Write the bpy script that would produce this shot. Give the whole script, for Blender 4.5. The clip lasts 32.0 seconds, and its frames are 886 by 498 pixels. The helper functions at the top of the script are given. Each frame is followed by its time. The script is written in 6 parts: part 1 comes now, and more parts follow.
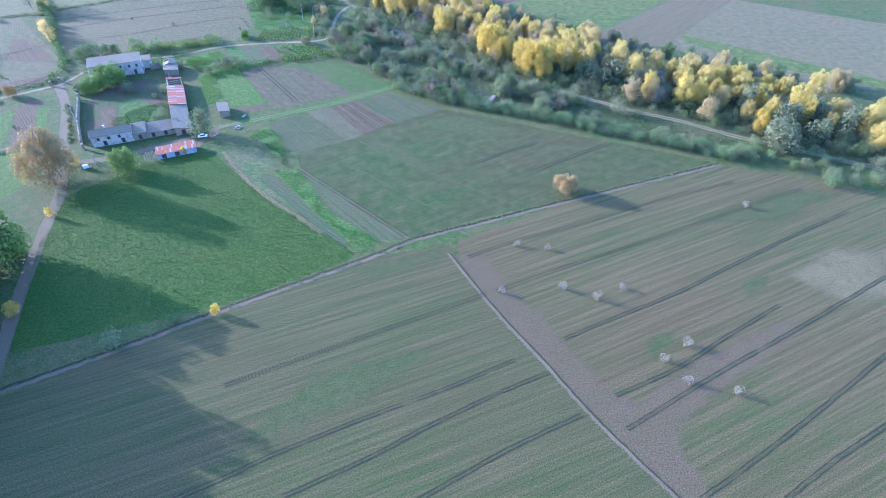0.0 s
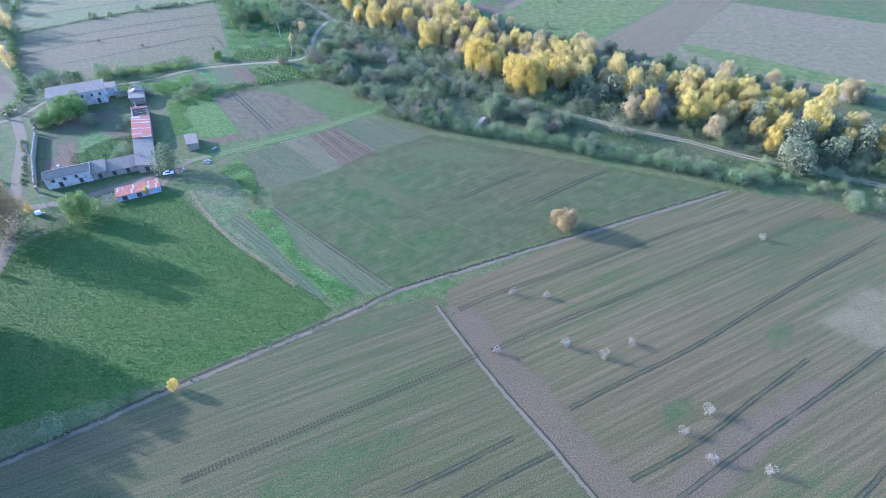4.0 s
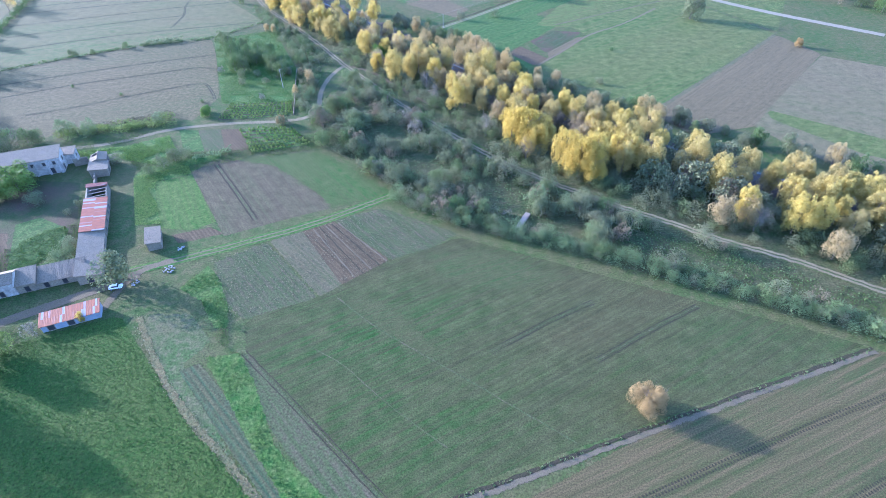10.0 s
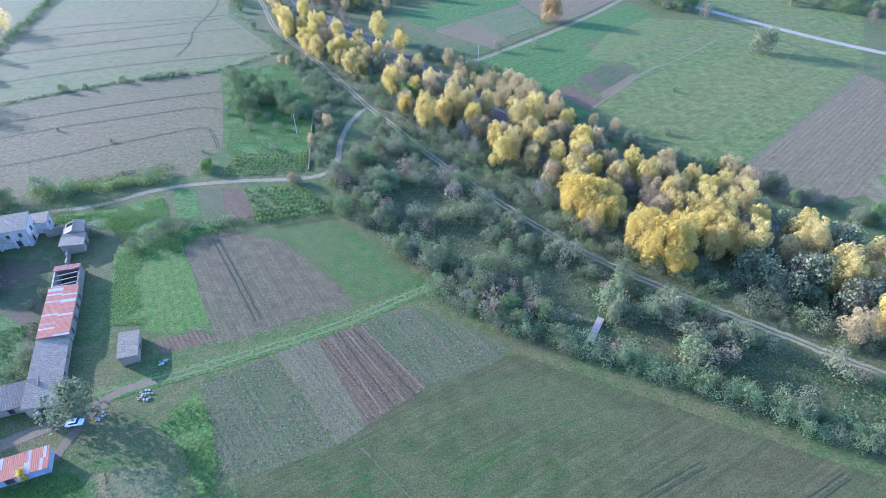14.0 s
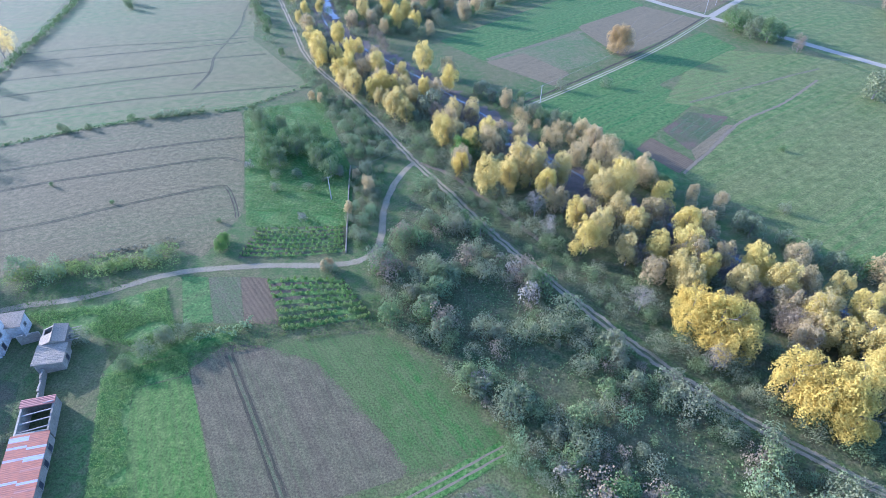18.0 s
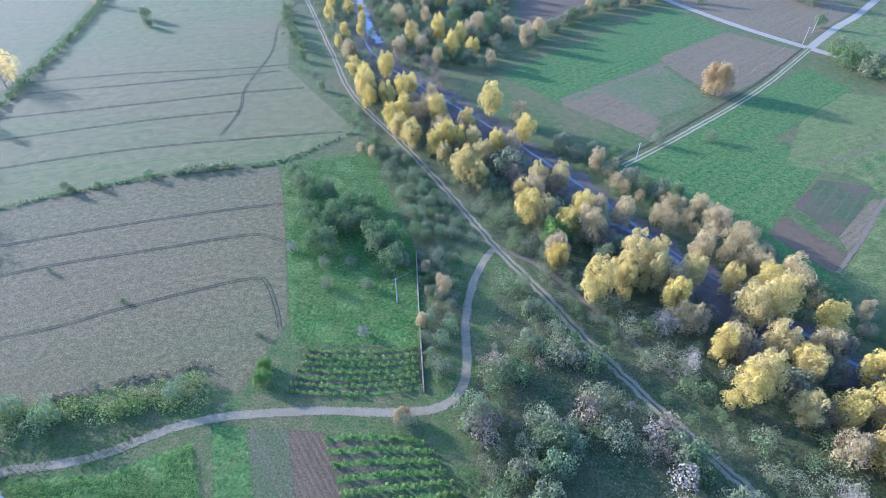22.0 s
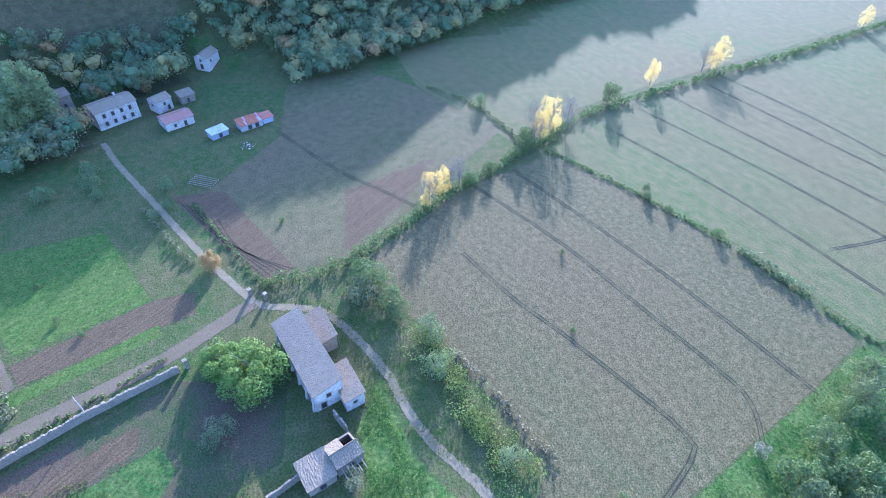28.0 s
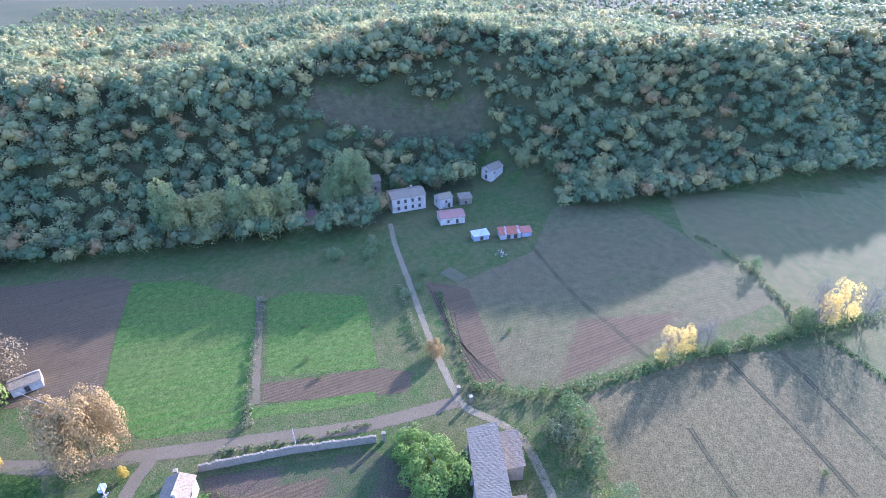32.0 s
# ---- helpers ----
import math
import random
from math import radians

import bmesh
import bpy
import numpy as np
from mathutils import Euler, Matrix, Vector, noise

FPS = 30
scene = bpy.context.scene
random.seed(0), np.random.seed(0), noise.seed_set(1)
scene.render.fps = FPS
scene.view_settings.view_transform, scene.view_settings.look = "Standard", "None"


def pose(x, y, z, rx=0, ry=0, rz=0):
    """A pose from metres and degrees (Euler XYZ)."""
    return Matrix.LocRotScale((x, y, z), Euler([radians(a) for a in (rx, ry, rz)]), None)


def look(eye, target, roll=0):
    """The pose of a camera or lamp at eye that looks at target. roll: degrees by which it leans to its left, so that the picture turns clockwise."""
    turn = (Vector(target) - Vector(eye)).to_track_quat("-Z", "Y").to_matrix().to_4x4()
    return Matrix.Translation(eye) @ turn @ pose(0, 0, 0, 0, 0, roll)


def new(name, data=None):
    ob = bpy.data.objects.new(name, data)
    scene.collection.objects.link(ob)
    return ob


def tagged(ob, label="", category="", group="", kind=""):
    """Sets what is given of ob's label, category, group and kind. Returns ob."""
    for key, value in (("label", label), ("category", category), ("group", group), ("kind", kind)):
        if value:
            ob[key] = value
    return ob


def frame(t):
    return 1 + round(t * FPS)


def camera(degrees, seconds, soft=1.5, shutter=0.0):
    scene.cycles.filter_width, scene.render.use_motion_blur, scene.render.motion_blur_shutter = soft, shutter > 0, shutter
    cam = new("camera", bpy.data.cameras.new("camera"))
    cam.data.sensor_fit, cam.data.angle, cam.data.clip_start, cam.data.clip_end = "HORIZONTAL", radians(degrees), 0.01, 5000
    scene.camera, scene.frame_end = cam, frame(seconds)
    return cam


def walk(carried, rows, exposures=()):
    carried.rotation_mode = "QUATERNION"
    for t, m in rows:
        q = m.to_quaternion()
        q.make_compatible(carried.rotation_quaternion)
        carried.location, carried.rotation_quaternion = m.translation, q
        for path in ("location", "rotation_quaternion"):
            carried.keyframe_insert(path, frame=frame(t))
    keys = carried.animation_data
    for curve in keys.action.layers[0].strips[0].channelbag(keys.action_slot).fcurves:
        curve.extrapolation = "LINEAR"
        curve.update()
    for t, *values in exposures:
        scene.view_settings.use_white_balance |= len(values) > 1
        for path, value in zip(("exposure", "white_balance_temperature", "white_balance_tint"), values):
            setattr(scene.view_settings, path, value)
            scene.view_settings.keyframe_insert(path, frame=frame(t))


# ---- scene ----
cam = camera(78.8, 32.0, soft=0.7)
PATH = [
    (0, (-0.00, 0.00, 122.43), (0.00, 73.81, 54.96), 0.30),
    (1, (0.64, 2.85, 121.78), (-0.42, 76.56, 54.22), -0.09),
    (2, (1.13, 8.02, 122.87), (0.21, 81.42, 54.96), -0.56),
    (3, (2.80, 15.70, 122.37), (3.00, 89.19, 54.55), -1.09),
    (3.5, (3.18, 19.61, 121.92), (3.77, 93.27, 54.30), -1.10),
    (5.5, (3.73, 39.42, 121.02), (3.13, 113.38, 53.72), -1.01),
    (7, (3.03, 56.48, 120.00), (2.26, 130.77, 53.06), -0.65),
    (9, (1.35, 80.05, 118.45), (-0.26, 154.74, 51.97), -0.52),
    (11, (-3.22, 103.51, 115.66), (-6.48, 178.96, 50.11), -0.63),
    (13, (-9.76, 127.83, 113.94), (-13.53, 203.64, 48.83), -0.57),
    (14.5, (-14.82, 145.74, 113.04), (-19.98, 221.70, 48.19), -0.69),
    (16.5, (-24.70, 171.37, 112.16), (-30.89, 247.31, 47.39), -0.33),
    (18, (-32.28, 190.92, 112.49), (-39.98, 266.54, 47.51), -0.44),
    (19, (-39.33, 203.50, 112.50), (-47.51, 278.98, 47.42), -0.23),
    (20, (-46.27, 216.22, 112.43), (-55.16, 291.54, 47.26), -0.22),
    (21, (-54.13, 228.99, 112.50), (-63.42, 304.14, 47.19), -0.16),
    (22, (-61.98, 242.13, 112.57), (-71.49, 316.96, 46.91), -0.04),
    (23, (-69.24, 254.78, 111.42), (-79.01, 329.83, 46.06), -0.34),
    (24, (-75.89, 266.04, 111.46), (-83.77, 341.57, 46.41), -0.66),
    (24.5, (-78.42, 270.10, 111.13), (-86.47, 345.83, 46.32), -0.69),
    (26.5, (-85.11, 276.39, 114.73), (-129.41, 336.81, 48.49), 2.27),
    (27, (-86.44, 277.06, 114.28), (-143.01, 324.90, 47.10), 2.81),
    (27.5, (-87.01, 277.41, 113.69), (-152.18, 311.19, 45.77), 2.97),
    (28, (-87.43, 278.72, 113.24), (-157.85, 297.33, 44.72), 2.56),
    (28.5, (-87.80, 280.12, 113.56), (-159.83, 285.95, 44.44), 1.73),
    (29, (-88.18, 281.28, 113.93), (-160.32, 281.01, 44.67), 1.00),
    (29.5, (-88.50, 281.68, 113.98), (-160.28, 275.32, 44.65), 0.59),
    (30, (-88.84, 281.44, 113.90), (-158.75, 264.09, 44.53), 0.16),
    (30.5, (-89.06, 280.95, 113.79), (-158.25, 261.53, 44.26), 0.41),
    (31, (-89.35, 280.57, 114.12), (-158.37, 260.69, 44.55), 0.09),
    (31.5, (-89.77, 280.54, 114.76), (-165.66, 258.04, 53.65), -0.22),
    (32, (-89.92, 280.57, 115.59), (-171.48, 256.07, 63.18), -0.48),
]
walk(cam, [(t, look(eye, target, roll)) for t, eye, target, roll in PATH], [(0.0, 2.62, 4100, 30), (6.0, 2.57, 4170, 32), (12.0, 2.53, 4200, 32), (18.0, 2.41, 4170, 32), (24.5, 2.38, 4180, 33), (28.0, 2.7, 4180, 34), (29.5, 2.5, 4370, 38), (31.0, 2.52, 4470, 40), (32.0, 2.76, 4430, 41)])

# ---- light: low autumn sun over the wooded hill ----
SUN_DIR = Vector((-0.93, 0.366, 0.272)).normalized()
SUN_EL = math.asin(SUN_DIR.z)
SUN_AZ = math.atan2(SUN_DIR.x, SUN_DIR.y)
world = bpy.data.worlds.new("world")
scene.world = world
world.use_nodes = True
wn = world.node_tree.nodes
sky = wn.new("ShaderNodeTexSky")
sky.sky_type = "NISHITA"
sky.sun_disc = False
sky.sun_elevation = SUN_EL
sky.sun_rotation = SUN_AZ
sky.air_density, sky.dust_density, sky.ozone_density = 1.2, 1.5, 1.5
world.node_tree.links.new(sky.outputs[0], wn["Background"].inputs[0])
wn["Background"].inputs[1].default_value = 0.15
sun = new("sun", bpy.data.lights.new("sun", "SUN"))
sun.data.energy, sun.data.angle, sun.data.color = 3.4, radians(0.6), (1.0, 0.8, 0.49)
sun.matrix_world = look((0, 0, 300), Vector((0, 0, 300)) - SUN_DIR)


# ---- materials ----
def mixc(nt, fac, a, b, mode="MIX"):
    m = nt.nodes.new("ShaderNodeMix")
    m.data_type, m.blend_type = "RGBA", mode
    for s, v in ((0, fac), (6, a), (7, b)):
        if isinstance(v, bpy.types.NodeSocket):
            nt.links.new(v, m.inputs[s])
        else:
            m.inputs[s].default_value = v if s == 0 else (*v, 1)
    return m.outputs[2]


def ramp(nt, src, lo, hi):
    r = nt.nodes.new("ShaderNodeMapRange")
    r.inputs[1].default_value, r.inputs[2].default_value = lo, hi
    nt.links.new(src, r.inputs[0])
    return r.outputs[0]


def noise_tex(nt, co, scale, detail=4.0, rough=0.6):
    n = nt.nodes.new("ShaderNodeTexNoise")
    n.inputs["Scale"].default_value, n.inputs["Detail"].default_value, n.inputs["Roughness"].default_value = scale, detail, rough
    nt.links.new(co, n.inputs["Vector"])
    return n.outputs[0]


def begin(name):
    m = bpy.data.materials.new(name)
    m.use_nodes = True
    nt = m.node_tree
    return m, nt, nt.nodes["Principled BSDF"]


def bumped(nt, bsdf, height, strength, distance):
    b = nt.nodes.new("ShaderNodeBump")
    b.inputs["Strength"].default_value, b.inputs["Distance"].default_value = strength, distance
    nt.links.new(height, b.inputs["Height"])
    nt.links.new(b.outputs[0], bsdf.inputs["Normal"])


ALBEDO = (0.58, 0.545, 0.5)  # factor on every ground colour: red, green, blue


def soil(name, a, b, c, big=0.03, mid=0.25, fine=2.5, rows=0.0, gap=1.0, angle=0.0, wobble=1.0, rough=0.95, bump=0.5, patch=0.5, rowc=None, grain=2.6, lane=0.12):
    """Earth or low growth: patches of a and b, speckled with c; rows: strength of drilled rows gap metres apart along angle."""
    a, b, c, rowc = (tuple(k * v for k, v in zip(ALBEDO, w)) for w in (a, b, c, rowc or c))
    m, nt, bsdf = begin(name)
    co = nt.nodes.new("ShaderNodeNewGeometry").outputs["Position"]
    wide_co = co
    if rows:
        # patches drawn out along the working direction
        wide = nt.nodes.new("ShaderNodeMapping")
        wide.inputs["Rotation"].default_value = (0, 0, -radians(angle))
        nt.links.new(co, wide.inputs[0])
        drawn = nt.nodes.new("ShaderNodeMapping")
        drawn.inputs["Scale"].default_value = (0.45, 1, 1)
        nt.links.new(wide.outputs[0], drawn.inputs[0])
        wide_co = drawn.outputs[0]
    n1, n2, n3 = noise_tex(nt, wide_co, big, 5, 0.62), noise_tex(nt, co, mid, 5, 0.65), noise_tex(nt, co, fine, 4, 0.7)
    col = mixc(nt, ramp(nt, n1, 0.5 - patch * 0.22, 0.5 + patch * 0.22), a, b)
    col = mixc(nt, ramp(nt, n2, 0.42, 0.72), col, c)
    height = n3
    if rows:
        mp = nt.nodes.new("ShaderNodeMapping")
        mp.inputs["Rotation"].default_value = (0, 0, -radians(angle))
        nt.links.new(co, mp.inputs[0])
        # coarse lanes of uneven growth along the working direction
        st = nt.nodes.new("ShaderNodeMapping")
        st.inputs["Scale"].default_value = (0.02, 1, 1)
        nt.links.new(mp.outputs[0], st.inputs[0])
        lanes = noise_tex(nt, st.outputs[0], 1.2 / gap, 5, 0.75)
        col = mixc(nt, ramp(nt, lanes, 0.42, 0.62), col, rowc or c)
        w = nt.nodes.new("ShaderNodeTexWave")
        w.bands_direction = "Y"
        w.inputs["Scale"].default_value = 0.31416 / gap
        w.inputs["Distortion"].default_value = wobble
        w.inputs["Detail"].default_value, w.inputs["Detail Scale"].default_value = 3, 1.2
        nt.links.new(mp.outputs[0], w.inputs["Vector"])
        mu = nt.nodes.new("ShaderNodeMath")
        mu.operation = "MULTIPLY"
        mu.inputs[1].default_value = rows
        nt.links.new(w.outputs[1], mu.inputs[0])
        col = mixc(nt, mu.outputs[0], col, rowc or c)
        ad = nt.nodes.new("ShaderNodeMath")
        ad.operation = "ADD"
        nt.links.new(n3, ad.inputs[0])
        nt.links.new(mu.outputs[0], ad.inputs[1])
        height = ad.outputs[0]
    hs = nt.nodes.new("ShaderNodeHueSaturation")
    nt.links.new(col, hs.inputs["Color"])
    hs.inputs["Saturation"].default_value = 1.0
    mm = nt.nodes.new("ShaderNodeMath")
    mm.operation = "MULTIPLY_ADD"
    mm.inputs[1].default_value, mm.inputs[2].default_value = grain, 1 - grain / 2
    nt.links.new(n3, mm.inputs[0])
    wide = nt.nodes.new("ShaderNodeMath")
    wide.operation = "MULTIPLY"
    nt.links.new(mm.outputs[0], wide.inputs[0])
    tone = nt.nodes.new("ShaderNodeMapRange")
    tone.inputs[1].default_value, tone.inputs[2].default_value, tone.inputs[3].default_value, tone.inputs[4].default_value = 0.3, 0.7, 1 - lane, 1 + lane
    nt.links.new(lanes if rows and lane == 0.15 else n2, tone.inputs[0])
    nt.links.new(tone.outputs[0], wide.inputs[1])
    nt.links.new(wide.outputs[0], hs.inputs["Value"])
    nt.links.new(hs.outputs[0], bsdf.inputs["Base Color"])
    bsdf.inputs["Roughness"].default_value = rough
    bsdf.inputs["Specular IOR Level"].default_value = 0.15
    bumped(nt, bsdf, height, bump, 0.25)
    return m


SOFTENED = {}


def soft(material, amp, blur):
    """The same ground cover with an outline that frays into what lies under it: amp metres of raggedness, blur metres of thinning out."""
    key = (material.name, amp, blur)
    if key in SOFTENED:
        return SOFTENED[key]
    m = material.copy()
    m.name = material.name + "_frayed"
    nt = m.node_tree
    edge = nt.nodes.new("ShaderNodeAttribute")
    edge.attribute_name = "edge"
    co = nt.nodes.new("ShaderNodeNewGeometry").outputs["Position"]
    total = edge.outputs["Fac"]
    for scale, share in ((0.45 / max(amp, 0.3), 2.4 * amp), (2.2, 1.5 * amp), (3.5, 4.0 * blur)):
        n = noise_tex(nt, co, scale, 3)
        c = nt.nodes.new("ShaderNodeMath")
        c.operation = "MULTIPLY_ADD"
        c.inputs[1].default_value, c.inputs[2].default_value = share, -share / 2
        nt.links.new(n, c.inputs[0])
        a = nt.nodes.new("ShaderNodeMath")
        a.operation = "ADD"
        nt.links.new(total, a.inputs[0])
        nt.links.new(c.outputs[0], a.inputs[1])
        total = a.outputs[0]
    mx, tr = nt.nodes.new("ShaderNodeMixShader"), nt.nodes.new("ShaderNodeBsdfTransparent")
    nt.links.new(ramp(nt, total, -0.02, 0.02), mx.inputs[0])
    nt.links.new(tr.outputs[0], mx.inputs[1])
    nt.links.new(nt.nodes["Principled BSDF"].outputs[0], mx.inputs[2])
    nt.links.new(mx.outputs[0], nt.nodes["Material Output"].inputs[0])
    SOFTENED[key] = m
    return m


def leafy(name, a, b, c, rough=0.6, through_light=0.35):
    """Foliage: each clump of leaves takes its own tint between a, b and c; some sunlight passes through."""
    m, nt, bsdf = begin(name)
    geo, info = nt.nodes.new("ShaderNodeNewGeometry"), nt.nodes.new("ShaderNodeObjectInfo")
    col = mixc(nt, geo.outputs["Random Per Island"], a, b)
    col = mixc(nt, ramp(nt, info.outputs["Random"], 0.25, 1.3), col, c)
    n = noise_tex(nt, geo.outputs["Position"], 0.35, 3)
    hs = nt.nodes.new("ShaderNodeHueSaturation")
    nt.links.new(col, hs.inputs["Color"])
    nt.links.new(ramp(nt, n, -0.75, 0.8), hs.inputs["Value"])
    nt.links.new(hs.outputs[0], bsdf.inputs["Base Color"])
    bsdf.inputs["Roughness"].default_value = rough
    bsdf.inputs["Specular IOR Level"].default_value = 0.07
    tl = nt.nodes.new("ShaderNodeBsdfTranslucent")
    nt.links.new(hs.outputs[0], tl.inputs[0])
    ms = nt.nodes.new("ShaderNodeMixShader")
    ms.inputs[0].default_value = through_light
    nt.links.new(bsdf.outputs[0], ms.inputs[1])
    nt.links.new(tl.outputs[0], ms.inputs[2])
    nt.links.new(ms.outputs[0], nt.nodes["Material Output"].inputs[0])
    return m


def plain(name, a, b, scale=3.0, rough=0.8, bump=0.3, metal=0.0, dist=0.03, spots=None):
    """Plaster, stone, wood, metal: two tints mottled at two scales, with fine relief."""
    m, nt, bsdf = begin(name)
    tc = nt.nodes.new("ShaderNodeNewGeometry").outputs["Position"]
    info = nt.nodes.new("ShaderNodeObjectInfo")
    n1, n2 = noise_tex(nt, tc, scale, 5, 0.65), noise_tex(nt, tc, scale * 0.18, 3)
    col = mixc(nt, ramp(nt, n1, 0.35, 0.7), a, b)
    col = mixc(nt, ramp(nt, n2, 0.5, 0.9), col, spots or tuple(v * 0.7 for v in b))
    hs = nt.nodes.new("ShaderNodeHueSaturation")
    nt.links.new(col, hs.inputs["Color"])
    mr = ramp(nt, info.outputs["Random"], 0.0, 1.0)
    mm = nt.nodes.new("ShaderNodeMath")
    mm.operation = "MULTIPLY_ADD"
    mm.inputs[1].default_value, mm.inputs[2].default_value = 0.3, 0.85
    nt.links.new(mr, mm.inputs[0])
    nt.links.new(mm.outputs[0], hs.inputs["Value"])
    nt.links.new(hs.outputs[0], bsdf.inputs["Base Color"])
    bsdf.inputs["Roughness"].default_value, bsdf.inputs["Metallic"].default_value = rough, metal
    bumped(nt, bsdf, n1, bump, dist)
    return m


GRASS = soil("rough_grass", (0.07, 0.13, 0.025), (0.115, 0.13, 0.04), (0.14, 0.13, 0.055), 0.04, 0.35, 1.8, bump=0.9)
STUBBLE = soil("sprouting_stubble", (0.115, 0.1, 0.04), (0.056, 0.11, 0.022), (0.098, 0.102, 0.035), 0.028, 0.3, 2.6, 0.12, 1.3, 23, 1.5, rowc=(0.128, 0.112, 0.047), lane=0.15, patch=0.75)
STUBBLE_EAST = soil("sprouting_stubble_east", (0.137, 0.105, 0.045), (0.06, 0.114, 0.024), (0.116, 0.107, 0.04), 0.024, 0.25, 2.6, 0.12, 1.6, 25, 1.5, rowc=(0.15, 0.12, 0.053), lane=0.15, patch=0.8)
LAWN = soil("dense_green_crop", (0.052, 0.118, 0.013), (0.078, 0.131, 0.02), (0.1, 0.135, 0.028), 0.05, 0.9, 1.5, bump=1.0)
YOUNG = soil("young_green_crop", (0.047, 0.124, 0.017), (0.108, 0.104, 0.038), (0.105, 0.11, 0.04), 0.022, 0.22, 2.4, 0.2, 1.7, 32, 2.5, rowc=(0.08, 0.086, 0.031), grain=2.6, lane=0.2, patch=0.6)
GREENHALF = soil("thick_green_crop", (0.052, 0.145, 0.018), (0.09, 0.128, 0.03), (0.1, 0.126, 0.036), 0.04, 0.25, 2.2, 0.15, 1.2, -50, 1.2, lane=0.13)
FALLOW = soil("fallow_dry_weeds", (0.165, 0.136, 0.082), (0.125, 0.125, 0.058), (0.08, 0.115, 0.036), 0.09, 0.5, 1.8, 0.15, 1.4, -48, 2.0, patch=0.6)
TILLED = soil("tilled_earth", (0.155, 0.117, 0.06), (0.17, 0.132, 0.07), (0.118, 0.094, 0.047), 0.08, 0.5, 2.5, 0.45, 1.2, -48, 0.8, lane=0.2)
PALEGREEN = soil("thin_green_crop", (0.13, 0.135, 0.062), (0.115, 0.145, 0.05), (0.16, 0.145, 0.075), 0.08, 0.4, 2.2, 0.25, 1.4, -48, 1.0)
BRIGHT = soil("bright_green_crop", (0.058, 0.175, 0.015), (0.1, 0.175, 0.025), (0.13, 0.17, 0.038), 0.05, 0.5, 1.8, 0.25, 2.2, -58, 2.0, rowc=(0.1, 0.148, 0.03), lane=0.28, patch=0.6)
BROWNGREEN = soil("sprouting_brown_field", (0.148, 0.12, 0.066), (0.095, 0.128, 0.041), (0.135, 0.122, 0.058), 0.03, 0.3, 2.2, 0.18, 1.3, -54, 1.5, patch=0.6, rowc=(0.112, 0.098, 0.05), lane=0.22)
WEEDS = soil("lush_weeds", (0.06, 0.162, 0.02), (0.1, 0.172, 0.03), (0.13, 0.165, 0.045), 0.1, 0.6, 1.2, bump=1.0)
DRYGRASS = soil("dry_grass", (0.24, 0.2, 0.085), (0.18, 0.175, 0.067), (0.13, 0.155, 0.058), 0.1, 0.6, 1.5, bump=1.0)
GREYFIELD = soil("grey_brown_stubble_field", (0.152, 0.136, 0.055), (0.116, 0.134, 0.045), (0.185, 0.163, 0.077), 0.022, 0.6, 2.4, 0.08, 1.7, 24, 3.0, bump=0.6, rowc=(0.14, 0.126, 0.054), grain=2.8, lane=0.24, patch=0.7)
PALEFIELD = soil("pale_green_field", (0.1, 0.168, 0.04), (0.155, 0.152, 0.058), (0.165, 0.16, 0.063), 0.013, 0.25, 2.0, 0.08, 2.2, 20, 1.5, grain=2.6, lane=0.13)
GREENFIELD = soil("dark_green_crop", (0.04, 0.138, 0.02), (0.066, 0.152, 0.026), (0.1, 0.152, 0.036), 0.03, 0.5, 1.4, 0.05, 2.0, 45, 2.0, grain=2.8, lane=0.32)
BLUEGREEN = soil("blue_green_vegetables", (0.05, 0.125, 0.045), (0.09, 0.13, 0.045), (0.05, 0.1, 0.05), 0.1, 0.5, 1.8, 0.6, 1.5, -44, 1.0, rowc=(0.115, 0.115, 0.05))
MEADOW = soil("meadow", (0.066, 0.155, 0.022), (0.135, 0.156, 0.04), (0.14, 0.162, 0.046), 0.02, 0.25, 1.5, 0.2, 2.5, 40, 1.0, grain=2.7, lane=0.3, patch=0.7)
OLIVEPLOT = soil("dry_olive_meadow", (0.14, 0.165, 0.042), (0.18, 0.175, 0.06), (0.11, 0.165, 0.036), 0.04, 0.3, 1.6, 0.1, 2.5, 30, 1.0, grain=2.6, lane=0.28)
PLOUGHED = soil("ploughed_field", (0.205, 0.172, 0.085), (0.18, 0.155, 0.074), (0.15, 0.13, 0.062), 0.03, 0.4, 2.0, 0.3, 1.9, 46, 2.5, lane=0.25)
SMOOTHEARTH = soil("harrowed_earth", (0.18, 0.162, 0.078), (0.145, 0.162, 0.06), (0.19, 0.166, 0.084), 0.02, 0.3, 2.0, 0.06, 2.4, -35, 2.0, lane=0.22, patch=0.7)
HILLFIELD = soil("greening_hill_field", (0.155, 0.13, 0.066), (0.105, 0.14, 0.042), (0.145, 0.135, 0.06), 0.02, 0.3, 2.0, 0.14, 1.4, -58, 1.0, patch=0.5, lane=0.2)
GRAVEL = soil("gravel_track", (0.3, 0.27, 0.165), (0.26, 0.23, 0.135), (0.18, 0.17, 0.08), 0.1, 0.5, 3.0, bump=0.2, grain=1.4)
DIRT = soil("bare_dirt", (0.215, 0.18, 0.112), (0.185, 0.158, 0.097), (0.148, 0.14, 0.068), 0.1, 0.6, 3.0, bump=0.25, grain=1.5)
ASPHALT = soil("pale_asphalt", (0.35, 0.33, 0.235), (0.32, 0.3, 0.215), (0.28, 0.265, 0.185), 0.05, 0.5, 3.0, bump=0.1, grain=1.0)
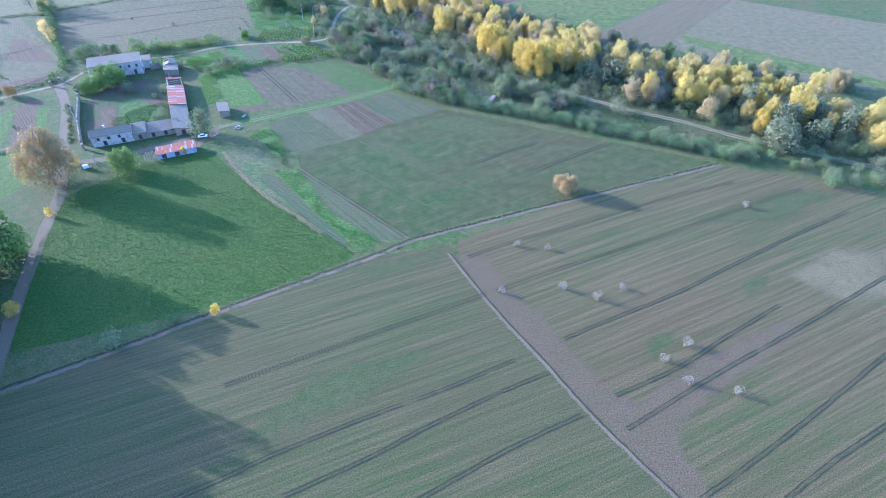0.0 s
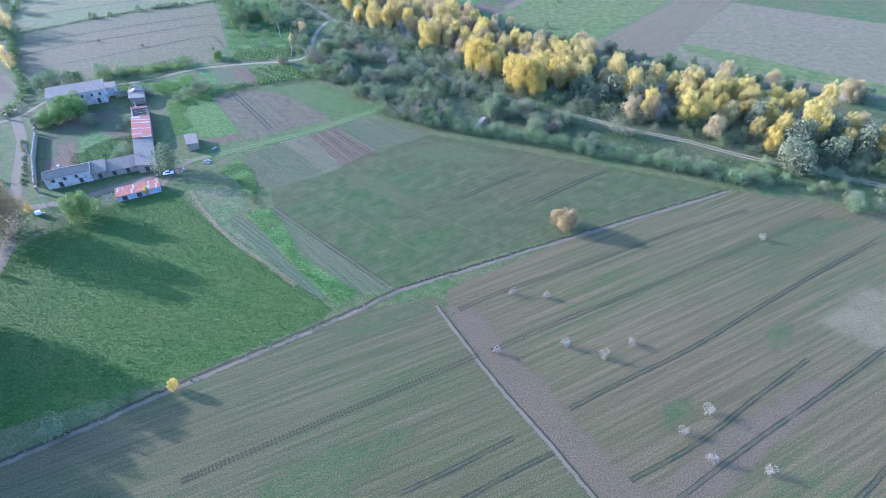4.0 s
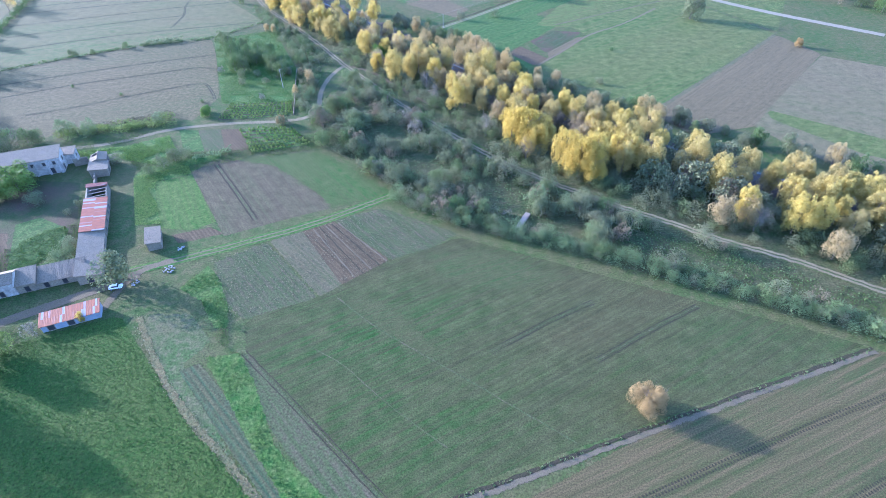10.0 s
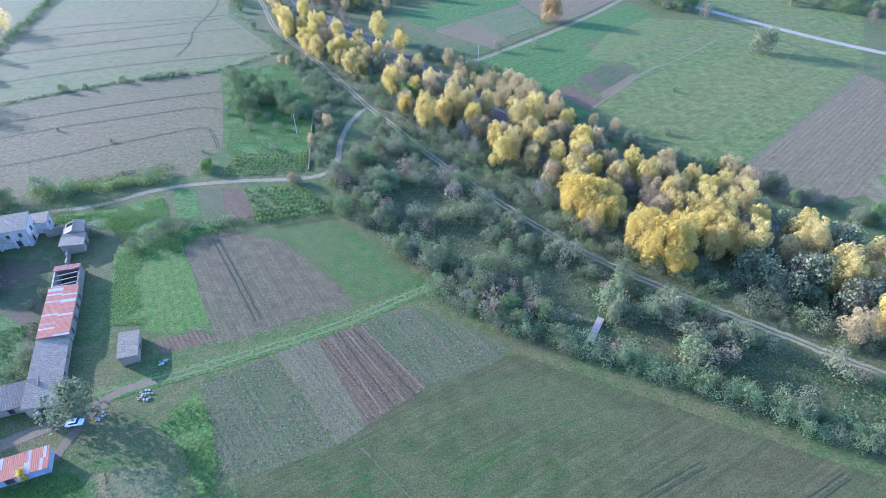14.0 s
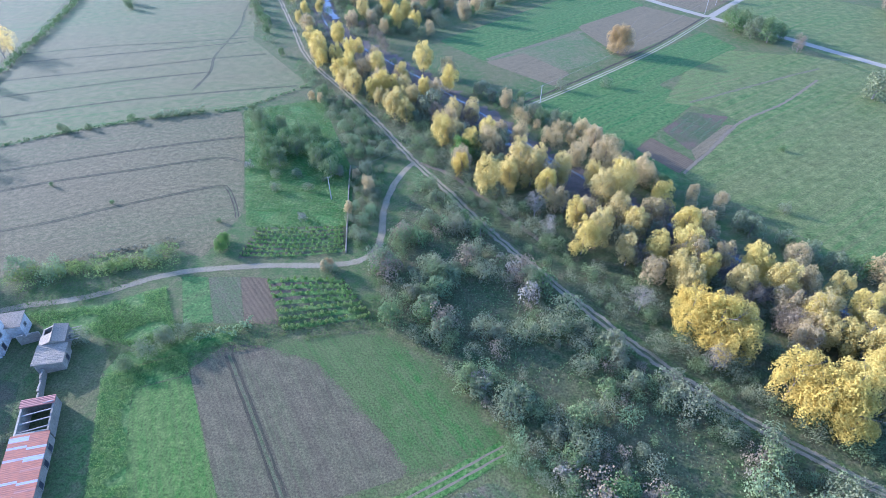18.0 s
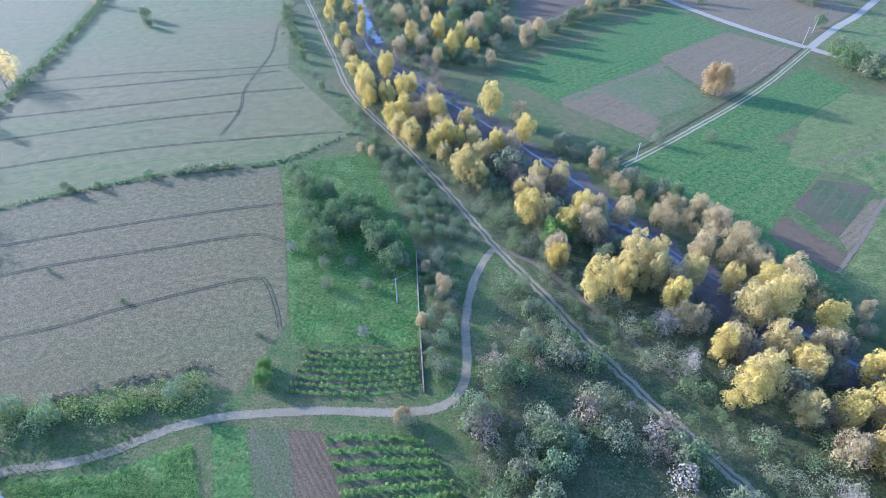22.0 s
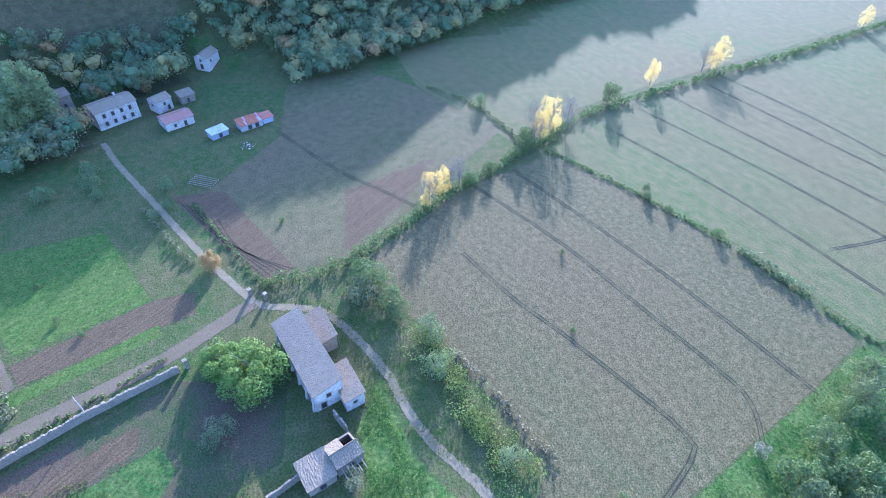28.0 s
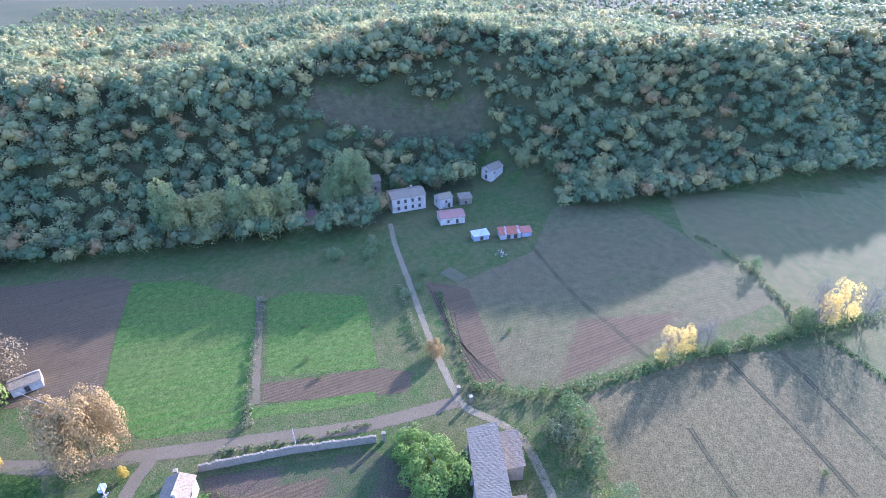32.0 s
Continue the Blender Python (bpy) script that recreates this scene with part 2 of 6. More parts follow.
# Shade is mixed into this gravel's dark purple-grey colour.
RIVERBED = soil("river_gravel", (0.17, 0.148, 0.115), (0.13, 0.115, 0.088), (0.085, 0.08, 0.05), 0.08, 0.4, 2.0, bump=0.8)
WOODFLOOR = soil("woodland_floor", (0.09, 0.11, 0.04), (0.12, 0.12, 0.05), (0.075, 0.09, 0.035), 0.03, 0.3, 1.5)
BARK = plain("bark", (0.13, 0.105, 0.08), (0.19, 0.165, 0.135), 4, 0.95, 0.8)
PALEBARK = plain("pale_bark", (0.165, 0.145, 0.115), (0.115, 0.1, 0.08), 4, 0.9, 0.5)
YELLOW = leafy("yellow_poplar_leaves", (0.68, 0.55, 0.12), (0.56, 0.46, 0.1), (0.46, 0.38, 0.16), through_light=0.55)
GOLD = leafy("gold_leaves", (0.66, 0.51, 0.085), (0.56, 0.43, 0.075), (0.62, 0.5, 0.12), through_light=0.55)
BIRCH = leafy("pale_yellow_leaves", (0.8, 0.62, 0.15), (0.7, 0.52, 0.1), (0.74, 0.6, 0.2), 0.6, 0.6)
AMBER = leafy("amber_leaves", (0.5, 0.4, 0.16), (0.43, 0.34, 0.14), (0.42, 0.34, 0.17), through_light=0.5)
OLIVE = leafy("grey_green_leaves", (0.14, 0.175, 0.07), (0.205, 0.22, 0.105), (0.215, 0.21, 0.11))
GREEN = leafy("green_leaves", (0.1, 0.16, 0.045), (0.16, 0.215, 0.07), (0.18, 0.2, 0.08))
OAKLEAF = leafy("olive_oak_leaves", (0.36, 0.36, 0.12), (0.45, 0.43, 0.15), (0.38, 0.37, 0.14), 0.6, 0.5)
LIME = leafy("fresh_green_leaves", (0.17, 0.26, 0.045), (0.14, 0.22, 0.04), (0.23, 0.26, 0.065))
PALELEAF = leafy("pale_green_leaves", (0.33, 0.38, 0.15), (0.27, 0.33, 0.12), (0.36, 0.39, 0.17), through_light=0.5)
SILVER = leafy("silvery_leaves", (0.19, 0.245, 0.095), (0.155, 0.21, 0.08), (0.21, 0.235, 0.11))
RUST = leafy("rust_brown_leaves", (0.37, 0.265, 0.095), (0.41, 0.29, 0.1), (0.33, 0.24, 0.1))
TWIG = leafy("bare_twigs", (0.27, 0.24, 0.155), (0.31, 0.28, 0.18), (0.23, 0.2, 0.13), 0.9, 0.05)
DRYGRASS_LEAF = leafy("dry_grass_blades", (0.24, 0.21, 0.115), (0.19, 0.175, 0.09), (0.21, 0.2, 0.11), 0.8, 0.2)
WATER, _wn, _wb = begin("river_water")
_wb.inputs["Base Color"].default_value = (0.06, 0.07, 0.065, 1)
_wb.inputs["Roughness"].default_value = 0.4
bumped(_wn, _wb, noise_tex(_wn, _wn.nodes.new("ShaderNodeNewGeometry").outputs["Position"], 1.2, 4), 0.5, 0.1)
WOODLEAF = leafy("woodland_leaves", (0.29, 0.33, 0.14), (0.41, 0.42, 0.17), (0.35, 0.37, 0.16), 0.6, 0.55)
WOODDARK = leafy("dark_woodland_leaves", (0.16, 0.23, 0.1), (0.24, 0.3, 0.14), (0.21, 0.27, 0.13), 0.6, 0.5)
WOODYELLOW = leafy("yellowing_woodland_leaves", (0.42, 0.39, 0.14), (0.5, 0.43, 0.16), (0.43, 0.39, 0.16), 0.6, 0.5)
BROWNTWIG = leafy("brown_thin_leaves", (0.21, 0.17, 0.095), (0.26, 0.21, 0.115), (0.19, 0.155, 0.1), 0.8, 0.2)


def mixed_roof(name):
    """Corrugated sheets: some rusted red, some still pale zinc, sheet by sheet along the roof."""
    m, nt, bsdf = begin(name)
    tc = nt.nodes.new("ShaderNodeTexCoord").outputs["Object"]
    # one value for each sheet, 0.6 m wide
    cells = nt.nodes.new("ShaderNodeVectorMath")
    cells.operation = "SNAP"
    cells.inputs[1].default_value = (0.6, 50.0, 50.0)
    nt.links.new(tc, cells.inputs[0])
    sheet = nt.nodes.new("ShaderNodeTexWhiteNoise")
    nt.links.new(cells.outputs[0], sheet.inputs["Vector"])
    patch = noise_tex(nt, cells.outputs[0], 0.16, 2)
    both = nt.nodes.new("ShaderNodeMath")
    both.operation = "MULTIPLY_ADD"
    both.inputs[1].default_value = 0.45
    nt.links.new(sheet.outputs["Value"], both.inputs[0])
    nt.links.new(patch, both.inputs[2])
    fine = noise_tex(nt, tc, 3.0, 4)
    streak = nt.nodes.new("ShaderNodeMapping")
    streak.inputs["Scale"].default_value = (5.0, 0.5, 0.5)
    nt.links.new(tc, streak.inputs[0])
    runs = noise_tex(nt, streak.outputs[0], 1.0, 4, 0.7)
    rust = mixc(nt, ramp(nt, runs, 0.35, 0.68), (0.3, 0.095, 0.032), (0.15, 0.058, 0.03))
    zinc = mixc(nt, ramp(nt, runs, 0.45, 0.75), (0.25, 0.25, 0.26), (0.19, 0.12, 0.08))
    col = mixc(nt, ramp(nt, both.outputs[0], 0.86, 0.88), rust, zinc)
    bsdf.inputs["Specular IOR Level"].default_value = 0.2
    nt.links.new(col, bsdf.inputs["Base Color"])
    bsdf.inputs["Roughness"].default_value = 0.6
    bumped(nt, bsdf, fine, 0.2, 0.02)
    return m


# Packed earth, darkened further: the ruts lie flat, so their shade is coloured in.
RUT = soil("rut_earth_and_shade", (0.0682, 0.062, 0.033), (0.0744, 0.0651, 0.0356), (0.0527, 0.0589, 0.0279), 0.1, 0.6, 3.0, bump=0.6)
STONE = plain("old_stone", (0.24, 0.2, 0.125), (0.14, 0.115, 0.07), 2.2, 0.95, 0.9, dist=0.08)
PLASTER = plain("weathered_white_plaster", (0.44, 0.4, 0.32), (0.27, 0.235, 0.175), 1.6, 0.9, 0.4, spots=(0.13, 0.1, 0.065))
TILES = plain("mossy_clay_tiles", (0.2, 0.158, 0.086), (0.08, 0.063, 0.036), 3.4, 0.9, 0.8, dist=0.06, spots=(0.2, 0.15, 0.095))
REDTILES = plain("red_clay_tiles", (0.24, 0.11, 0.065), (0.18, 0.1, 0.07), 2.6, 0.9, 0.8, dist=0.06, spots=(0.2, 0.15, 0.11))
SHEETS = mixed_roof("rusty_zinc_sheets")
RUSTED = plain("rusted_sheet", (0.26, 0.085, 0.038), (0.18, 0.065, 0.036), 1.5, 0.7, 0.2)
ZINC = plain("zinc_sheet", (0.36, 0.37, 0.39), (0.28, 0.29, 0.31), 1.0, 0.45, 0.1, 0.3)
DARKPANE = plain("dark_opening", (0.02, 0.02, 0.02), (0.03, 0.028, 0.025), 1.0, 0.6, 0.05)
TIMBER = plain("grey_timber", (0.24, 0.205, 0.155), (0.16, 0.135, 0.1), 3.0, 0.9, 0.5)
CONCRETE = plain("concrete", (0.3, 0.28, 0.24), (0.23, 0.21, 0.18), 1.4, 0.9, 0.3)
CARWHITE = plain("white_car_paint", (0.75, 0.75, 0.74), (0.7, 0.7, 0.69), 1.0, 0.3, 0.02)
CROPLEAF = leafy("crop_leaves", (0.0607, 0.125, 0.015), (0.085, 0.139, 0.0224), (0.105, 0.139, 0.0314), 0.7, 0.2)
YARD = soil("farmyard_ground", (0.13, 0.098, 0.06), (0.066, 0.108, 0.03), (0.1, 0.095, 0.046), 0.06, 0.5, 2.5, bump=0.6, patch=0.4)
# Pale colour painted in for a sun glint on the stubble.
GLINT = soil("painted_sun_glint", (0.23, 0.2, 0.1), (0.18, 0.155, 0.075), (0.13, 0.125, 0.05), 0.1, 0.5, 2.0, bump=0.8)
SPROUTS = soil("thicker_sprouts", (0.066, 0.118, 0.026), (0.088, 0.112, 0.033), (0.105, 0.106, 0.04), 0.05, 0.4, 2.4, 0.12, 1.4, 24, 1.5)
HEADLAND = soil("bare_pinkish_headland", (0.16, 0.122, 0.068), (0.145, 0.116, 0.06), (0.12, 0.11, 0.048), 0.08, 0.5, 2.5, bump=0.6)
SCRUBFLOOR = soil("scrubby_rough_ground", (0.06, 0.1, 0.028), (0.1, 0.115, 0.04), (0.13, 0.118, 0.055), 0.06, 0.4, 1.6, bump=1.2)
ROUGHPLOT = soil("weedy_rough_plot", (0.085, 0.15, 0.036), (0.14, 0.15, 0.06), (0.165, 0.155, 0.078), 0.06, 0.5, 1.6, bump=1.0)


# ---- builders ----
def mesh_of(name, verts, faces, material=None, smooth=False):
    me = bpy.data.meshes.new(name)
    me.from_pydata([tuple(v) for v in verts], [], [tuple(f) for f in faces])
    if material:
        me.materials.append(material)
    if smooth:
        me.polygons.foreach_set("use_smooth", [True] * len(me.polygons))
    me.update()
    return me


def part(name, bm, material, parent=None, label=""):
    """A bmesh as one mesh object under a thing or a part."""
    me = bpy.data.meshes.new(name)
    bm.normal_update()
    bm.to_mesh(me)
    bm.free()
    me.materials.append(material)
    ob = new(name, me)
    if parent:
        ob.parent = parent
    return tagged(ob, label)


def hill_z(x, y):
    """Height of the ground: a flat valley floor, and a wooded hill that rises beyond the line of its edge."""
    d = (x + 208) * -0.875 + (y - 73) * -0.484
    s = (x + 208) * -0.484 + (y - 73) * 0.875
    d = d - 34 * np.exp(-(((s - 165) / 75.0) ** 2)) + 7 * np.sin(s * 0.021) + 4 * np.sin(s * 0.055 + 1)
    a = np.clip((d - 3) / 78.0, 0, 1)
    b = np.clip((d - 80) / 320.0, 0, 1)
    roll = 5 * np.sin(x * 0.011 + 1) * np.sin(y * 0.013) * np.clip((d - 40) / 150, 0, 1)
    # Two rises added to lengthen the hill's shadow over the plots.
    shade_rise = 4 * np.exp(-(((x + 405) / 75.0) ** 2) - ((y - 250) / 80.0) ** 2)
    shade_rise = shade_rise + 9 * np.exp(-(((x + 395) / 58.0) ** 2) - ((y - 182) / 50.0) ** 2)
    return 47 * a * a * (3 - 2 * a) - 8 * b + roll + shade_rise * a * a * (3 - 2 * a)


def fast_mesh(name, v, f, material):
    me = bpy.data.meshes.new(name)
    me.vertices.add(len(v))
    me.vertices.foreach_set("co", np.ascontiguousarray(v, np.float32).ravel())
    me.loops.add(len(f) * 3)
    me.loops.foreach_set("vertex_index", np.ascontiguousarray(f, np.int32).ravel())
    me.polygons.add(len(f))
    me.polygons.foreach_set("loop_start", np.arange(len(f), dtype=np.int32) * 3)
    me.materials.append(material)
    me.update(calc_edges=True)
    return me


LEVEL = [0.005]


def outline_distance(c, pts):
    """How far the places c lie inside (+) or outside (-) an outline."""
    P = np.array(pts, float)
    far, inside = np.full(len(c), 1e9), np.zeros(len(c), bool)
    for i in range(len(P)):
        a, b = P[i - 1], P[i]
        ab = b - a
        t = np.clip(((c - a) @ ab) / max(ab @ ab, 1e-9), 0, 1)
        far = np.minimum(far, np.linalg.norm(c - a - t[:, None] * ab, axis=1))
        inside ^= ((a[1] > c[:, 1]) != (b[1] > c[:, 1])) & (c[:, 0] < ab[0] * (c[:, 1] - a[1]) / (ab[1] or 1e-9) + a[0])
    return np.where(inside, far, -far)


def edged(me, values):
    me.attributes.new("edge", "FLOAT", "POINT").data.foreach_set("value", np.ascontiguousarray(values, np.float32))


def field(name, pts, material, label, category="field", amp=0.4, blur=0.2):
    """A piece of farmland lying on the valley floor, with a frayed outline."""
    LEVEL[0] += 0.0004
    P = np.array(pts, float)
    reach = amp * 1.05 + blur * 1.05
    lo, hi = P.min(0) - reach, P.max(0) + reach
    step = float(np.clip((hi - lo).min() / 24, 0.7, 3.5))
    xs, ys = np.arange(lo[0], hi[0] + step, step), np.arange(lo[1], hi[1] + step, step)
    X, Y = np.meshgrid(xs, ys)
    c = np.column_stack([X.ravel(), Y.ravel()])
    d = outline_distance(c, pts)
    i = np.arange(len(c)).reshape(X.shape)
    q = np.stack([i[:-1, :-1], i[:-1, 1:], i[1:, 1:], i[1:, :-1]], -1).reshape(-1, 4)
    q = q[d[q].max(1) > -reach]
    used, back = np.unique(q, return_inverse=True)
    q = back.reshape(-1, 4)
    v = np.column_stack([c[used], np.full(len(used), LEVEL[0])])
    me = fast_mesh(name, v, np.concatenate([q[:, [0, 1, 2]], q[:, [0, 2, 3]]]), soft(material, amp, blur))
    edged(me, d[used])
    # well inside the outline the cover is whole
    me.materials.append(material)
    whole = (d[used][q].min(1) > reach * 1.4).astype(np.int32)
    me.polygons.foreach_set("material_index", np.concatenate([whole, whole]))
    return tagged(new(name, me), label, category, kind="structure")


def smooth_line(pts, step=3.0):
    """A rounded line through the points."""
    out = []
    n = len(pts)
    for i in range(n - 1):
        p0, p1, p2, p3 = pts[max(i - 1, 0)], pts[i], pts[i + 1], pts[min(i + 2, n - 1)]
        k = max(2, int(math.dist(p1, p2) / step))
        for j in range(k):
            t = j / k
            out.append(tuple(0.5 * (2 * b + (c - a) * t + (2 * a - 5 * b + 4 * c - d) * t * t + (3 * b - a - 3 * c + d) * t ** 3) for a, b, c, d in zip(p0, p1, p2, p3)))
    out.append(tuple(pts[-1]))
    return out


def offset_line(line, off):
    out = []
    for i, p in enumerate(line):
        a, b = line[max(i - 1, 0)], line[min(i + 1, len(line) - 1)]
        dx, dy = b[0] - a[0], b[1] - a[1]
        m = math.hypot(dx, dy) or 1
        out.append((p[0] - dy / m * off, p[1] + dx / m * off))
    return out


def strip(name, pts, width, material, label, category="track", z=0.09, ragged=0.18, off=0.0, seed=3, smooth=True):
    """A ribbon of road, track or verge along a line."""
    z *= 0.5
    rnd = random.Random(seed + int(abs(pts[0][0] * 7)))
    line = smooth_line(pts, 1.8) if smooth else pts
    line = offset_line(line, off) if off else line
    fray = width >= 1.0
    spare = 0.7 if fray else 0.0
    width += 2 * spare
    lft, rgt = offset_line(line, width / 2), offset_line(line, -width / 2)
    verts, faces, edge = [], [], []
    for (ax, ay), (bx, by) in zip(lft, rgt):
        a, b = rnd.uniform(-ragged, ragged), rnd.uniform(-ragged, ragged)
        dx, dy = (ax - bx) / width, (ay - by) / width
        ax, ay, bx, by = ax + dx * a, ay + dy * a, bx + dx * b, by + dy * b
        mx, my = (ax + bx) / 2, (ay + by) / 2
        verts += [(ax, ay, z + float(hill_z(ax, ay))), (mx, my, z + float(hill_z(mx, my))), (bx, by, z + float(hill_z(bx, by)))]
        edge += [-spare, width / 2 - spare, -spare]
    for i in range(len(line) - 1):
        faces += [(3 * i, 3 * i + 1, 3 * i + 4, 3 * i + 3), (3 * i + 1, 3 * i + 2, 3 * i + 5, 3 * i + 4)]
    me = mesh_of(name, verts, faces, soft(material, 0.35, 0.3) if fray else material)
    if fray:
        edged(me, edge)
    ob = new(name, me)
    for p in ob.data.polygons:
        if p.normal.z < 0:
            p.flip()
    return tagged(ob, label, category, kind="structure")


def leaf_cloud(rnd, lobes, count, size, flat=0.5):
    """Leaf clumps, each a small folded card, spread over the shells of some lobes (x, y, z, rx, rz)."""
    lob = np.array(lobes, float)
    wt = lob[:, 3] ** 2
    pick = rnd.choice(len(lob), count, p=wt / wt.sum())
    d = rnd.normal(size=(count, 3))
    d /= np.linalg.norm(d, axis=1)[:, None]
    d[:, 2] = np.where((d[:, 2] < -0.3) & (rnd.random(count) < 0.6), -d[:, 2], d[:, 2])
    r = 0.72 + 0.38 * rnd.random(count) ** 0.7
    L = lob[pick]
    c = L[:, :3] + d * np.stack([L[:, 3], L[:, 3], L[:, 4]], 1) * r[:, None]
    nrm = d + rnd.normal(size=(count, 3)) * flat
    nrm /= np.linalg.norm(nrm, axis=1)[:, None]
    a = np.cross(nrm, rnd.normal(size=(count, 3)))
    a /= np.linalg.norm(a, axis=1)[:, None]
    b = np.cross(nrm, a)
    s = size * (0.55 + 0.8 * rnd.random((count, 1)))
    e = nrm * s * 0.3
    v = np.stack([c + a * s, c + b * s * 0.8 + e, c - a * s, c - b * s * 0.8 + e], 1).reshape(-1, 3)
    idx = np.arange(count) * 4
    f = np.concatenate([np.stack([idx, idx + 1, idx + 2], 1), np.stack([idx, idx + 2, idx + 3], 1)])
    return v, f


def tube(bm, a, b, ra, rb, n=6, joint=None):
    """A tapered round length from a to b; joint: the end of the piece it grows from."""
    a, b = Vector(a), Vector(b)
    q = (b - a).to_track_quat("Z", "Y")
    rings = []
    for p, r in ((a, ra), (b, rb)):
        rings.append([bm.verts.new(p + q @ Vector((r * math.cos(6.2832 * k / n), r * math.sin(6.2832 * k / n), 0))) for k in range(n)])
    for k in range(n):
        bm.faces.new((rings[0][k], rings[0][(k + 1) % n], rings[1][(k + 1) % n], rings[1][k]))
    bm.faces.new(rings[1])
    if joint:
        bm.faces.new((joint[0], joint[1], rings[0][0]))
    return rings[1]


def trunk_mesh(name, seed, height, girth, limbs, spread, material, lean=0.06, twigs=0):
    rnd = random.Random(seed)
    bm = bmesh.new()
    p, r = Vector((0, 0, -0.3)), girth
    steps = 5
    spine, ends = [p], []
    for k in range(steps):
        q = p + Vector((rnd.uniform(-lean, lean) * height / steps, rnd.uniform(-lean, lean) * height / steps, height / steps))
        end = tube(bm, p, q, r, r * 0.78, 6, ends[-1] if ends else None)
        ends.append(end)
        p, r = q, r * 0.78
        spine.append(p)
    for k in range(limbs):
        base = spine[1 + k % (steps - 1)] + Vector((0, 0, rnd.uniform(0, height / steps)))
        ang, out = rnd.uniform(0, 6.28), spread * rnd.uniform(0.5, 1)
        mid = base + Vector((math.cos(ang) * out * 0.5, math.sin(ang) * out * 0.5, out * rnd.uniform(0.3, 0.7)))
        tip = mid + Vector((math.cos(ang + 0.3) * out * 0.5, math.sin(ang + 0.3) * out * 0.5, out * rnd.uniform(0.3, 0.8)))
        grown = tube(bm, base, mid, girth * 0.35, girth * 0.2, 5, ends[k % (steps - 1)])
        grown = tube(bm, mid, tip, girth * 0.2, girth * 0.06, 5, grown)
        for j in range(twigs):
            s = mid.lerp(tip, rnd.random())
            tube(bm, s, s + Vector((rnd.uniform(-1, 1), rnd.uniform(-1, 1), rnd.uniform(0.2, 1))) * out * 0.4, girth * 0.1, girth * 0.03, 3, grown)
    me = bpy.data.meshes.new(name)
    bm.to_mesh(me)
    bm.free()
    me.materials.append(material)
    return me


def tree_lobes(rnd, height, radius, low, count, spire):
    """Lobes of a crown: a column of overlapping masses from low to the top, wide in the middle."""
    out = []
    for k in range(count):
        f = (k + rnd.random() * 0.8) / count
        wide = radius * (0.35 + 0.75 * math.sin(math.pi * min(1, 0.18 + 0.8 * f)) ** spire)
        fine = (16 / max(count, 16)) ** 0.4
        ang, off = rnd.random() * 6.28, wide * (0.25 + 0.6 * rnd.random() ** 0.8)
        z = low + (height - low) * (0.06 + 0.86 * f)
        rr = wide * (0.3 + 0.26 * rnd.random()) * fine
        out.append((math.cos(ang) * off, math.sin(ang) * off, z, rr, rr * (1.1 + 1.1 * rnd.random())))
    return out


PROTO = {}


def tree_kind(kind, n, height, radius, low, lobes, leaves, size, leaf, bark, spire=1.0, limbs=6, girth=0.22, flat=0.5, twigs=0):
    PROTO[kind] = []
    for k in range(n):
        rnd = np.random.RandomState(sum(map(ord, kind)) * 13 + k)
        h = height * (0.9 + 0.2 * rnd.random_sample())
        gen = np.random.default_rng(sum(map(ord, kind)) * 17 + k)
        v, f = leaf_cloud(gen, tree_lobes(gen, h, radius, low, lobes, spire), leaves, size, flat)
        PROTO[kind].append((trunk_mesh("trunk", k + len(kind), h * 0.8, girth, limbs, radius * 0.9, bark, twigs=twigs), fast_mesh("crown", v, f, leaf)))


COUNT = [0]


def tree(kind, x, y, scale=1.0, name="tree", label="", category="tree", group="", squash=1.0):
    COUNT[0] += 1
    rnd = random.Random(COUNT[0] * 7 + 1)
    tm, cm = PROTO[kind][rnd.randrange(len(PROTO[kind]))]
    e = new(name)
    e.empty_display_size = 0.5
    e.matrix_basis = pose(x, y, float(hill_z(x, y)), 0, 0, rnd.uniform(0, 360)) @ Matrix.Diagonal((scale, scale * rnd.uniform(0.9, 1.1), scale * squash * rnd.uniform(0.92, 1.08), 1))
    tagged(e, label, category, group)
    for nm, me in (("trunk", tm), ("crown", cm)):
        new(nm, me).parent = e
    return e


tree_kind("poplar", 7, 15, 4.3, 1.5, 44, 6400, 0.19, YELLOW, BARK, 0.7, flat=0.32)
tree_kind("gold", 3, 13, 4.2, 1.2, 48, 7600, 0.16, GOLD, BARK, 0.7, flat=0.32)
tree_kind("amber", 4, 12, 4.3, 1.2, 34, 4000, 0.2, AMBER, BARK, 0.8, flat=0.35)
tree_kind("birch", 3, 12, 3.1, 1.5, 18, 1700, 0.17, BIRCH, PALEBARK, 0.8, 14, 0.14, 1.2, twigs=4)
tree_kind("olive_tree", 4, 8, 3.6, 0.5, 16, 1500, 0.25, OLIVE, BARK, 0.9)
tree_kind("green_tree", 4, 9, 3.8, 0.5, 17, 1700, 0.25, GREEN, BARK, 0.9)
tree_kind("lime_tree", 3, 12, 6.5, 0.8, 40, 7600, 0.24, LIME, BARK, 0.9)
tree_kind("oak", 3, 12, 6.3, 0.8, 42, 8000, 0.23, OAKLEAF, BARK, 0.9, flat=0.35)
tree_kind("road_tree", 3, 12, 6.2, 0.6, 46, 15000, 0.22, LIME, BARK, 0.8, flat=0.35)
tree_kind("silver_bush", 4, 3.6, 2.3, 0.2, 16, 1100, 0.14, SILVER, BARK, 0.8, 4, 0.09)
tree_kind("green_bush", 5, 3.4, 2.2, 0.2, 16, 1100, 0.14, GREEN, BARK, 0.8, 4, 0.09)
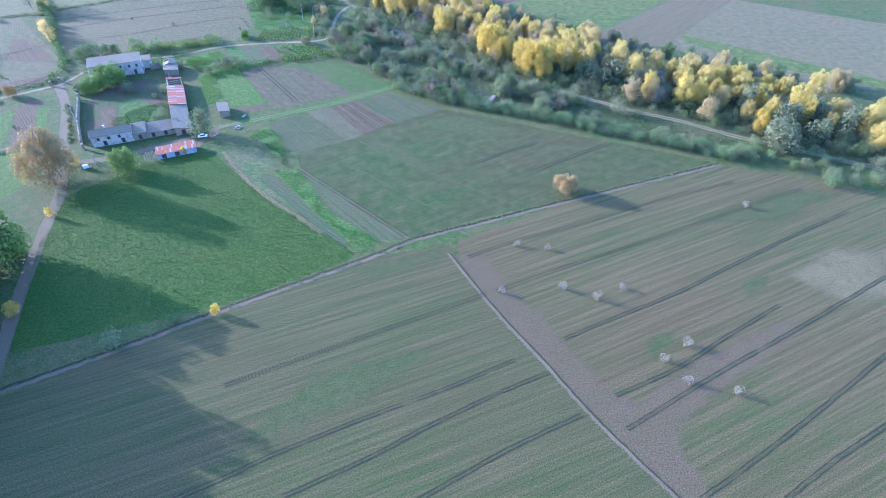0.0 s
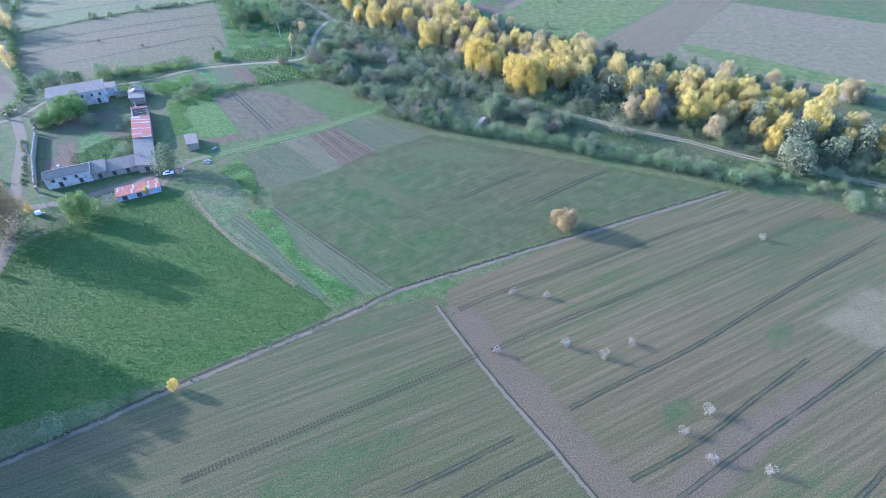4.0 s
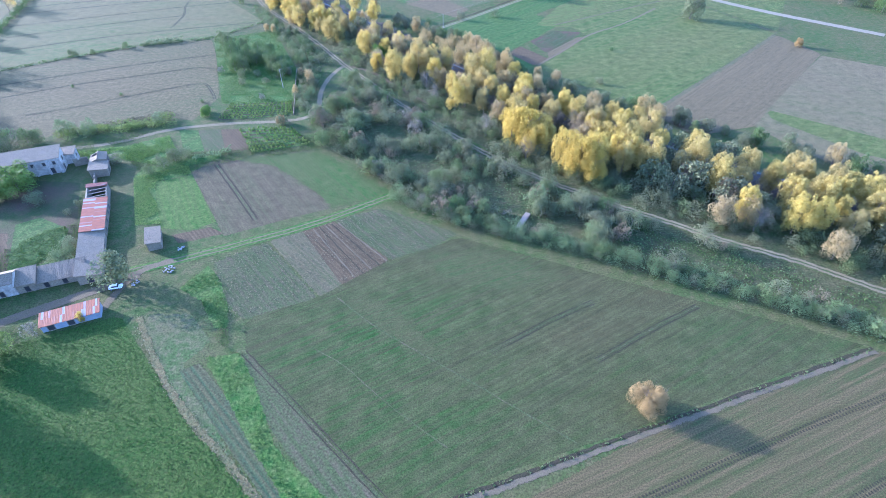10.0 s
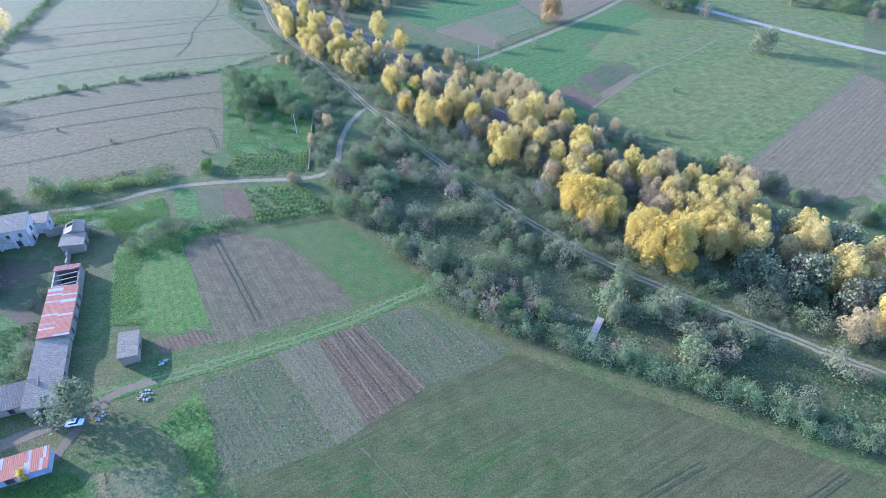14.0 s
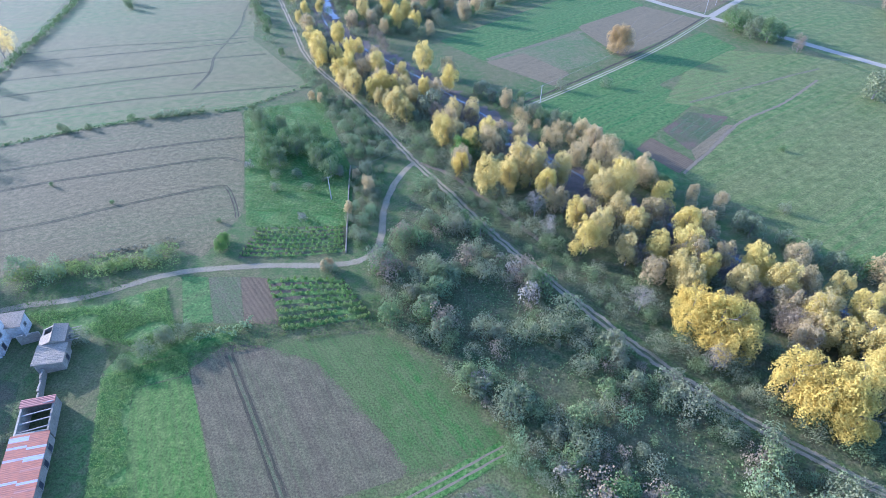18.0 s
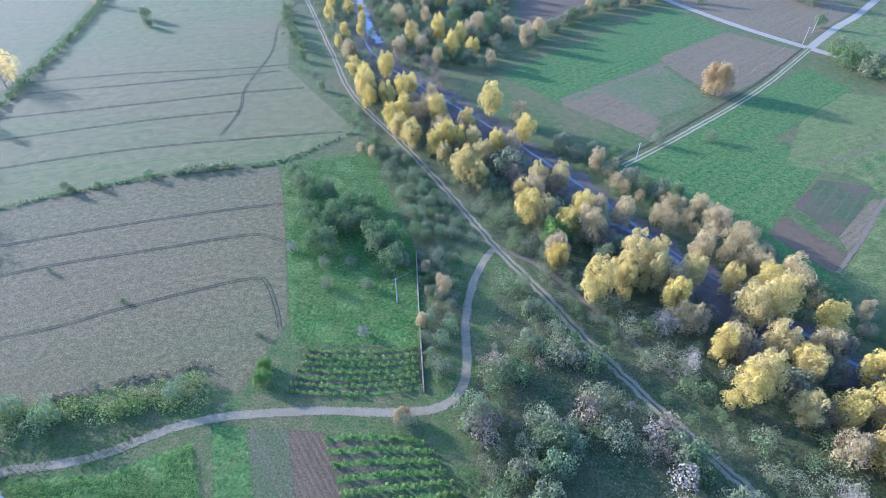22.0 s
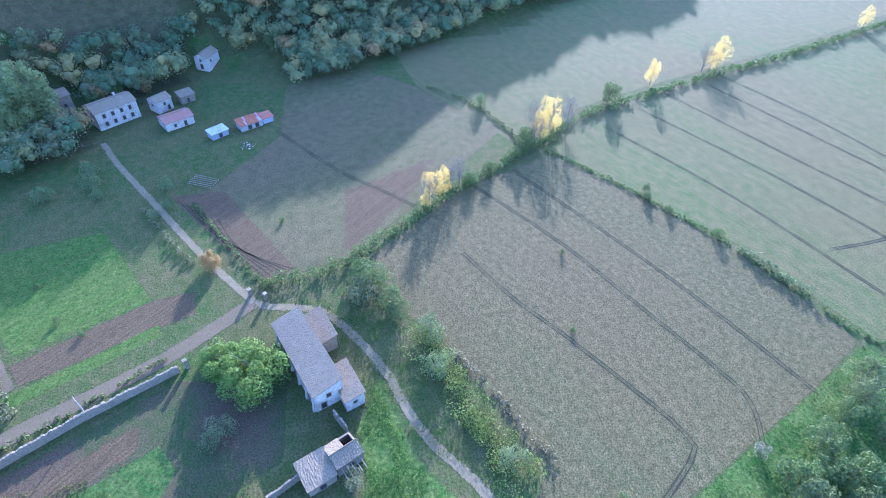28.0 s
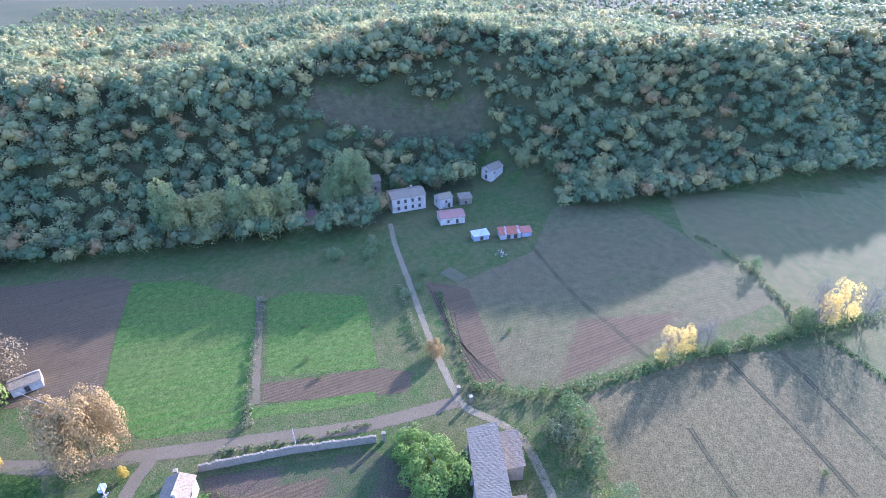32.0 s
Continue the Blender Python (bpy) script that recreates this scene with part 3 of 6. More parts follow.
tree_kind("olive_bush", 5, 3.8, 2.4, 0.2, 16, 1100, 0.14, OLIVE, BARK, 0.8, 4, 0.09)
tree_kind("rust_tree", 2, 12, 6.5, 1.2, 46, 17000, 0.15, RUST, BARK, 0.8, 9, 0.3, 0.3, twigs=3)
tree_kind("bare_tree", 3, 12, 3.6, 2.0, 16, 1500, 0.12, TWIG, PALEBARK, 0.8, 18, 0.2, 1.5, twigs=8)
tree_kind("poplar_green", 3, 17, 4.6, 1.5, 40, 6500, 0.22, PALELEAF, BARK, 0.7)
tree_kind("brown_tree", 3, 11, 3.8, 1.5, 18, 2400, 0.17, BROWNTWIG, PALEBARK, 0.8, 14, 0.16, 0.9, twigs=4)
tree_kind("brown_bush", 3, 3.6, 2.3, 0.2, 12, 700, 0.16, BROWNTWIG, BARK, 0.8, 5, 0.08, 0.9)
tree_kind("bare_bush", 3, 3.0, 1.8, 0.3, 9, 420, 0.14, TWIG, PALEBARK, 0.8, 14, 0.07, 1.5, twigs=7)


def thicket(name, items, label, category="undergrowth"):
    """Undergrowth too dense to count: the crowns of bush kinds (kind, x, y, size), joined kind by kind."""
    kinds = {}
    for n, (kind, x, y, size) in enumerate(items):
        kinds.setdefault(kind, []).append((n, x, y, size))
    for kind, places in kinds.items():
        V, F, base = [], [], 0
        stock = []
        for _, me in PROTO[kind]:
            co = np.empty(len(me.vertices) * 3, np.float32)
            me.vertices.foreach_get("co", co)
            ix = np.empty(len(me.loops), np.int32)
            me.loops.foreach_get("vertex_index", ix)
            cards = ix.reshape(2, -1, 3)
            part_of = int(cards.shape[1] * 0.5)
            stock.append((co.reshape(-1, 3)[: 4 * part_of], cards[:, :part_of].reshape(-1, 3)))
        for n, x, y, size in places:
            rnd = random.Random(n * 5 + 2)
            co, ix = stock[n % len(stock)]
            a = rnd.uniform(0, 6.28)
            c, s = math.cos(a), math.sin(a)
            v = co @ np.array([[c, s, 0], [-s, c, 0], [0, 0, rnd.uniform(0.85, 1.15)]], np.float32) * size
            V.append(v + np.array([x, y, float(hill_z(x, y))], np.float32))
            F.append(ix + base)
            base += len(co)
        tagged(new(name, fast_mesh(name, np.concatenate(V), np.concatenate(F), PROTO[kind][0][1].materials[0])), label, category, kind="stuff")


ICO = np.array([(0, -0.53, 0.85), (0, 0.53, 0.85), (0, -0.53, -0.85), (0, 0.53, -0.85), (-0.53, 0.85, 0), (0.53, 0.85, 0), (-0.53, -0.85, 0), (0.53, -0.85, 0), (-0.85, 0, 0.53), (0.85, 0, 0.53), (-0.85, 0, -0.53), (0.85, 0, -0.53)])
ICO_F = [(a, b, c) for a in range(12) for b in range(a + 1, 12) for c in range(b + 1, 12) if all(np.linalg.norm(ICO[p] - ICO[q]) < 1.2 for p, q in ((a, b), (b, c), (a, c)))]
ICO_F = np.array([(a, b, c) if np.dot(np.cross(ICO[b] - ICO[a], ICO[c] - ICO[a]), ICO[a]) > 0 else (a, c, b) for a, b, c in ICO_F])


def lobe_cores(rng, lobes, fill=0.6):
    """The dense inner foliage of a far crown: an uneven lump inside each lobe."""
    V, F = [], []
    for n, (x, y, z, rx, rz) in enumerate(lobes):
        V.append(ICO * rng.uniform(0.8, 1.1, (12, 1)) * np.array([rx, rx, rz]) * fill + np.array([x, y, z]))
        F.append(ICO_F + 12 * n)
    return np.concatenate(V), np.concatenate(F)

# ---- the ground: one sheet to the horizon ----
def axis_steps(lo, hi, fine_lo, fine_hi, fine, coarse):
    return np.unique(np.concatenate([np.arange(lo, fine_lo, coarse), np.arange(fine_lo, fine_hi, fine), np.arange(fine_hi, hi + 1, coarse)]))


gx, gy = axis_steps(-3000, 3000, -700, 300, 10, 100), axis_steps(-3000, 3000, -200, 900, 10, 100)
GX, GY = np.meshgrid(gx, gy)
GZ = hill_z(GX, GY)
nx, ny = len(gx), len(gy)
gi = np.arange(nx * ny).reshape(ny, nx)
gf = np.stack([gi[:-1, :-1], gi[:-1, 1:], gi[1:, 1:], gi[1:, :-1]], -1).reshape(-1, 4)
ground = new("ground", mesh_of("ground", np.stack([GX, GY, GZ], -1).reshape(-1, 3), gf.tolist(), GRASS, True))
tagged(ground, "rough green and dry grass of a valley floor and hillside", "ground", kind="structure")

# ---- fields and plots ----
field("field", [(-125, 70), (-26.7, 128.5), (2.0, 136), (15.5, 107), (38, 72), (58, 45), (110, -25), (-60, -60), (-150, -40)], STUBBLE, "sprouting brown stubble field in drilled lanes")
field("field", [(3.0, 137), (45.5, 160), (112, 186), (160, 170), (215, 140), (240, 40), (130, -40), (64, 42), (38.5, 73), (17, 107)], STUBBLE_EAST, "sprouting brown field dotted with bare saplings")
field("field", [(-120, 90), (-137, 136), (-141, 163), (-120, 184), (-98, 194), (-67, 162), (-35, 136.5), (-28, 130), (-65, 109)], LAWN, "dense dark green crop field")
field("field", [(-61.4, 193.2), (-41.6, 202.3), (-35.5, 207.6), (-21.9, 219.5), (-8.6, 225.6), (0, 231), (110.5, 187.5), (45, 162), (12, 150), (-11, 139), (-29.5, 154.8), (-57, 181)], YOUNG, "young green crop field with faint rows")
field("field", [(-90, 194.7), (-77.6, 195), (-68, 185), (-73, 177), (-53, 154), (-46, 146), (-56, 154.5), (-63.6, 160.8), (-76, 173.2), (-88.9, 189.5)], ROUGHPLOT, "rough grass beside the dense crop", amp=0.6)
field("field", [(-61.2, 179.4), (-56.1, 181.2), (-29.5, 154.8), (-11, 139), (-24, 138), (-40.4, 154.4)], FALLOW, "fallow strip of dry weeds", amp=0.6)
field("field", [(-73.1, 175), (-68.5, 177.8), (-44, 154.3), (-28, 135), (-36, 137), (-53, 154)], BLUEGREEN, "strip of blue-green vegetables in rows")
field("field", [(-68.3, 179.2), (-58.9, 181.1), (-52.9, 173.3), (-42.2, 154.4), (-22, 138), (-28, 132), (-47.7, 154.2), (-60.1, 170.1)], WEEDS, "strip of lush green weeds", amp=0.8)
field("field", [(-84.9, 205.1), (-79.7, 215.5), (-70.2, 205.5), (-67.4, 197.3), (-65, 190), (-69, 190), (-76.4, 200.1)], WEEDS, "corner of lush weeds beside the track", amp=0.8)
field("field", [(-78.5, 216.7), (-64.1, 227.2), (-41.7, 202.1), (-61.4, 193.2), (-68.1, 199.3)], FALLOW, "plot of dead grey weeds", amp=0.8)
field("field", [(-63.3, 227.8), (-54, 234.3), (-40.2, 220.2), (-35.5, 207.6), (-41.5, 202.5)], PALEGREEN, "thin olive green plot")
field("field", [(-54, 234.3), (-43.6, 238.9), (-21.9, 219.5), (-35.5, 207.6)], TILLED, "tilled brown plot")
field("field", [(-43.4, 239.5), (-27.5, 246.8), (-14, 240), (0, 233), (-8.6, 225.6), (-21.9, 219.5)], FALLOW, "plot of weeds and bare soil", amp=0.8)
field("field", [(-126.9, 265.1), (-116, 271), (-107, 274.5), (-98, 279), (-98, 283), (-110, 279), (-126, 272)], WEEDS, "lush grass bank above the crop strips", amp=0.8)
field("field", [(-126.9, 265.1), (-108.7, 273.9), (-105.1, 267.9), (-116.8, 261.8), (-110.8, 248.6), (-103.3, 236.1), (-112.5, 235.3), (-119.3, 249.2)], WEEDS, "weedy bright green strip beside the cowshed", amp=0.8)
field("field", [(-116.8, 261.8), (-104.7, 267.1), (-98.6, 258.6), (-91.6, 247.6), (-84.8, 237.9), (-92, 233), (-103.1, 234), (-110.8, 248.6)], BRIGHT, "bright green narrow crop strip")
field("field", [(-105.5, 268.8), (-99.5, 277.6), (-88.8, 278.2), (-73.9, 274.4), (-62.8, 265.1), (-51.2, 254.2), (-45, 246.8), (-59.5, 240.3), (-79.6, 230), (-84.8, 237.9), (-98.6, 258.6)], BROWNGREEN, "brown field greening with new crop")
field("field", [(-88.8, 278.2), (-74.7, 282.8), (-58, 285), (-40.6, 270.5), (-25.8, 257.1), (-33.9, 251.5), (-45, 246.5), (-53, 256), (-64, 266), (-74, 274.5)], GREENHALF, "green half of the sprouting field", amp=2.2, blur=2.5)
field("field", [(-97.4, 230.4), (-86, 234.9), (-80, 231.5), (-93.6, 225.9)], TILLED, "bare brown strip beside the hut")
field("scrub_ground", [(-24, 258), (-43, 278), (-58, 288), (-66, 312), (-61, 340), (-58, 364), (-33, 332), (-6, 299), (14, 277), (32, 262), (54, 248), (88, 229), (104, 221), (128, 206), (112, 192), (50, 218), (0, 237)], SCRUBFLOOR, "rough dark ground among the scrub", "ground")
field("scrub_ground", [(-60, 376), (-46, 356), (-28, 332), (-2, 302), (34, 267), (75, 241), (128, 210), (180, 184), (212, 196), (180, 236), (130, 266), (90, 300), (50, 330), (10, 372), (-40, 426), (-100, 500), (-150, 560), (-205, 640), (-206, 628), (-158, 528), (-100, 434)], SCRUBFLOOR, "leaf-strewn rough ground under the riverside trees", "ground")
field("field", [(3, 132), (14.2, 130.2), (20.5, 116.1), (29.6, 104.6), (35.8, 92.3), (44, 79.6), (50.1, 74.7), (69.4, 88.7), (103.5, 105.1), (103.7, 98.8), (70.1, 78.1), (56.4, 66.9), (62, 50), (80, 18), (76, 16), (52, 51), (39, 71.5), (27, 88.8), (14.6, 108.6)], HEADLAND, "bare pinkish headland beside the path", amp=2.2, blur=1.8)
field("field", [(112, 122), (131.5, 134), (150, 134), (139, 113), (121.9, 112)], GLINT, "pale patch painted for a sun glint on the stubble", amp=3.0, blur=6.0)
field("field", [(-50, 62), (-20, 76), (-4, 92), (-34, 84)], SPROUTS, "greener patch in the stubble", amp=3.0, blur=3.5)
field("field", [(57, 90), (64, 94), (67, 99), (59, 97)], SPROUTS, "small greener patch in the stubble", amp=1.5, blur=2.0)
field("field", [(94, 113), (101, 117), (104, 122), (95, 119)], SPROUTS, "small greener patch beside the painted glint", amp=1.5, blur=2.0)
field("field", [(-22, 120), (0, 131), (-2, 134), (-30, 124)], SPROUTS, "greener corner of the stubble", amp=2.0, blur=2.0)
field("field", [(90, 150), (130, 168), (150, 166), (118, 150)], SPROUTS, "greener end of the stubble", amp=3.0, blur=3.0)
field("field", [(-34, 203), (-22, 201), (-10, 190), (-2, 180), (-14, 184), (-28, 196)], SPROUTS, "thicker green patch in the young crop", amp=2.5, blur=2.5)
field("field", [(-10, 222), (10, 224), (34, 212), (16, 206), (-6, 212)], SPROUTS, "thicker green end of the young crop", amp=2.5, blur=3.0)
field("field", [(-162.4, 284), (-140.4, 289), (-126, 298), (-115.8, 282.1), (-121.1, 273.7), (-138.3, 278), (-150, 277)], WEEDS, "rank green bank between lane and farm", amp=1.5, blur=0.8)
field("field", [(-109.5, 327), (-81, 330.5), (-75.5, 317), (-109.5, 311.5)], YARD, "small vineyard plot with grass between the rows", "vineyard")
field("field", [(-97, 303), (-74.5, 305), (-62, 290.5), (-86, 283.5)], YARD, "small vineyard plot with leafy rows", "vineyard")
field("field", [(-123.5, 302), (-115.4, 302.4), (-106.1, 285), (-114.3, 283.6)], GREENFIELD, "small green garden plot")
field("field", [(-115.2, 302.4), (-105.8, 303.4), (-97.5, 285.5), (-105.8, 284.5)], FALLOW, "pale stubble garden plot")
field("field", [(-105.6, 303.4), (-97.4, 303.6), (-87.6, 286), (-97.3, 285)], TILLED, "tilled brown garden plot")
field("field", [(-146, 411), (-114, 426), (-86, 367), (-77, 331), (-113, 327)], WEEDS, "overgrown green orchard meadow", "orchard")
field("field", [(-232, 322), (-247, 362), (-216, 383), (-186, 399), (-147.5, 411), (-137, 388), (-117, 335), (-121, 310), (-134, 315), (-172, 301), (-192, 285), (-205, 288)], GREYFIELD, "grey-green stubble field with wheel tracks")
field("field", [(-249, 364), (-188, 402), (-147, 416), (-123, 440), (-176, 502), (-215, 628), (-240, 720), (-372, 720), (-341, 606), (-313, 520), (-288, 434), (-272, 386)], PALEFIELD, "pale green field crossed by wheel tracks")
field("field", [(-255, 352), (-278, 384), (-295, 434), (-320, 520), (-350, 606), (-390, 720), (-520, 690), (-440, 470), (-372, 372), (-345, 318), (-310, 322)], PALEFIELD, "pale field partly in the hill's shade")
field("field", [(-201, 260), (-242, 234), (-278, 262), (-320, 265), (-332, 300), (-311, 320), (-268, 349), (-225, 303), (-205, 281)], HILLFIELD, "brown field greening unevenly")
field("field", [(-246, 226), (-246, 243), (-203.3, 265.7), (-200.8, 255.8)], TILLED, "freshly tilled brown strip with curving furrows")
field("field", [(-238.7, 283.4), (-252.8, 318), (-228.5, 302), (-207, 280)], TILLED, "bare brown side of the sprouting field", amp=2.0, blur=2.5)
field("field", [(-186, 197), (-199, 227), (-231, 209), (-227, 183), (-219.5, 176)], BRIGHT, "bright green crop plot")
field("field", [(-177, 201), (-192, 239), (-200.2, 238), (-199, 227.8), (-183.5, 197)], TILLED, "bare brown headland of a plot")
field("field", [(-157, 177), (-165.5, 157), (-188, 140), (-215, 122), (-222, 140), (-219, 174), (-168, 200)], BRIGHT, "green crop field running into shade")
field("field", [(-166, 156), (-158, 140), (-140, 100), (-140, 60), (-190, 60), (-216, 108), (-215.5, 121), (-188.5, 139)], TILLED, "brown field in the hill's shade")
field("field", [(-152, 200), (-171, 237), (-165, 262), (-146, 261), (-128, 225)], YARD, "dirt farmyard with patches of grass", "yard")
field("garden_bed", [(-147.5, 206.5), (-154.9, 218.3), (-161, 230), (-154.2, 230), (-143, 210.5)], TILLED, "brown tilled strip in the farmyard", "garden", amp=0.8)
field("garden_bed", [(-142.5, 210.6), (-150.5, 226.6), (-155, 235), (-148.5, 239.2), (-134.6, 232.9), (-131.5, 220.4), (-136.3, 214.8)], GREENFIELD, "green vegetable patch in the farmyard", "garden")
field("garden_bed", [(-147.8, 201.5), (-149, 204.5), (-141.4, 209.3), (-130, 218.3), (-127.5, 212)], WEEDS, "weedy green strip along the farm building", "garden", amp=0.6)
field("garden_bed", [(-174, 198.5), (-190, 230), (-186, 231.5), (-171, 201.5)], BRIGHT, "green strip beside the dirt road")
field("field", [(-66, 508), (37, 627), (66, 586), (12, 531), (-38, 479)], GREENFIELD, "dark green crop field beyond the river")
field("field", [(17, 540), (63, 585), (99, 556), (36, 491), (20, 529)], PLOUGHED, "ploughed pale brown field")
field("field", [(-38, 479), (14, 531), (18, 526), (33, 491), (-1, 466)], ROUGHPLOT, "rough weedy plot between two crops")
field("field", [(-38, 478), (-17, 493), (6, 467), (-3, 450)], PLOUGHED, "pale brown tilled plot beside the river")
field("field", [(-15, 430), (31, 474), (91, 537), (103, 510), (48, 456), (64, 440), (28, 394), (40, 371), (36, 368), (0, 410)], GREENFIELD, "dark green crop field beside a lane")
field("field", [(66, 474), (98, 507), (132, 500), (146, 486), (113.8, 461.8), (65.5, 432), (47, 436)], OLIVEPLOT, "dry grassy corner between crop and meadow")
field("field", [(34.9, 401.4), (48.6, 383.3), (40, 374.1), (26.7, 391.2)], TILLED, "bare tilled plot within the green field")
field("field", [(41, 409), (56, 427), (73, 424), (53, 395), (48, 392)], YARD, "vegetable patch with leafy rows and bare soil", "garden")
field("field", [(48.6, 385), (49, 392.5), (70, 416.7), (75.8, 413), (43, 376)], PLOUGHED, "pale ploughed strip beside the vegetables")
field("field", [(41, 372), (57, 392), (76, 418), (65, 440), (72, 444), (114, 496), (132, 505), (150, 494), (187, 422), (87, 321)], MEADOW, "pale green meadow")
field("field", [(129, 308), (142, 326), (198, 389), (300, 330), (260, 240), (153, 270)], SMOOTHEARTH, "large harrowed field beyond the poplars")
field("field", [(88, 320), (187, 421), (199, 391), (144, 327), (130, 309), (101, 300)], PLOUGHED, "ploughed field with pale furrows beyond the poplars")
field("field", [(140, 316), (141.5, 325), (174, 302.5), (202, 282), (266, 236), (258, 228), (195.7, 269.1), (164.5, 286.3)], MEADOW, "green strip within the harrowed field")
field("field", [(100, 566), (160, 634), (260, 560), (190, 425), (152, 498)], MEADOW, "meadow beyond the lane")
field("field", [(-10, 720), (31, 662), (68, 605), (100, 572), (158, 638), (120, 760)], PLOUGHED, "ploughed field beyond the road")

field("field", [(-62, 640), (-56, 575), (-30, 596), (24, 652), (0, 700)], TILLED, "shaded brown field behind the far hedge")

# ---- roads and tracks ----
strip("track", [(59, 437), (74, 446), (103, 464), (136, 483.6)], 1.6, PALEGREEN, "pale trodden path across the meadow", z=0.094, ragged=0.4)
strip("track", [(41.6, 374.3), (56, 392.5), (76.6, 419), (103, 440.6), (129, 468.6)], 1.3, DIRT, "pale earth path along the meadow", z=0.095, ragged=0.35)
for i in range(4):
    strip("vegetable_row", [(44 + 3.6 * i, 407 - 1.6 * i), (57 + 4 * i, 424 - 1.0 * i)], 1.1, BLUEGREEN, "row of blue-green vegetables", "garden", z=0.094, ragged=0.3)
strip("track", [(88, 321), (112, 345), (150, 383), (186, 420)], 2.2, PALEGREEN, "pale grass balk between meadow and ploughed field", z=0.096, ragged=0.4)
strip("track", [(-37, 482), (-12, 504), (19, 531)], 3.2, PALEGREEN, "pale grassy strip between crops", z=0.094, ragged=0.4)
strip("track", [(-60, 373), (-47, 365.4), (-37.8, 355.9), (-26, 342), (-14, 328)], 1.6, DIRT, "worn footpath beside the gravel track", z=0.094, ragged=0.4)
R1 = [(-240, 700), (-209, 629), (-159.5, 526), (-135, 476), (-102, 432), (-82, 404), (-62, 374), (-46, 353), (-30, 331), (-4, 301), (17, 279), (34, 265), (56, 250.5), (75, 239), (90, 230), (108, 221), (128, 208), (157, 193), (179, 182), (260, 140)]
strip("road", R1, 2.7, GRAVEL, "pale gravel track along the river woods", "road", ragged=0.4)
strip("road", [(-61, 374), (-64.5, 368), (-67.5, 356), (-68.3, 341), (-66.5, 326), (-68.5, 316.5), (-77.5, 311.5), (-99, 309), (-118, 305.5), (-131, 301), (-144, 292.5), (-154, 288.5), (-163, 286), (-175, 280), (-185, 273), (-188.5, 266), (-191, 257), (-193, 254)], 2.3, GRAVEL, "narrow gravel lane to the farm", "road", z=0.093)
strip("road", [(-193, 254), (-179, 234), (-168, 212), (-160, 196), (-153, 181), (-145, 165), (-137, 136), (-129, 110), (-121, 86), (-110, 50)], 4.2, DIRT, "dirt road past the farm wall", "road", z=0.096)
strip("road", [(-193, 254), (-212, 240.5), (-239, 224), (-266, 207.5), (-284, 198)], 2.1, GRAVEL, "gravel drive to the houses under the hill", "road", z=0.099)
strip("road", [(-155, 184.5), (-146, 185.5), (-133, 189.5), (-121, 197), (-110, 204), (-100, 211)], 3.6, DIRT, "bare yard road beside the long farm building", "road", z=0.102)
strip("road", [(31, 656), (70, 600), (102, 564), (125, 541), (190, 470), (250, 420)], 5.5, ASPHALT, "pale asphalt country road", "road", z=0.102)
strip("road", [(102, 564), (130, 600), (160, 635), (230, 730)], 4.5, ASPHALT, "asphalt side road", "road", z=0.105)
strip("road", [(102, 564), (57.5, 504.5), (10.5, 453.5), (-15.5, 427.5)], 3.0, OLIVEPLOT, "gravel lane between green fields", "road", z=0.108)
strip("track", [(-221, 172.5), (-200, 185), (-176, 199.5)], 2.4, DIRT, "bare earth path between two green plots", z=0.1)
strip("ditch_verge", [(101, 567), (55, 507.5), (8, 456.5), (-18, 430.5)], 1.2, RUT, "dark ditch along the far lane", "verge", z=0.1, ragged=0.3, off=0.0)
for o in (-0.85, 0.85):
    strip("wheel_rut", [(102, 563), (57.5, 504.5), (10.5, 453.5), (-15.5, 427.5)], 0.6, ASPHALT, "pale wheel line of the far lane", z=0.112, off=o, ragged=0.12)
strip("track", [(-104, 212), (-75.3, 225), (-49.4, 238), (-25, 254.5)], 4.6, WEEDS, "green grass track between plots", z=0.096)
for o in (-0.9, 0.9):
    strip("wheel_rut", [(-104, 212), (-75.3, 225), (-49.4, 238), (-25, 254.5)], 0.5, DIRT, "worn wheel rut in a grass track", z=0.108, off=o, ragged=0.1)
strip("track", [(1.7, 131.7), (16.2, 105.7), (27.4, 88.5), (37.9, 71.4), (53, 51), (80, 15)], 1.0, DIRT, "bare earth path between two fields", z=0.096)
strip("wheel_rut", [(1.7, 131.7), (16.2, 105.7), (27.4, 88.5), (37.9, 71.4), (53, 51), (80, 15)], 0.45, RUT, "dark edge line of the earth path", z=0.11, off=0.75, ragged=0.12)
strip("ditch_verge", [(-125, 73), (-115, 78.7), (-92, 91.5), (-65, 107.3), (-27, 128.5), (-9, 139.5), (15, 149), (45.5, 161), (112, 186.4)], 1.3, DIRT, "pale trodden edge between fields", "verge", z=0.096, ragged=0.3, off=-1.0)
strip("ditch_verge", [(-125, 73), (-115, 78.7), (-92, 91.5), (-65, 107.3), (-27, 128.5), (-9, 139.5), (15, 149), (45.5, 161), (112, 186.4)], 0.9, RUT, "dark narrow ditch between fields", "verge", z=0.1, ragged=0.2, off=0.2)
strip("track", [(-92, 193.5), (-88.9, 189), (-76.2, 172.6), (-63.6, 160.2), (-56.2, 153.9), (-42, 141.5)], 1.8, DRYGRASS, "tan line of tall dry grass at the crop's edge", "grass", z=0.1, ragged=0.4)
strip("track", R1, 0.7, FALLOW, "dry weedy crown between the track's wheel lines", z=0.104, ragged=0.25)
strip("track", [(-92, 218), (-100, 212.6), (-103, 204.6), (-104.3, 196)], 2.4, DIRT, "worn track into the farmyard", z=0.1)
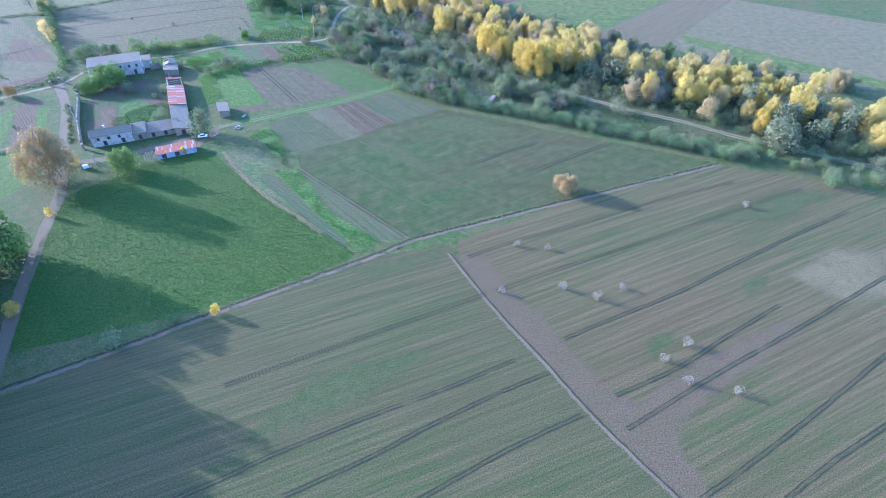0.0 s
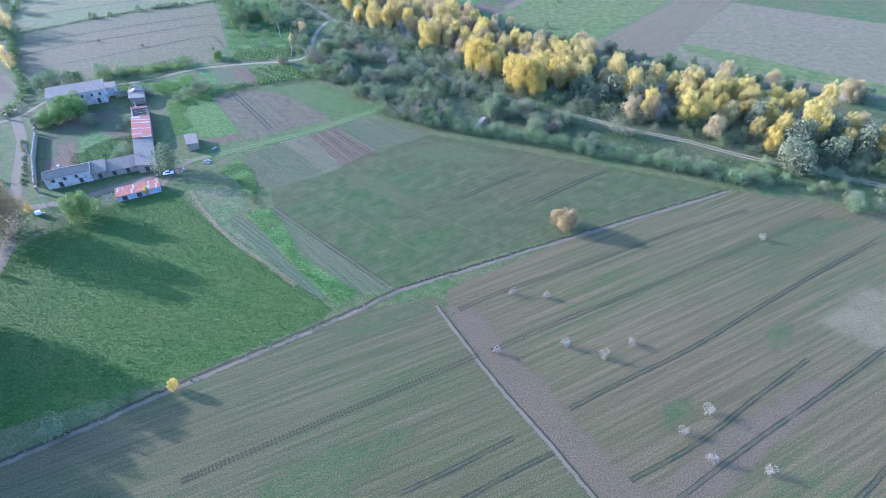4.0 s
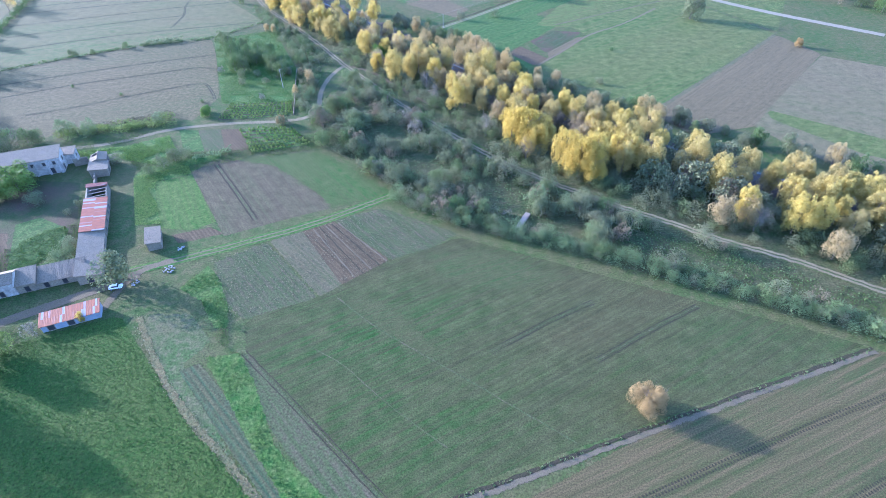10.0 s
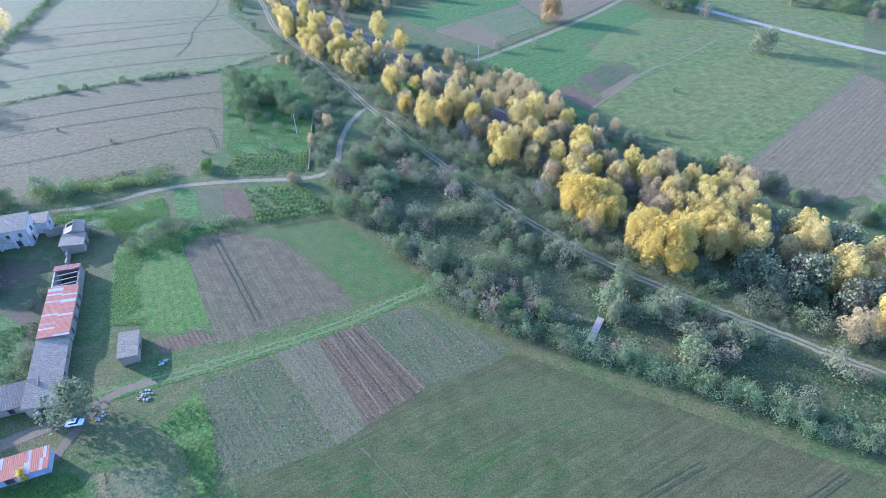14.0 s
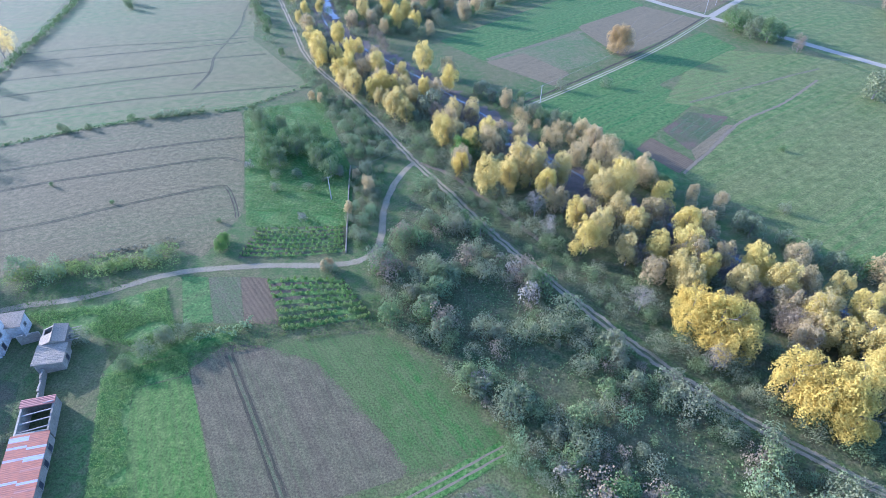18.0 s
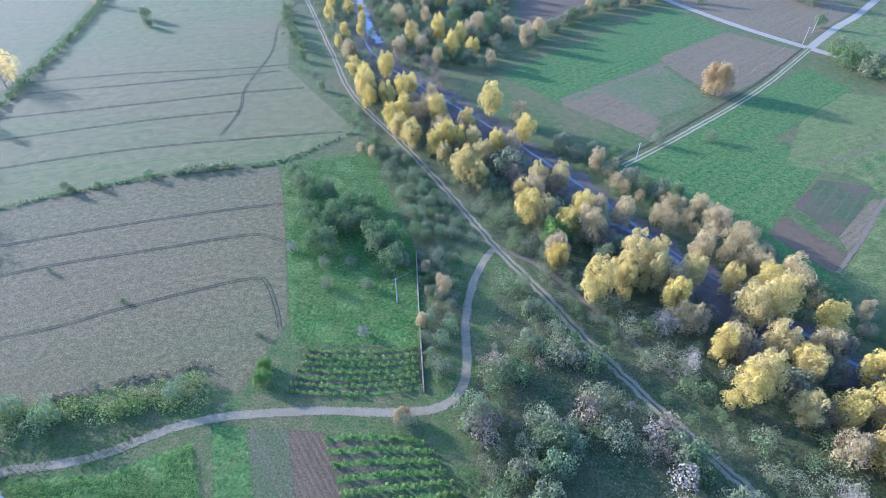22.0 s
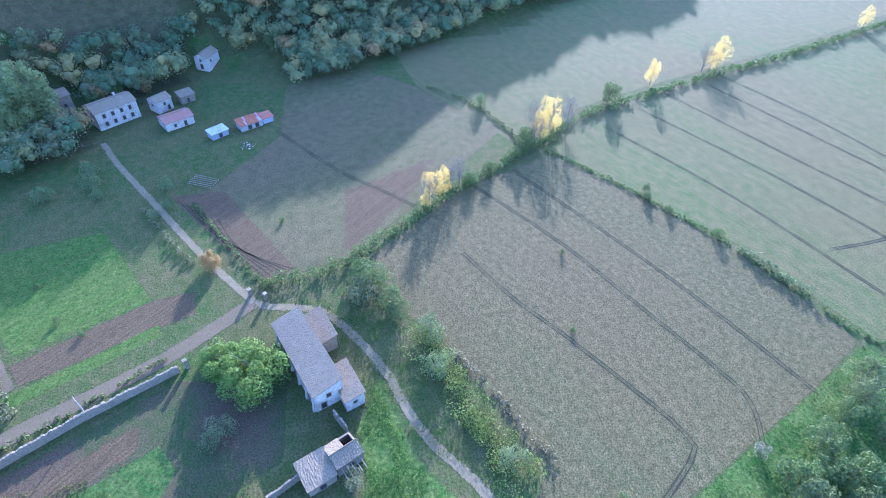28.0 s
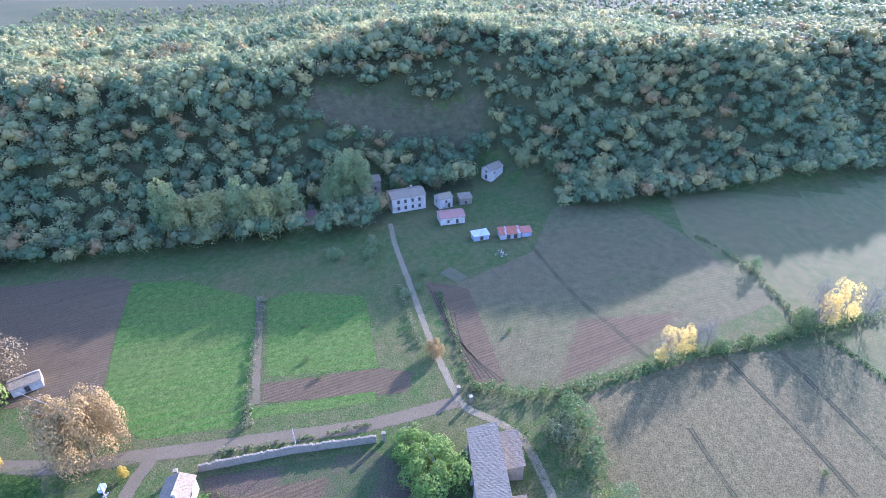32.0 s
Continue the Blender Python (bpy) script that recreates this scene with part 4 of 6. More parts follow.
strip("river_gravel", [(-190, 680), (-164, 610), (-143, 544), (-122, 508), (-96, 480), (-67, 448), (-50, 429), (-30, 404), (-8, 374), (30, 335), (80, 290), (140, 250), (210, 215)], 16, RIVERBED, "gravel bed of a small river, coloured as if in shade", "riverbed", z=0.085, ragged=2.5)

# ---- growth along the ground ----
def tufts(name, pts, count, size, material, label, category="grass", seed=1, tall=0.3, patchy=True):
    """Low leafy growth over a piece of ground, one mesh."""
    rng = np.random.default_rng(seed)
    P = np.array(pts, float)
    lo, hi = P.min(0), P.max(0)
    c = lo + (hi - lo) * rng.random((count * 3, 2))
    inside = np.zeros(len(c), bool)
    for i in range(len(P)):
        a, b = P[i], P[i - 1]
        cross = (a[1] > c[:, 1]) != (b[1] > c[:, 1])
        inside ^= cross & (c[:, 0] < (b[0] - a[0]) * (c[:, 1] - a[1]) / ((b[1] - a[1]) or 1e-9) + a[0])
    c = c[inside][:count]
    keep = np.sin(c[:, 0] * 0.31 + 2 * np.sin(c[:, 1] * 0.17)) * np.sin(c[:, 1] * 0.27 + seed) > -0.55
    c = c[keep] if patchy else c
    v, f = leaf_cloud(rng, [(0, 0, 0, 0.001, 0.001)], len(c), size, 1.5)

    z = hill_z(c[:, 0], c[:, 1]) + tall * rng.random(len(c)) + 0.15
    v = v + np.repeat(np.column_stack([c, z]), 4, axis=0)
    ob = new(name, fast_mesh(name, v, f, material))
    return tagged(ob, label, category, kind="stuff")


def hedge(pts, width, height, material, label, name="hedge", per=26, size=0.32, seed=1, gaps=0.12, category="hedge"):
    """A ragged hedge of leaf clumps along a line, one mesh."""
    rng = np.random.default_rng(seed)
    line = smooth_line(pts, 1.6)
    V, F, n = [], [], 0
    for x, y in line:
        if rng.random() < gaps:
            continue
        h = height * (0.55 + 0.7 * rng.random())
        lobes = [(x + rng.normal() * width * 0.28, y + rng.normal() * width * 0.28, h * (0.3 + 0.35 * rng.random()), width * (0.25 + 0.2 * rng.random()), h * 0.5) for _ in range(3)]
        v, f = leaf_cloud(rng, lobes, per, size, 0.7)
        v[:, 2] += float(hill_z(x, y)) + 0.05
        V.append(v)
        F.append(f + n)
        n += len(v)
    ob = new(name, fast_mesh(name, np.concatenate(V), np.concatenate(F), material))
    return tagged(ob, label, category, kind="stuff")


def in_poly(x, y, pts):
    hit = False
    for i in range(len(pts)):
        (ax, ay), (bx, by) = pts[i], pts[i - 1]
        if (ay > y) != (by > y) and x < (bx - ax) * (y - ay) / ((by - ay) or 1e-9) + ax:
            hit = not hit
    return hit


def scatter(pts, count, gap, seed):
    """Places inside an outline, no nearer to one another than gap."""
    rnd, out = random.Random(seed), []
    xs, ys = [p[0] for p in pts], [p[1] for p in pts]
    for _ in range(count * 12):
        if len(out) >= count:
            break
        p = (rnd.uniform(min(xs), max(xs)), rnd.uniform(min(ys), max(ys)))
        if in_poly(*p, pts) and all((p[0] - q[0]) ** 2 + (p[1] - q[1]) ** 2 > gap * gap for q in out):
            out.append(p)
    return out


def near_line(x, y, line, far):
    return any((x - a) ** 2 + (y - b) ** 2 < far * far for a, b in line)


R1_LINE, LANE_LINE = smooth_line(R1, 3), smooth_line([(-61, 374), (-67.5, 356), (-68.3, 341), (-66.5, 326), (-68.5, 316.5), (-77.5, 311.5), (-99, 309), (-118, 305.5), (-144, 292.5)], 3)

RIVER_LINE = smooth_line([(-190, 680), (-164, 610), (-143, 544), (-122, 508), (-96, 480), (-67, 448), (-50, 429), (-30, 404), (-8, 374), (8, 358)], 3)
# ---- the river woods ----
pr = random.Random(11)
NORTH = [(-146, 515), (-129, 473), (-138, 494), (-105, 450), (-91, 451), (-84, 430), (-74, 428), (-74, 414), (-69, 460), (-56, 454), (-54, 439), (-54, 398), (-49, 406), (-41, 407), (-52, 387), (-43, 370), (-33, 353), (-25, 356), (-21, 390), (5, 360), (14, 360), (6, 348), (-2, 323), (21, 338), (15, 332), (27, 347), (11, 319), (17, 311), (28, 321), (32, 313), (26, 306), (40, 307), (47, 314), (52, 308), (59, 309), (52, 292)]
SOUTH = [(63, 288), (73, 271), (62, 279), (56, 297), (69, 300), (80, 284), (90, 270), (114, 259), (106, 264), (96, 262), (124, 259), (112, 235), (119, 235), (126, 246), (128, 231), (143, 244), (153, 244), (159, 239), (157, 222), (175, 239), (174, 220), (182, 207), (180, 196), (191, 215), (200, 205), (206, 188)]
for x, y in NORTH:
    tree(pr.choice(["poplar", "amber", "poplar"]), x, y, pr.uniform(0.75, 1.08), "poplar", "yellow autumn poplar beside the river", group="river poplars")
for x, y in SOUTH:
    tree("poplar", x, y, pr.uniform(0.85, 1.15), "poplar", "tall yellow autumn poplar beside the gravel track", group="river poplars")
for x, y in ((27, 288), (46, 268)):
    for dx, dy, s in ((0, 0, 1.55), (6, 3, 1.35), (-5, 5, 1.3), (4, -4, 1.2)):
        tree("gold", x + dx, y + dy, s, "poplar", "large golden yellow poplar with a full round crown", group="golden poplars")
for x, y in ((139, 212), (141, 216), (-43, 366), (60, 300)):
    tree("gold", x, y, 0.8, "poplar", "bright yellow poplar in full autumn colour", group="golden poplars")
for x, y in ((-29, 393), (-33, 380), (0, 374), (0, 338), (-11, 358), (61, 322), (119, 222), (-16, 368), (8, 352), (36, 332), (-96, 470), (-110, 530), (-60, 430)):
    tree("amber", x, y, pr.uniform(0.8, 1.1), "poplar", "amber half-bare riverside tree", group="amber riverside trees")
for x, y in ((-12, 331), (-16, 342), (11.5, 299), (27, 281),  (100, 236), (184, 245), (-6, 345), (70, 300), (85, 292)):
    tree("bare_tree", x, y, pr.uniform(0.7, 0.95), "bare_tree", "leafless pale grey tree beside the track", group="bare riverside trees")
for x, y in ((89, 239), (98, 239)):
    tree("amber", x, y, 0.95, "poplar", "small pale amber tree beside the track", group="amber riverside trees")
for x, y in ((83, 271), (77, 255), (141, 227), (167, 219), (146, 204), (141, 198), (88, 260), (95, 250), (72, 262), (104, 246), (70, 285), (150, 213), (160, 205), (176, 207), (90, 282), (102, 275), (-60, 415), (-45, 385)):
    tree("olive_tree", x, y, pr.uniform(1.2, 1.7), "riverside_tree", "grey-green tree among yellow poplars", group="green riverside trees")
for p in scatter([(45, 290), (60, 268), (84, 252), (104, 238), (130, 222), (160, 205), (190, 190), (215, 200), (180, 232), (130, 262), (88, 296), (55, 318)], 64, 5.6, 41):
    tree(pr.choice(["poplar", "poplar", "olive_tree", "poplar", "amber", "brown_tree"]), p[0], p[1], pr.uniform(0.75, 1.08), "poplar", "yellowing poplar in the riverside wood", group="river poplars")
for p in scatter([(-58, 398), (-36, 372), (-12, 340), (10, 316), (28, 296), (50, 318), (20, 350), (-8, 384), (-40, 412)], 40, 5.8, 42):
    if near_line(*p, RIVER_LINE, 8):
        continue
    tree(pr.choice(["poplar", "amber", "olive_tree", "poplar"]), p[0], p[1], pr.uniform(0.8, 1.15), "poplar", "yellowing poplar in the riverside wood", group="river poplars")
for p in scatter([(-140, 490), (-112, 444), (-84, 412), (-60, 400), (-50, 424), (-84, 452), (-118, 500)], 24, 7, 43):
    if near_line(*p, RIVER_LINE, 8):
        continue
    tree(pr.choice(["poplar", "amber", "poplar"]), p[0], p[1], pr.uniform(0.75, 1.05), "poplar", "pale yellow poplar beside the gravel track", group="river poplars")
EAST_BANK = [(-40, 440), (-14, 415), (8, 390), (30, 362), (60, 335), (95, 308), (140, 280), (200, 250)]
for i, p in enumerate(smooth_line(EAST_BANK, 5)):
    tree(pr.choice(["olive_tree", "amber", "green_tree", "olive_tree"]), p[0] + pr.uniform(-4, 4), p[1] + pr.uniform(-4, 4), pr.uniform(0.6, 1.0), "riverside_tree", "grey-green riverbank tree at the edge of the fields", group="riverbank trees")
for p in scatter([(-170, 634), (-140, 560), (-122, 522), (-75, 508), (-58, 540), (-68, 600), (-72, 690), (-150, 700)], 130, 5, 8):
    if near_line(*p, RIVER_LINE, 8):
        continue
    tree(pr.choice(["olive_tree", "olive_tree", "green_tree", "olive_tree", "poplar", "amber"]), p[0], p[1], pr.uniform(0.7, 1.1), "riverside_tree", "autumn tree in the woods upstream", group="upstream trees")
for p in scatter([(-215, 690), (-215, 640), (-172, 535), (-150, 500), (-160, 560), (-190, 650)], 16, 6, 9):
    tree("poplar", p[0] + 12, p[1], pr.uniform(0.5, 0.75), "poplar", "yellow poplar beside the gravel track", group="river poplars")
UNDER = []
for i, p in enumerate(R1_LINE):
    if p[1] > 175:
        for o, lo in ((4.6, 0.5), (8, 0.75), (13, 0.6), (22, 0.35), (34, 0.3)):
            if pr.random() < lo:
                q = offset_line(R1_LINE[i:i + 2] if i + 1 < len(R1_LINE) else R1_LINE[i - 1:], o + pr.uniform(-2.5, 3))[0]
                UNDER.append((pr.choice(["olive_bush", "olive_bush", "green_bush", "green_bush"]), q[0], q[1], pr.uniform(0.5, 1.0) if o < 5 else pr.uniform(0.7, 1.5)))
thicket("undergrowth", UNDER, "grey-green undergrowth beneath the riverside poplars")

for p in scatter([(-140, 500), (-112, 455), (-84, 425), (-50, 392), (-12, 345), (28, 300), (60, 290), (40, 330), (0, 375), (-40, 425), (-84, 475), (-118, 530)], 60, 6, 46):
    if not near_line(*p, RIVER_LINE, 6.5) and not near_line(*p, R1_LINE, 6):
        tree("brown_tree", p[0], p[1], pr.uniform(0.55, 0.9), "brown_tree", "thin brown half-bare tree among the poplars", "tree", group="brown riverside trees")
# ---- scrub between the track and the fields ----
SCRUB = [(-24, 258), (-43, 278), (-58, 290), (-66, 312), (-63, 340), (-58, 362), (-48, 350), (-33, 330), (-6, 298), (14, 276), (32, 261), (54, 246), (74, 235), (104, 219), (128, 204), (104, 200), (50, 221), (0, 240)]
SMALL = []
for p in scatter(SCRUB, 430, 2.9, 21):
    if math.sin(p[0] * 0.16 + 1.5 * math.sin(p[1] * 0.07)) * math.sin(p[1] * 0.14 + 0.6) < -0.28:
        continue
    if near_line(*p, R1_LINE, 4.2) or near_line(*p, LANE_LINE, 4):
        continue
    if in_poly(*p, [(47, 227), (80, 211), (126, 196), (112, 213), (76, 231)]):
        continue
    if (p[0] - 23) ** 2 + (p[1] - 240) ** 2 < 36 or (p[0] + 30) ** 2 + (p[1] - 298) ** 2 < 90:
        continue
    k = pr.random()
    kind = "olive_bush" if k < 0.45 else "brown_bush" if k < 0.51 else "green_bush" if k < 0.75 else "bare_bush" if k < 0.78 else "olive_tree" if k < 0.93 else "silver_bush"
    s = pr.uniform(0.6, 1.75) * (0.5 if kind == "olive_tree" else 1)
    if s < 1.3 and kind != "olive_tree":
        SMALL.append((kind, p[0], p[1], s))
    else:
        tree(kind, p[0], p[1], s, "bush", "grey-green thorny bush in the scrub beside the track", "bush", "scrub bushes")
thicket("scrub", SMALL, "low grey-green scrub beside the track", "scrub")
HEDGE_EAST = [(-24, 251), (0, 236), (25, 227), (50, 217), (80, 205), (110, 192), (128, 187)]
HEDGED = []
for i, p in enumerate(smooth_line(HEDGE_EAST, 2.2)):
    for o in (1.5, 5.0):
        if pr.random() < 0.85:
            HEDGED.append((pr.choice(["silver_bush", "silver_bush", "olive_bush", "silver_bush", "green_bush"]), p[0] + pr.uniform(-1.3, 1.3), p[1] + o + pr.uniform(-1.2, 1.2), pr.uniform(0.7, 1.25)))
thicket("hedge", HEDGED, "silvery green bushes of the hedge along the crop", "hedge")
for p in scatter([(118, 196), (150, 176), (200, 156), (212, 168), (160, 190), (130, 205)], 36, 4, 22):
    tree(pr.choice(["silver_bush", "green_bush", "olive_bush"]), p[0], p[1], pr.uniform(0.7, 1.2), "bush", "silvery green bush beside the track", "bush", "hedge bushes")
tree("silver_bush", 116, 190, 1.5, "bush", "tall silvery bush at the field's corner", "bush")
tree("silver_bush", 150, 172, 1.3, "bush", "silvery bush at the field's edge", "bush")
for x, y, k, sc in ((-75.6, 351, "amber", 0.62), (-82, 359, "amber", 0.4), (-113, 427, "green_tree", 0.7), (-43, 378, "lime_tree", 0.75), (35, 498, "rust_tree", 1.2), (115, 527, "olive_tree", 1.5), (109, 538, "green_tree", 1.3), (122, 520, "green_tree", 1.5), (133, 506, "brown_tree", 0.8), (111, 556, "olive_tree", 1.2), (118, 550, "green_tree", 1.1), (132, 643, "olive_tree", 1.4), (126, 650, "olive_tree", 1.3), (-288, 564, "green_tree", 0.9)):
    tree(k, x, y, sc, "tree", "single tree at the edge of field and track", group="edge trees")
tufts("scrub_growth", SCRUB, 9000, 0.26, GREEN, "grey-green low growth between the bushes", "undergrowth", 4, 0.5)
tufts("grass", [(45, 224), (75, 212), (128, 190), (140, 198), (100, 217), (60, 238)], 5600, 0.16, CROPLEAF, "lush green grass between hedge and track", "grass", 5, 0.3)

thicket("scrub", [(pr.choice(["olive_bush", "green_bush", "olive_bush", "silver_bush"]), p[0], p[1], pr.uniform(0.5, 1.1)) for p in scatter([(-116, 424), (-86, 370), (-72, 372), (-66, 378), (-98, 424), (-122, 462), (-140, 474), (-128, 445)], 85, 3.6, 51) if not near_line(*p, R1_LINE, 4) and not near_line(*p, LANE_LINE, 3.5)], "dark grey-green scrub between orchard and track", "scrub")
thicket("scrub", [(pr.choice(["olive_bush", "green_bush", "olive_bush"]), p[0], p[1], pr.uniform(0.6, 1.4)) for p in scatter([(-170, 634), (-140, 560), (-122, 522), (-75, 508), (-58, 540), (-68, 600), (-72, 690), (-150, 700)], 190, 4, 52) if not near_line(*p, RIVER_LINE, 7)], "dark dense scrub of the upstream woods", "scrub")
thicket("scrub", [(pr.choice(["olive_bush", "green_bush", "olive_bush"]), p[0], p[1], pr.uniform(0.5, 1.0)) for p in scatter([(-146, 486), (-176, 508), (-212, 626), (-236, 700), (-246, 690), (-216, 600), (-184, 520), (-160, 488)], 60, 3, 53) if not near_line(*p, R1_LINE, 4)], "dark scrub between field and track", "scrub")
thicket("scrub", [(pr.choice(["olive_bush", "green_bush", "amber"]), p[0], p[1], pr.uniform(0.4, 0.8)) for p in scatter([(-40, 442), (-12, 416), (10, 391), (32, 362), (22, 350), (-4, 384), (-32, 412), (-56, 436)], 70, 3.4, 54) if not near_line(*p, RIVER_LINE, 7)], "tangled growth on the far riverbank", "scrub")

# ---- orchard, vineyards and lane ----
for x, y in ((-118, 372), (-115, 381), (-112, 387), (-128, 388), (-99, 366), (-92, 360), (-110, 375), (-106, 378), (-114, 366), (-119, 366), (-136, 400), (-131, 395), (-124, 378), (-102, 372), (-96, 371), (-122, 394), (-107, 388), (-116, 377)):
    tree("green_tree", x, y, pr.uniform(0.75, 1.05), "tree", "dark green young tree in the overgrown orchard", group="orchard trees")
for x, y in ((-110, 349), (-98, 351), (-90, 363), (-105, 359), (-113, 358)):
    tree("olive_bush", x, y, pr.uniform(0.7, 1.0), "bush", "rounded grey-green bush in the orchard grass", "bush", "orchard bushes")
for x, y in ((-76, 349), (-80, 338), (-89, 361), (-80, 356), (-73, 345), (-94, 357), (-78, 343)):
    tree(pr.choice(["amber", "olive_tree", "olive_bush"]), x, y, pr.uniform(0.38, 0.5), "tree", "small yellowing tree beside the lane", group="lane trees")
for p in scatter([(-86, 366), (-72, 366), (-71, 320), (-76, 318)], 24, 3, 31) + scatter([(-112, 422), (-84, 372), (-70, 380), (-100, 425)], 34, 4, 32):
    if not near_line(*p, LANE_LINE, 3.5) and not near_line(*p, R1_LINE, 4):
        tree(pr.choice(["olive_bush", "green_bush", "olive_bush", "silver_bush"]), p[0], p[1], pr.uniform(0.5, 1.1), "bush", "grey-green bush beside the lane", "bush", "lane bushes")
tree("bare_bush", -95, 333, 0.9, "bush", "dry pale bush above the vine rows", "bush")
tree("rust_tree", -80, 309, 0.33, "bush", "rust-brown round bush at the lane's bend", "bush")
tree("bare_bush", -125.5, 364, 1.0, "bush", "dry pinkish bush on the field edge", "bush")
for x, y, s in ((-185, 540, 0.7), (-171, 512, 0.6), (-174, 525, 0.7), (-194, 556, 0.7), (-150, 478, 0.5), (-180, 532, 0.6), (-200, 570, 0.7), (-188, 548, 0.6), (-205, 585, 0.7)):
    tree("green_tree", x, y, s, "tree", "dark green tree between field and track", group="trackside trees")
for x, y in ((-118, 425), (-113, 422), (-106, 437)):
    tree("amber", x, y, 0.42, "tree", "green and yellow tree at the orchard corner", group="trackside trees")
for i in range(7):
    f = i / 6
    strip("vine_strip", [(-109 + 0.6 * f, 313 + 13 * f), (-92, 314.5 + 13 * f), (-77.5 - 3 * f, 318 + 12 * f)], 1.1, WEEDS, "green grass strip under a vine row", "vineyard", z=0.098)
    hedge([(-109 + 0.6 * f, 313 + 13 * f), (-92, 314.5 + 13 * f), (-77.5 - 3 * f, 318 + 12 * f)], 0.8, 1.1, LIME, "green row of vines with grass under it", "vine_row", 50, 0.17, 40 + i, 0.05, "vines")
for i in range(7):
    f = i / 6
    strip("vine_strip", [(-86 - 10.5 * f, 284.5 + 17.5 * f), (-75 - 10 * f, 288 + 16 * f), (-63.5 - 10.5 * f, 291.5 + 12.5 * f)], 1.7, WEEDS, "green grass strip under a vine row", "vineyard", z=0.098)
    hedge([(-86 - 10.5 * f, 284.5 + 17.5 * f), (-75 - 10 * f, 288 + 16 * f), (-63.5 - 10.5 * f, 291.5 + 12.5 * f)], 0.85, 1.3, LIME, "leafy row of vines on bare ground", "vine_row", 60, 0.17, 50 + i, 0.05, "vines")
tufts("orchard_grass", [(-146, 411), (-114, 426), (-86, 367), (-77, 331), (-113, 327)], 14400, 0.16, CROPLEAF, "lush tall green grass in the orchard", "grass", 6, 0.35)
hedge([(-95, 284), (-103, 281), (-108, 279)], 2.5, 2.2, SILVER, "pale feathery reed clump by the plot", "reeds", 40, 0.3, 61, 0.0, "reeds")
for x, y, k, s in ((-115, 277, "olive_tree", 0.75), (-118, 273, "olive_bush", 1.2), (-112, 280, "olive_bush", 1.0), (-122, 268, "green_bush", 1.0), (-79, 308, "olive_bush", 1.0), (-65, 309, "lime_tree", 0.22)):
    tree(k, x, y, s, "bush", "grey-green bush near the farm lane", "bush", "farm lane bushes")
hedge([(-172, 297), (-160, 301), (-150, 303), (-142, 305), (-133, 310)], 7, 2.4, LIME, "yellow-green bramble hedge along the lane", "hedge", 190, 0.24, 62, 0.02)
hedge([(-165, 304), (-155, 309), (-143, 314), (-134, 318)], 2.2, 1.3, DRYGRASS_LEAF, "pale dry grass rim of the field", "hedge", 26, 0.3, 63, 0.1)
for x, y, k, s in ((-191, 286, "green_bush", 2.1), (-184, 290, "green_bush", 1.8), (-196, 284, "green_bush", 1.8), (-188, 283, "olive_bush", 1.6), (-180, 292, "green_bush", 1.5), (-172, 299, "silver_bush", 1.6), (-161, 298, "silver_bush", 1.5), (-135, 309, "silver_bush", 1.3), (-116, 315, "lime_tree", 0.35), (-117, 319, "lime_tree", 0.28)):
    tree(k, x, y, s, "bush", "dense bush on the bank between lane and field", "bush", "lane bank bushes")

# ---- hedgerows with yellow trees ----
HEDGE_WEST = [(-199.5, 257), (-202, 277), (-214, 296), (-227, 314), (-246, 344), (-259, 365), (-272, 386), (-288, 434), (-301, 478), (-313, 521), (-341, 609), (-365, 700)]
hedge(HEDGE_WEST, 3.6, 2.4, GREEN, "dark overgrown hedge with brambles between fields", "hedge", 46, 0.34, 71, 0.04)
hedge([(-250, 361), (-233, 373), (-216, 384), (-200, 393), (-185, 400), (-164, 408), (-147, 415), (-125, 440)], 1.4, 0.9, GREEN, "low grassy hedge between two fields", "hedge", 24, 0.28, 72, 0.08)
hedge([(-184, 401), (-175, 404.5), (-165, 408.5)], 2.4, 2.6, SILVER, "silvery reed hedge", "hedge", 60, 0.32, 73, 0.0)
hedge([(-254, 353), (-270, 350), (-290, 342), (-309, 326)], 1.8, 1.2, GREEN, "low green ditch hedge", "hedge", 26, 0.3, 74, 0.05)
for x, y, s in ((-228, 312, 0.85), (-231, 316, 0.7), (-224, 309, 0.6), (-261, 366, 1.1), (-258, 361, 0.9), (-294, 429, 0.85), (-307, 473, 1.05), (-303, 466, 0.8), (-339, 590, 0.9)):
    tree("birch", x, y, s * 1.2, "tree", "slender sparse-leaved yellow tree in the hedgerow", group="yellow hedgerow trees")
for x, y, k, s in ((-282, 402, "green_tree", 1.0), (-253, 353, "green_tree", 0.95), (-287, 345, "silver_bush", 1.3), (-234, 326, "green_bush", 1.4), (-263, 374, "bare_tree", 1.1), (-215, 384, "green_bush", 0.8), (-192, 397, "green_bush", 0.9), (-207, 388, "green_bush", 0.7), (-219, 386, "green_bush", 0.8), (-280, 551, "green_tree", 0.7), (-267, 362, "bare_tree", 1.1), (-256, 358, "bare_tree", 1.0), (-303, 462, "bare_tree", 1.1), (-226, 310, "bare_tree", 0.9), (-234, 319, "bare_tree", 0.9), (-237, 323, "bare_tree", 0.85), (-240, 335, "green_bush", 1.3), (-247, 346, "green_bush", 1.3)):
    tree(k, x, y, s, "tree", "dark tree in the hedge between the fields", "tree", "hedgerow trees")
for x, y in ((-166, 336), (-195, 345), (-123, 329), (-226, 262), (-190, 212), (-196, 205), (-210, 196)):
    tree("green_bush", x, y, 0.42, "bush", "small dark bush standing in the field", "bush", "field bushes")

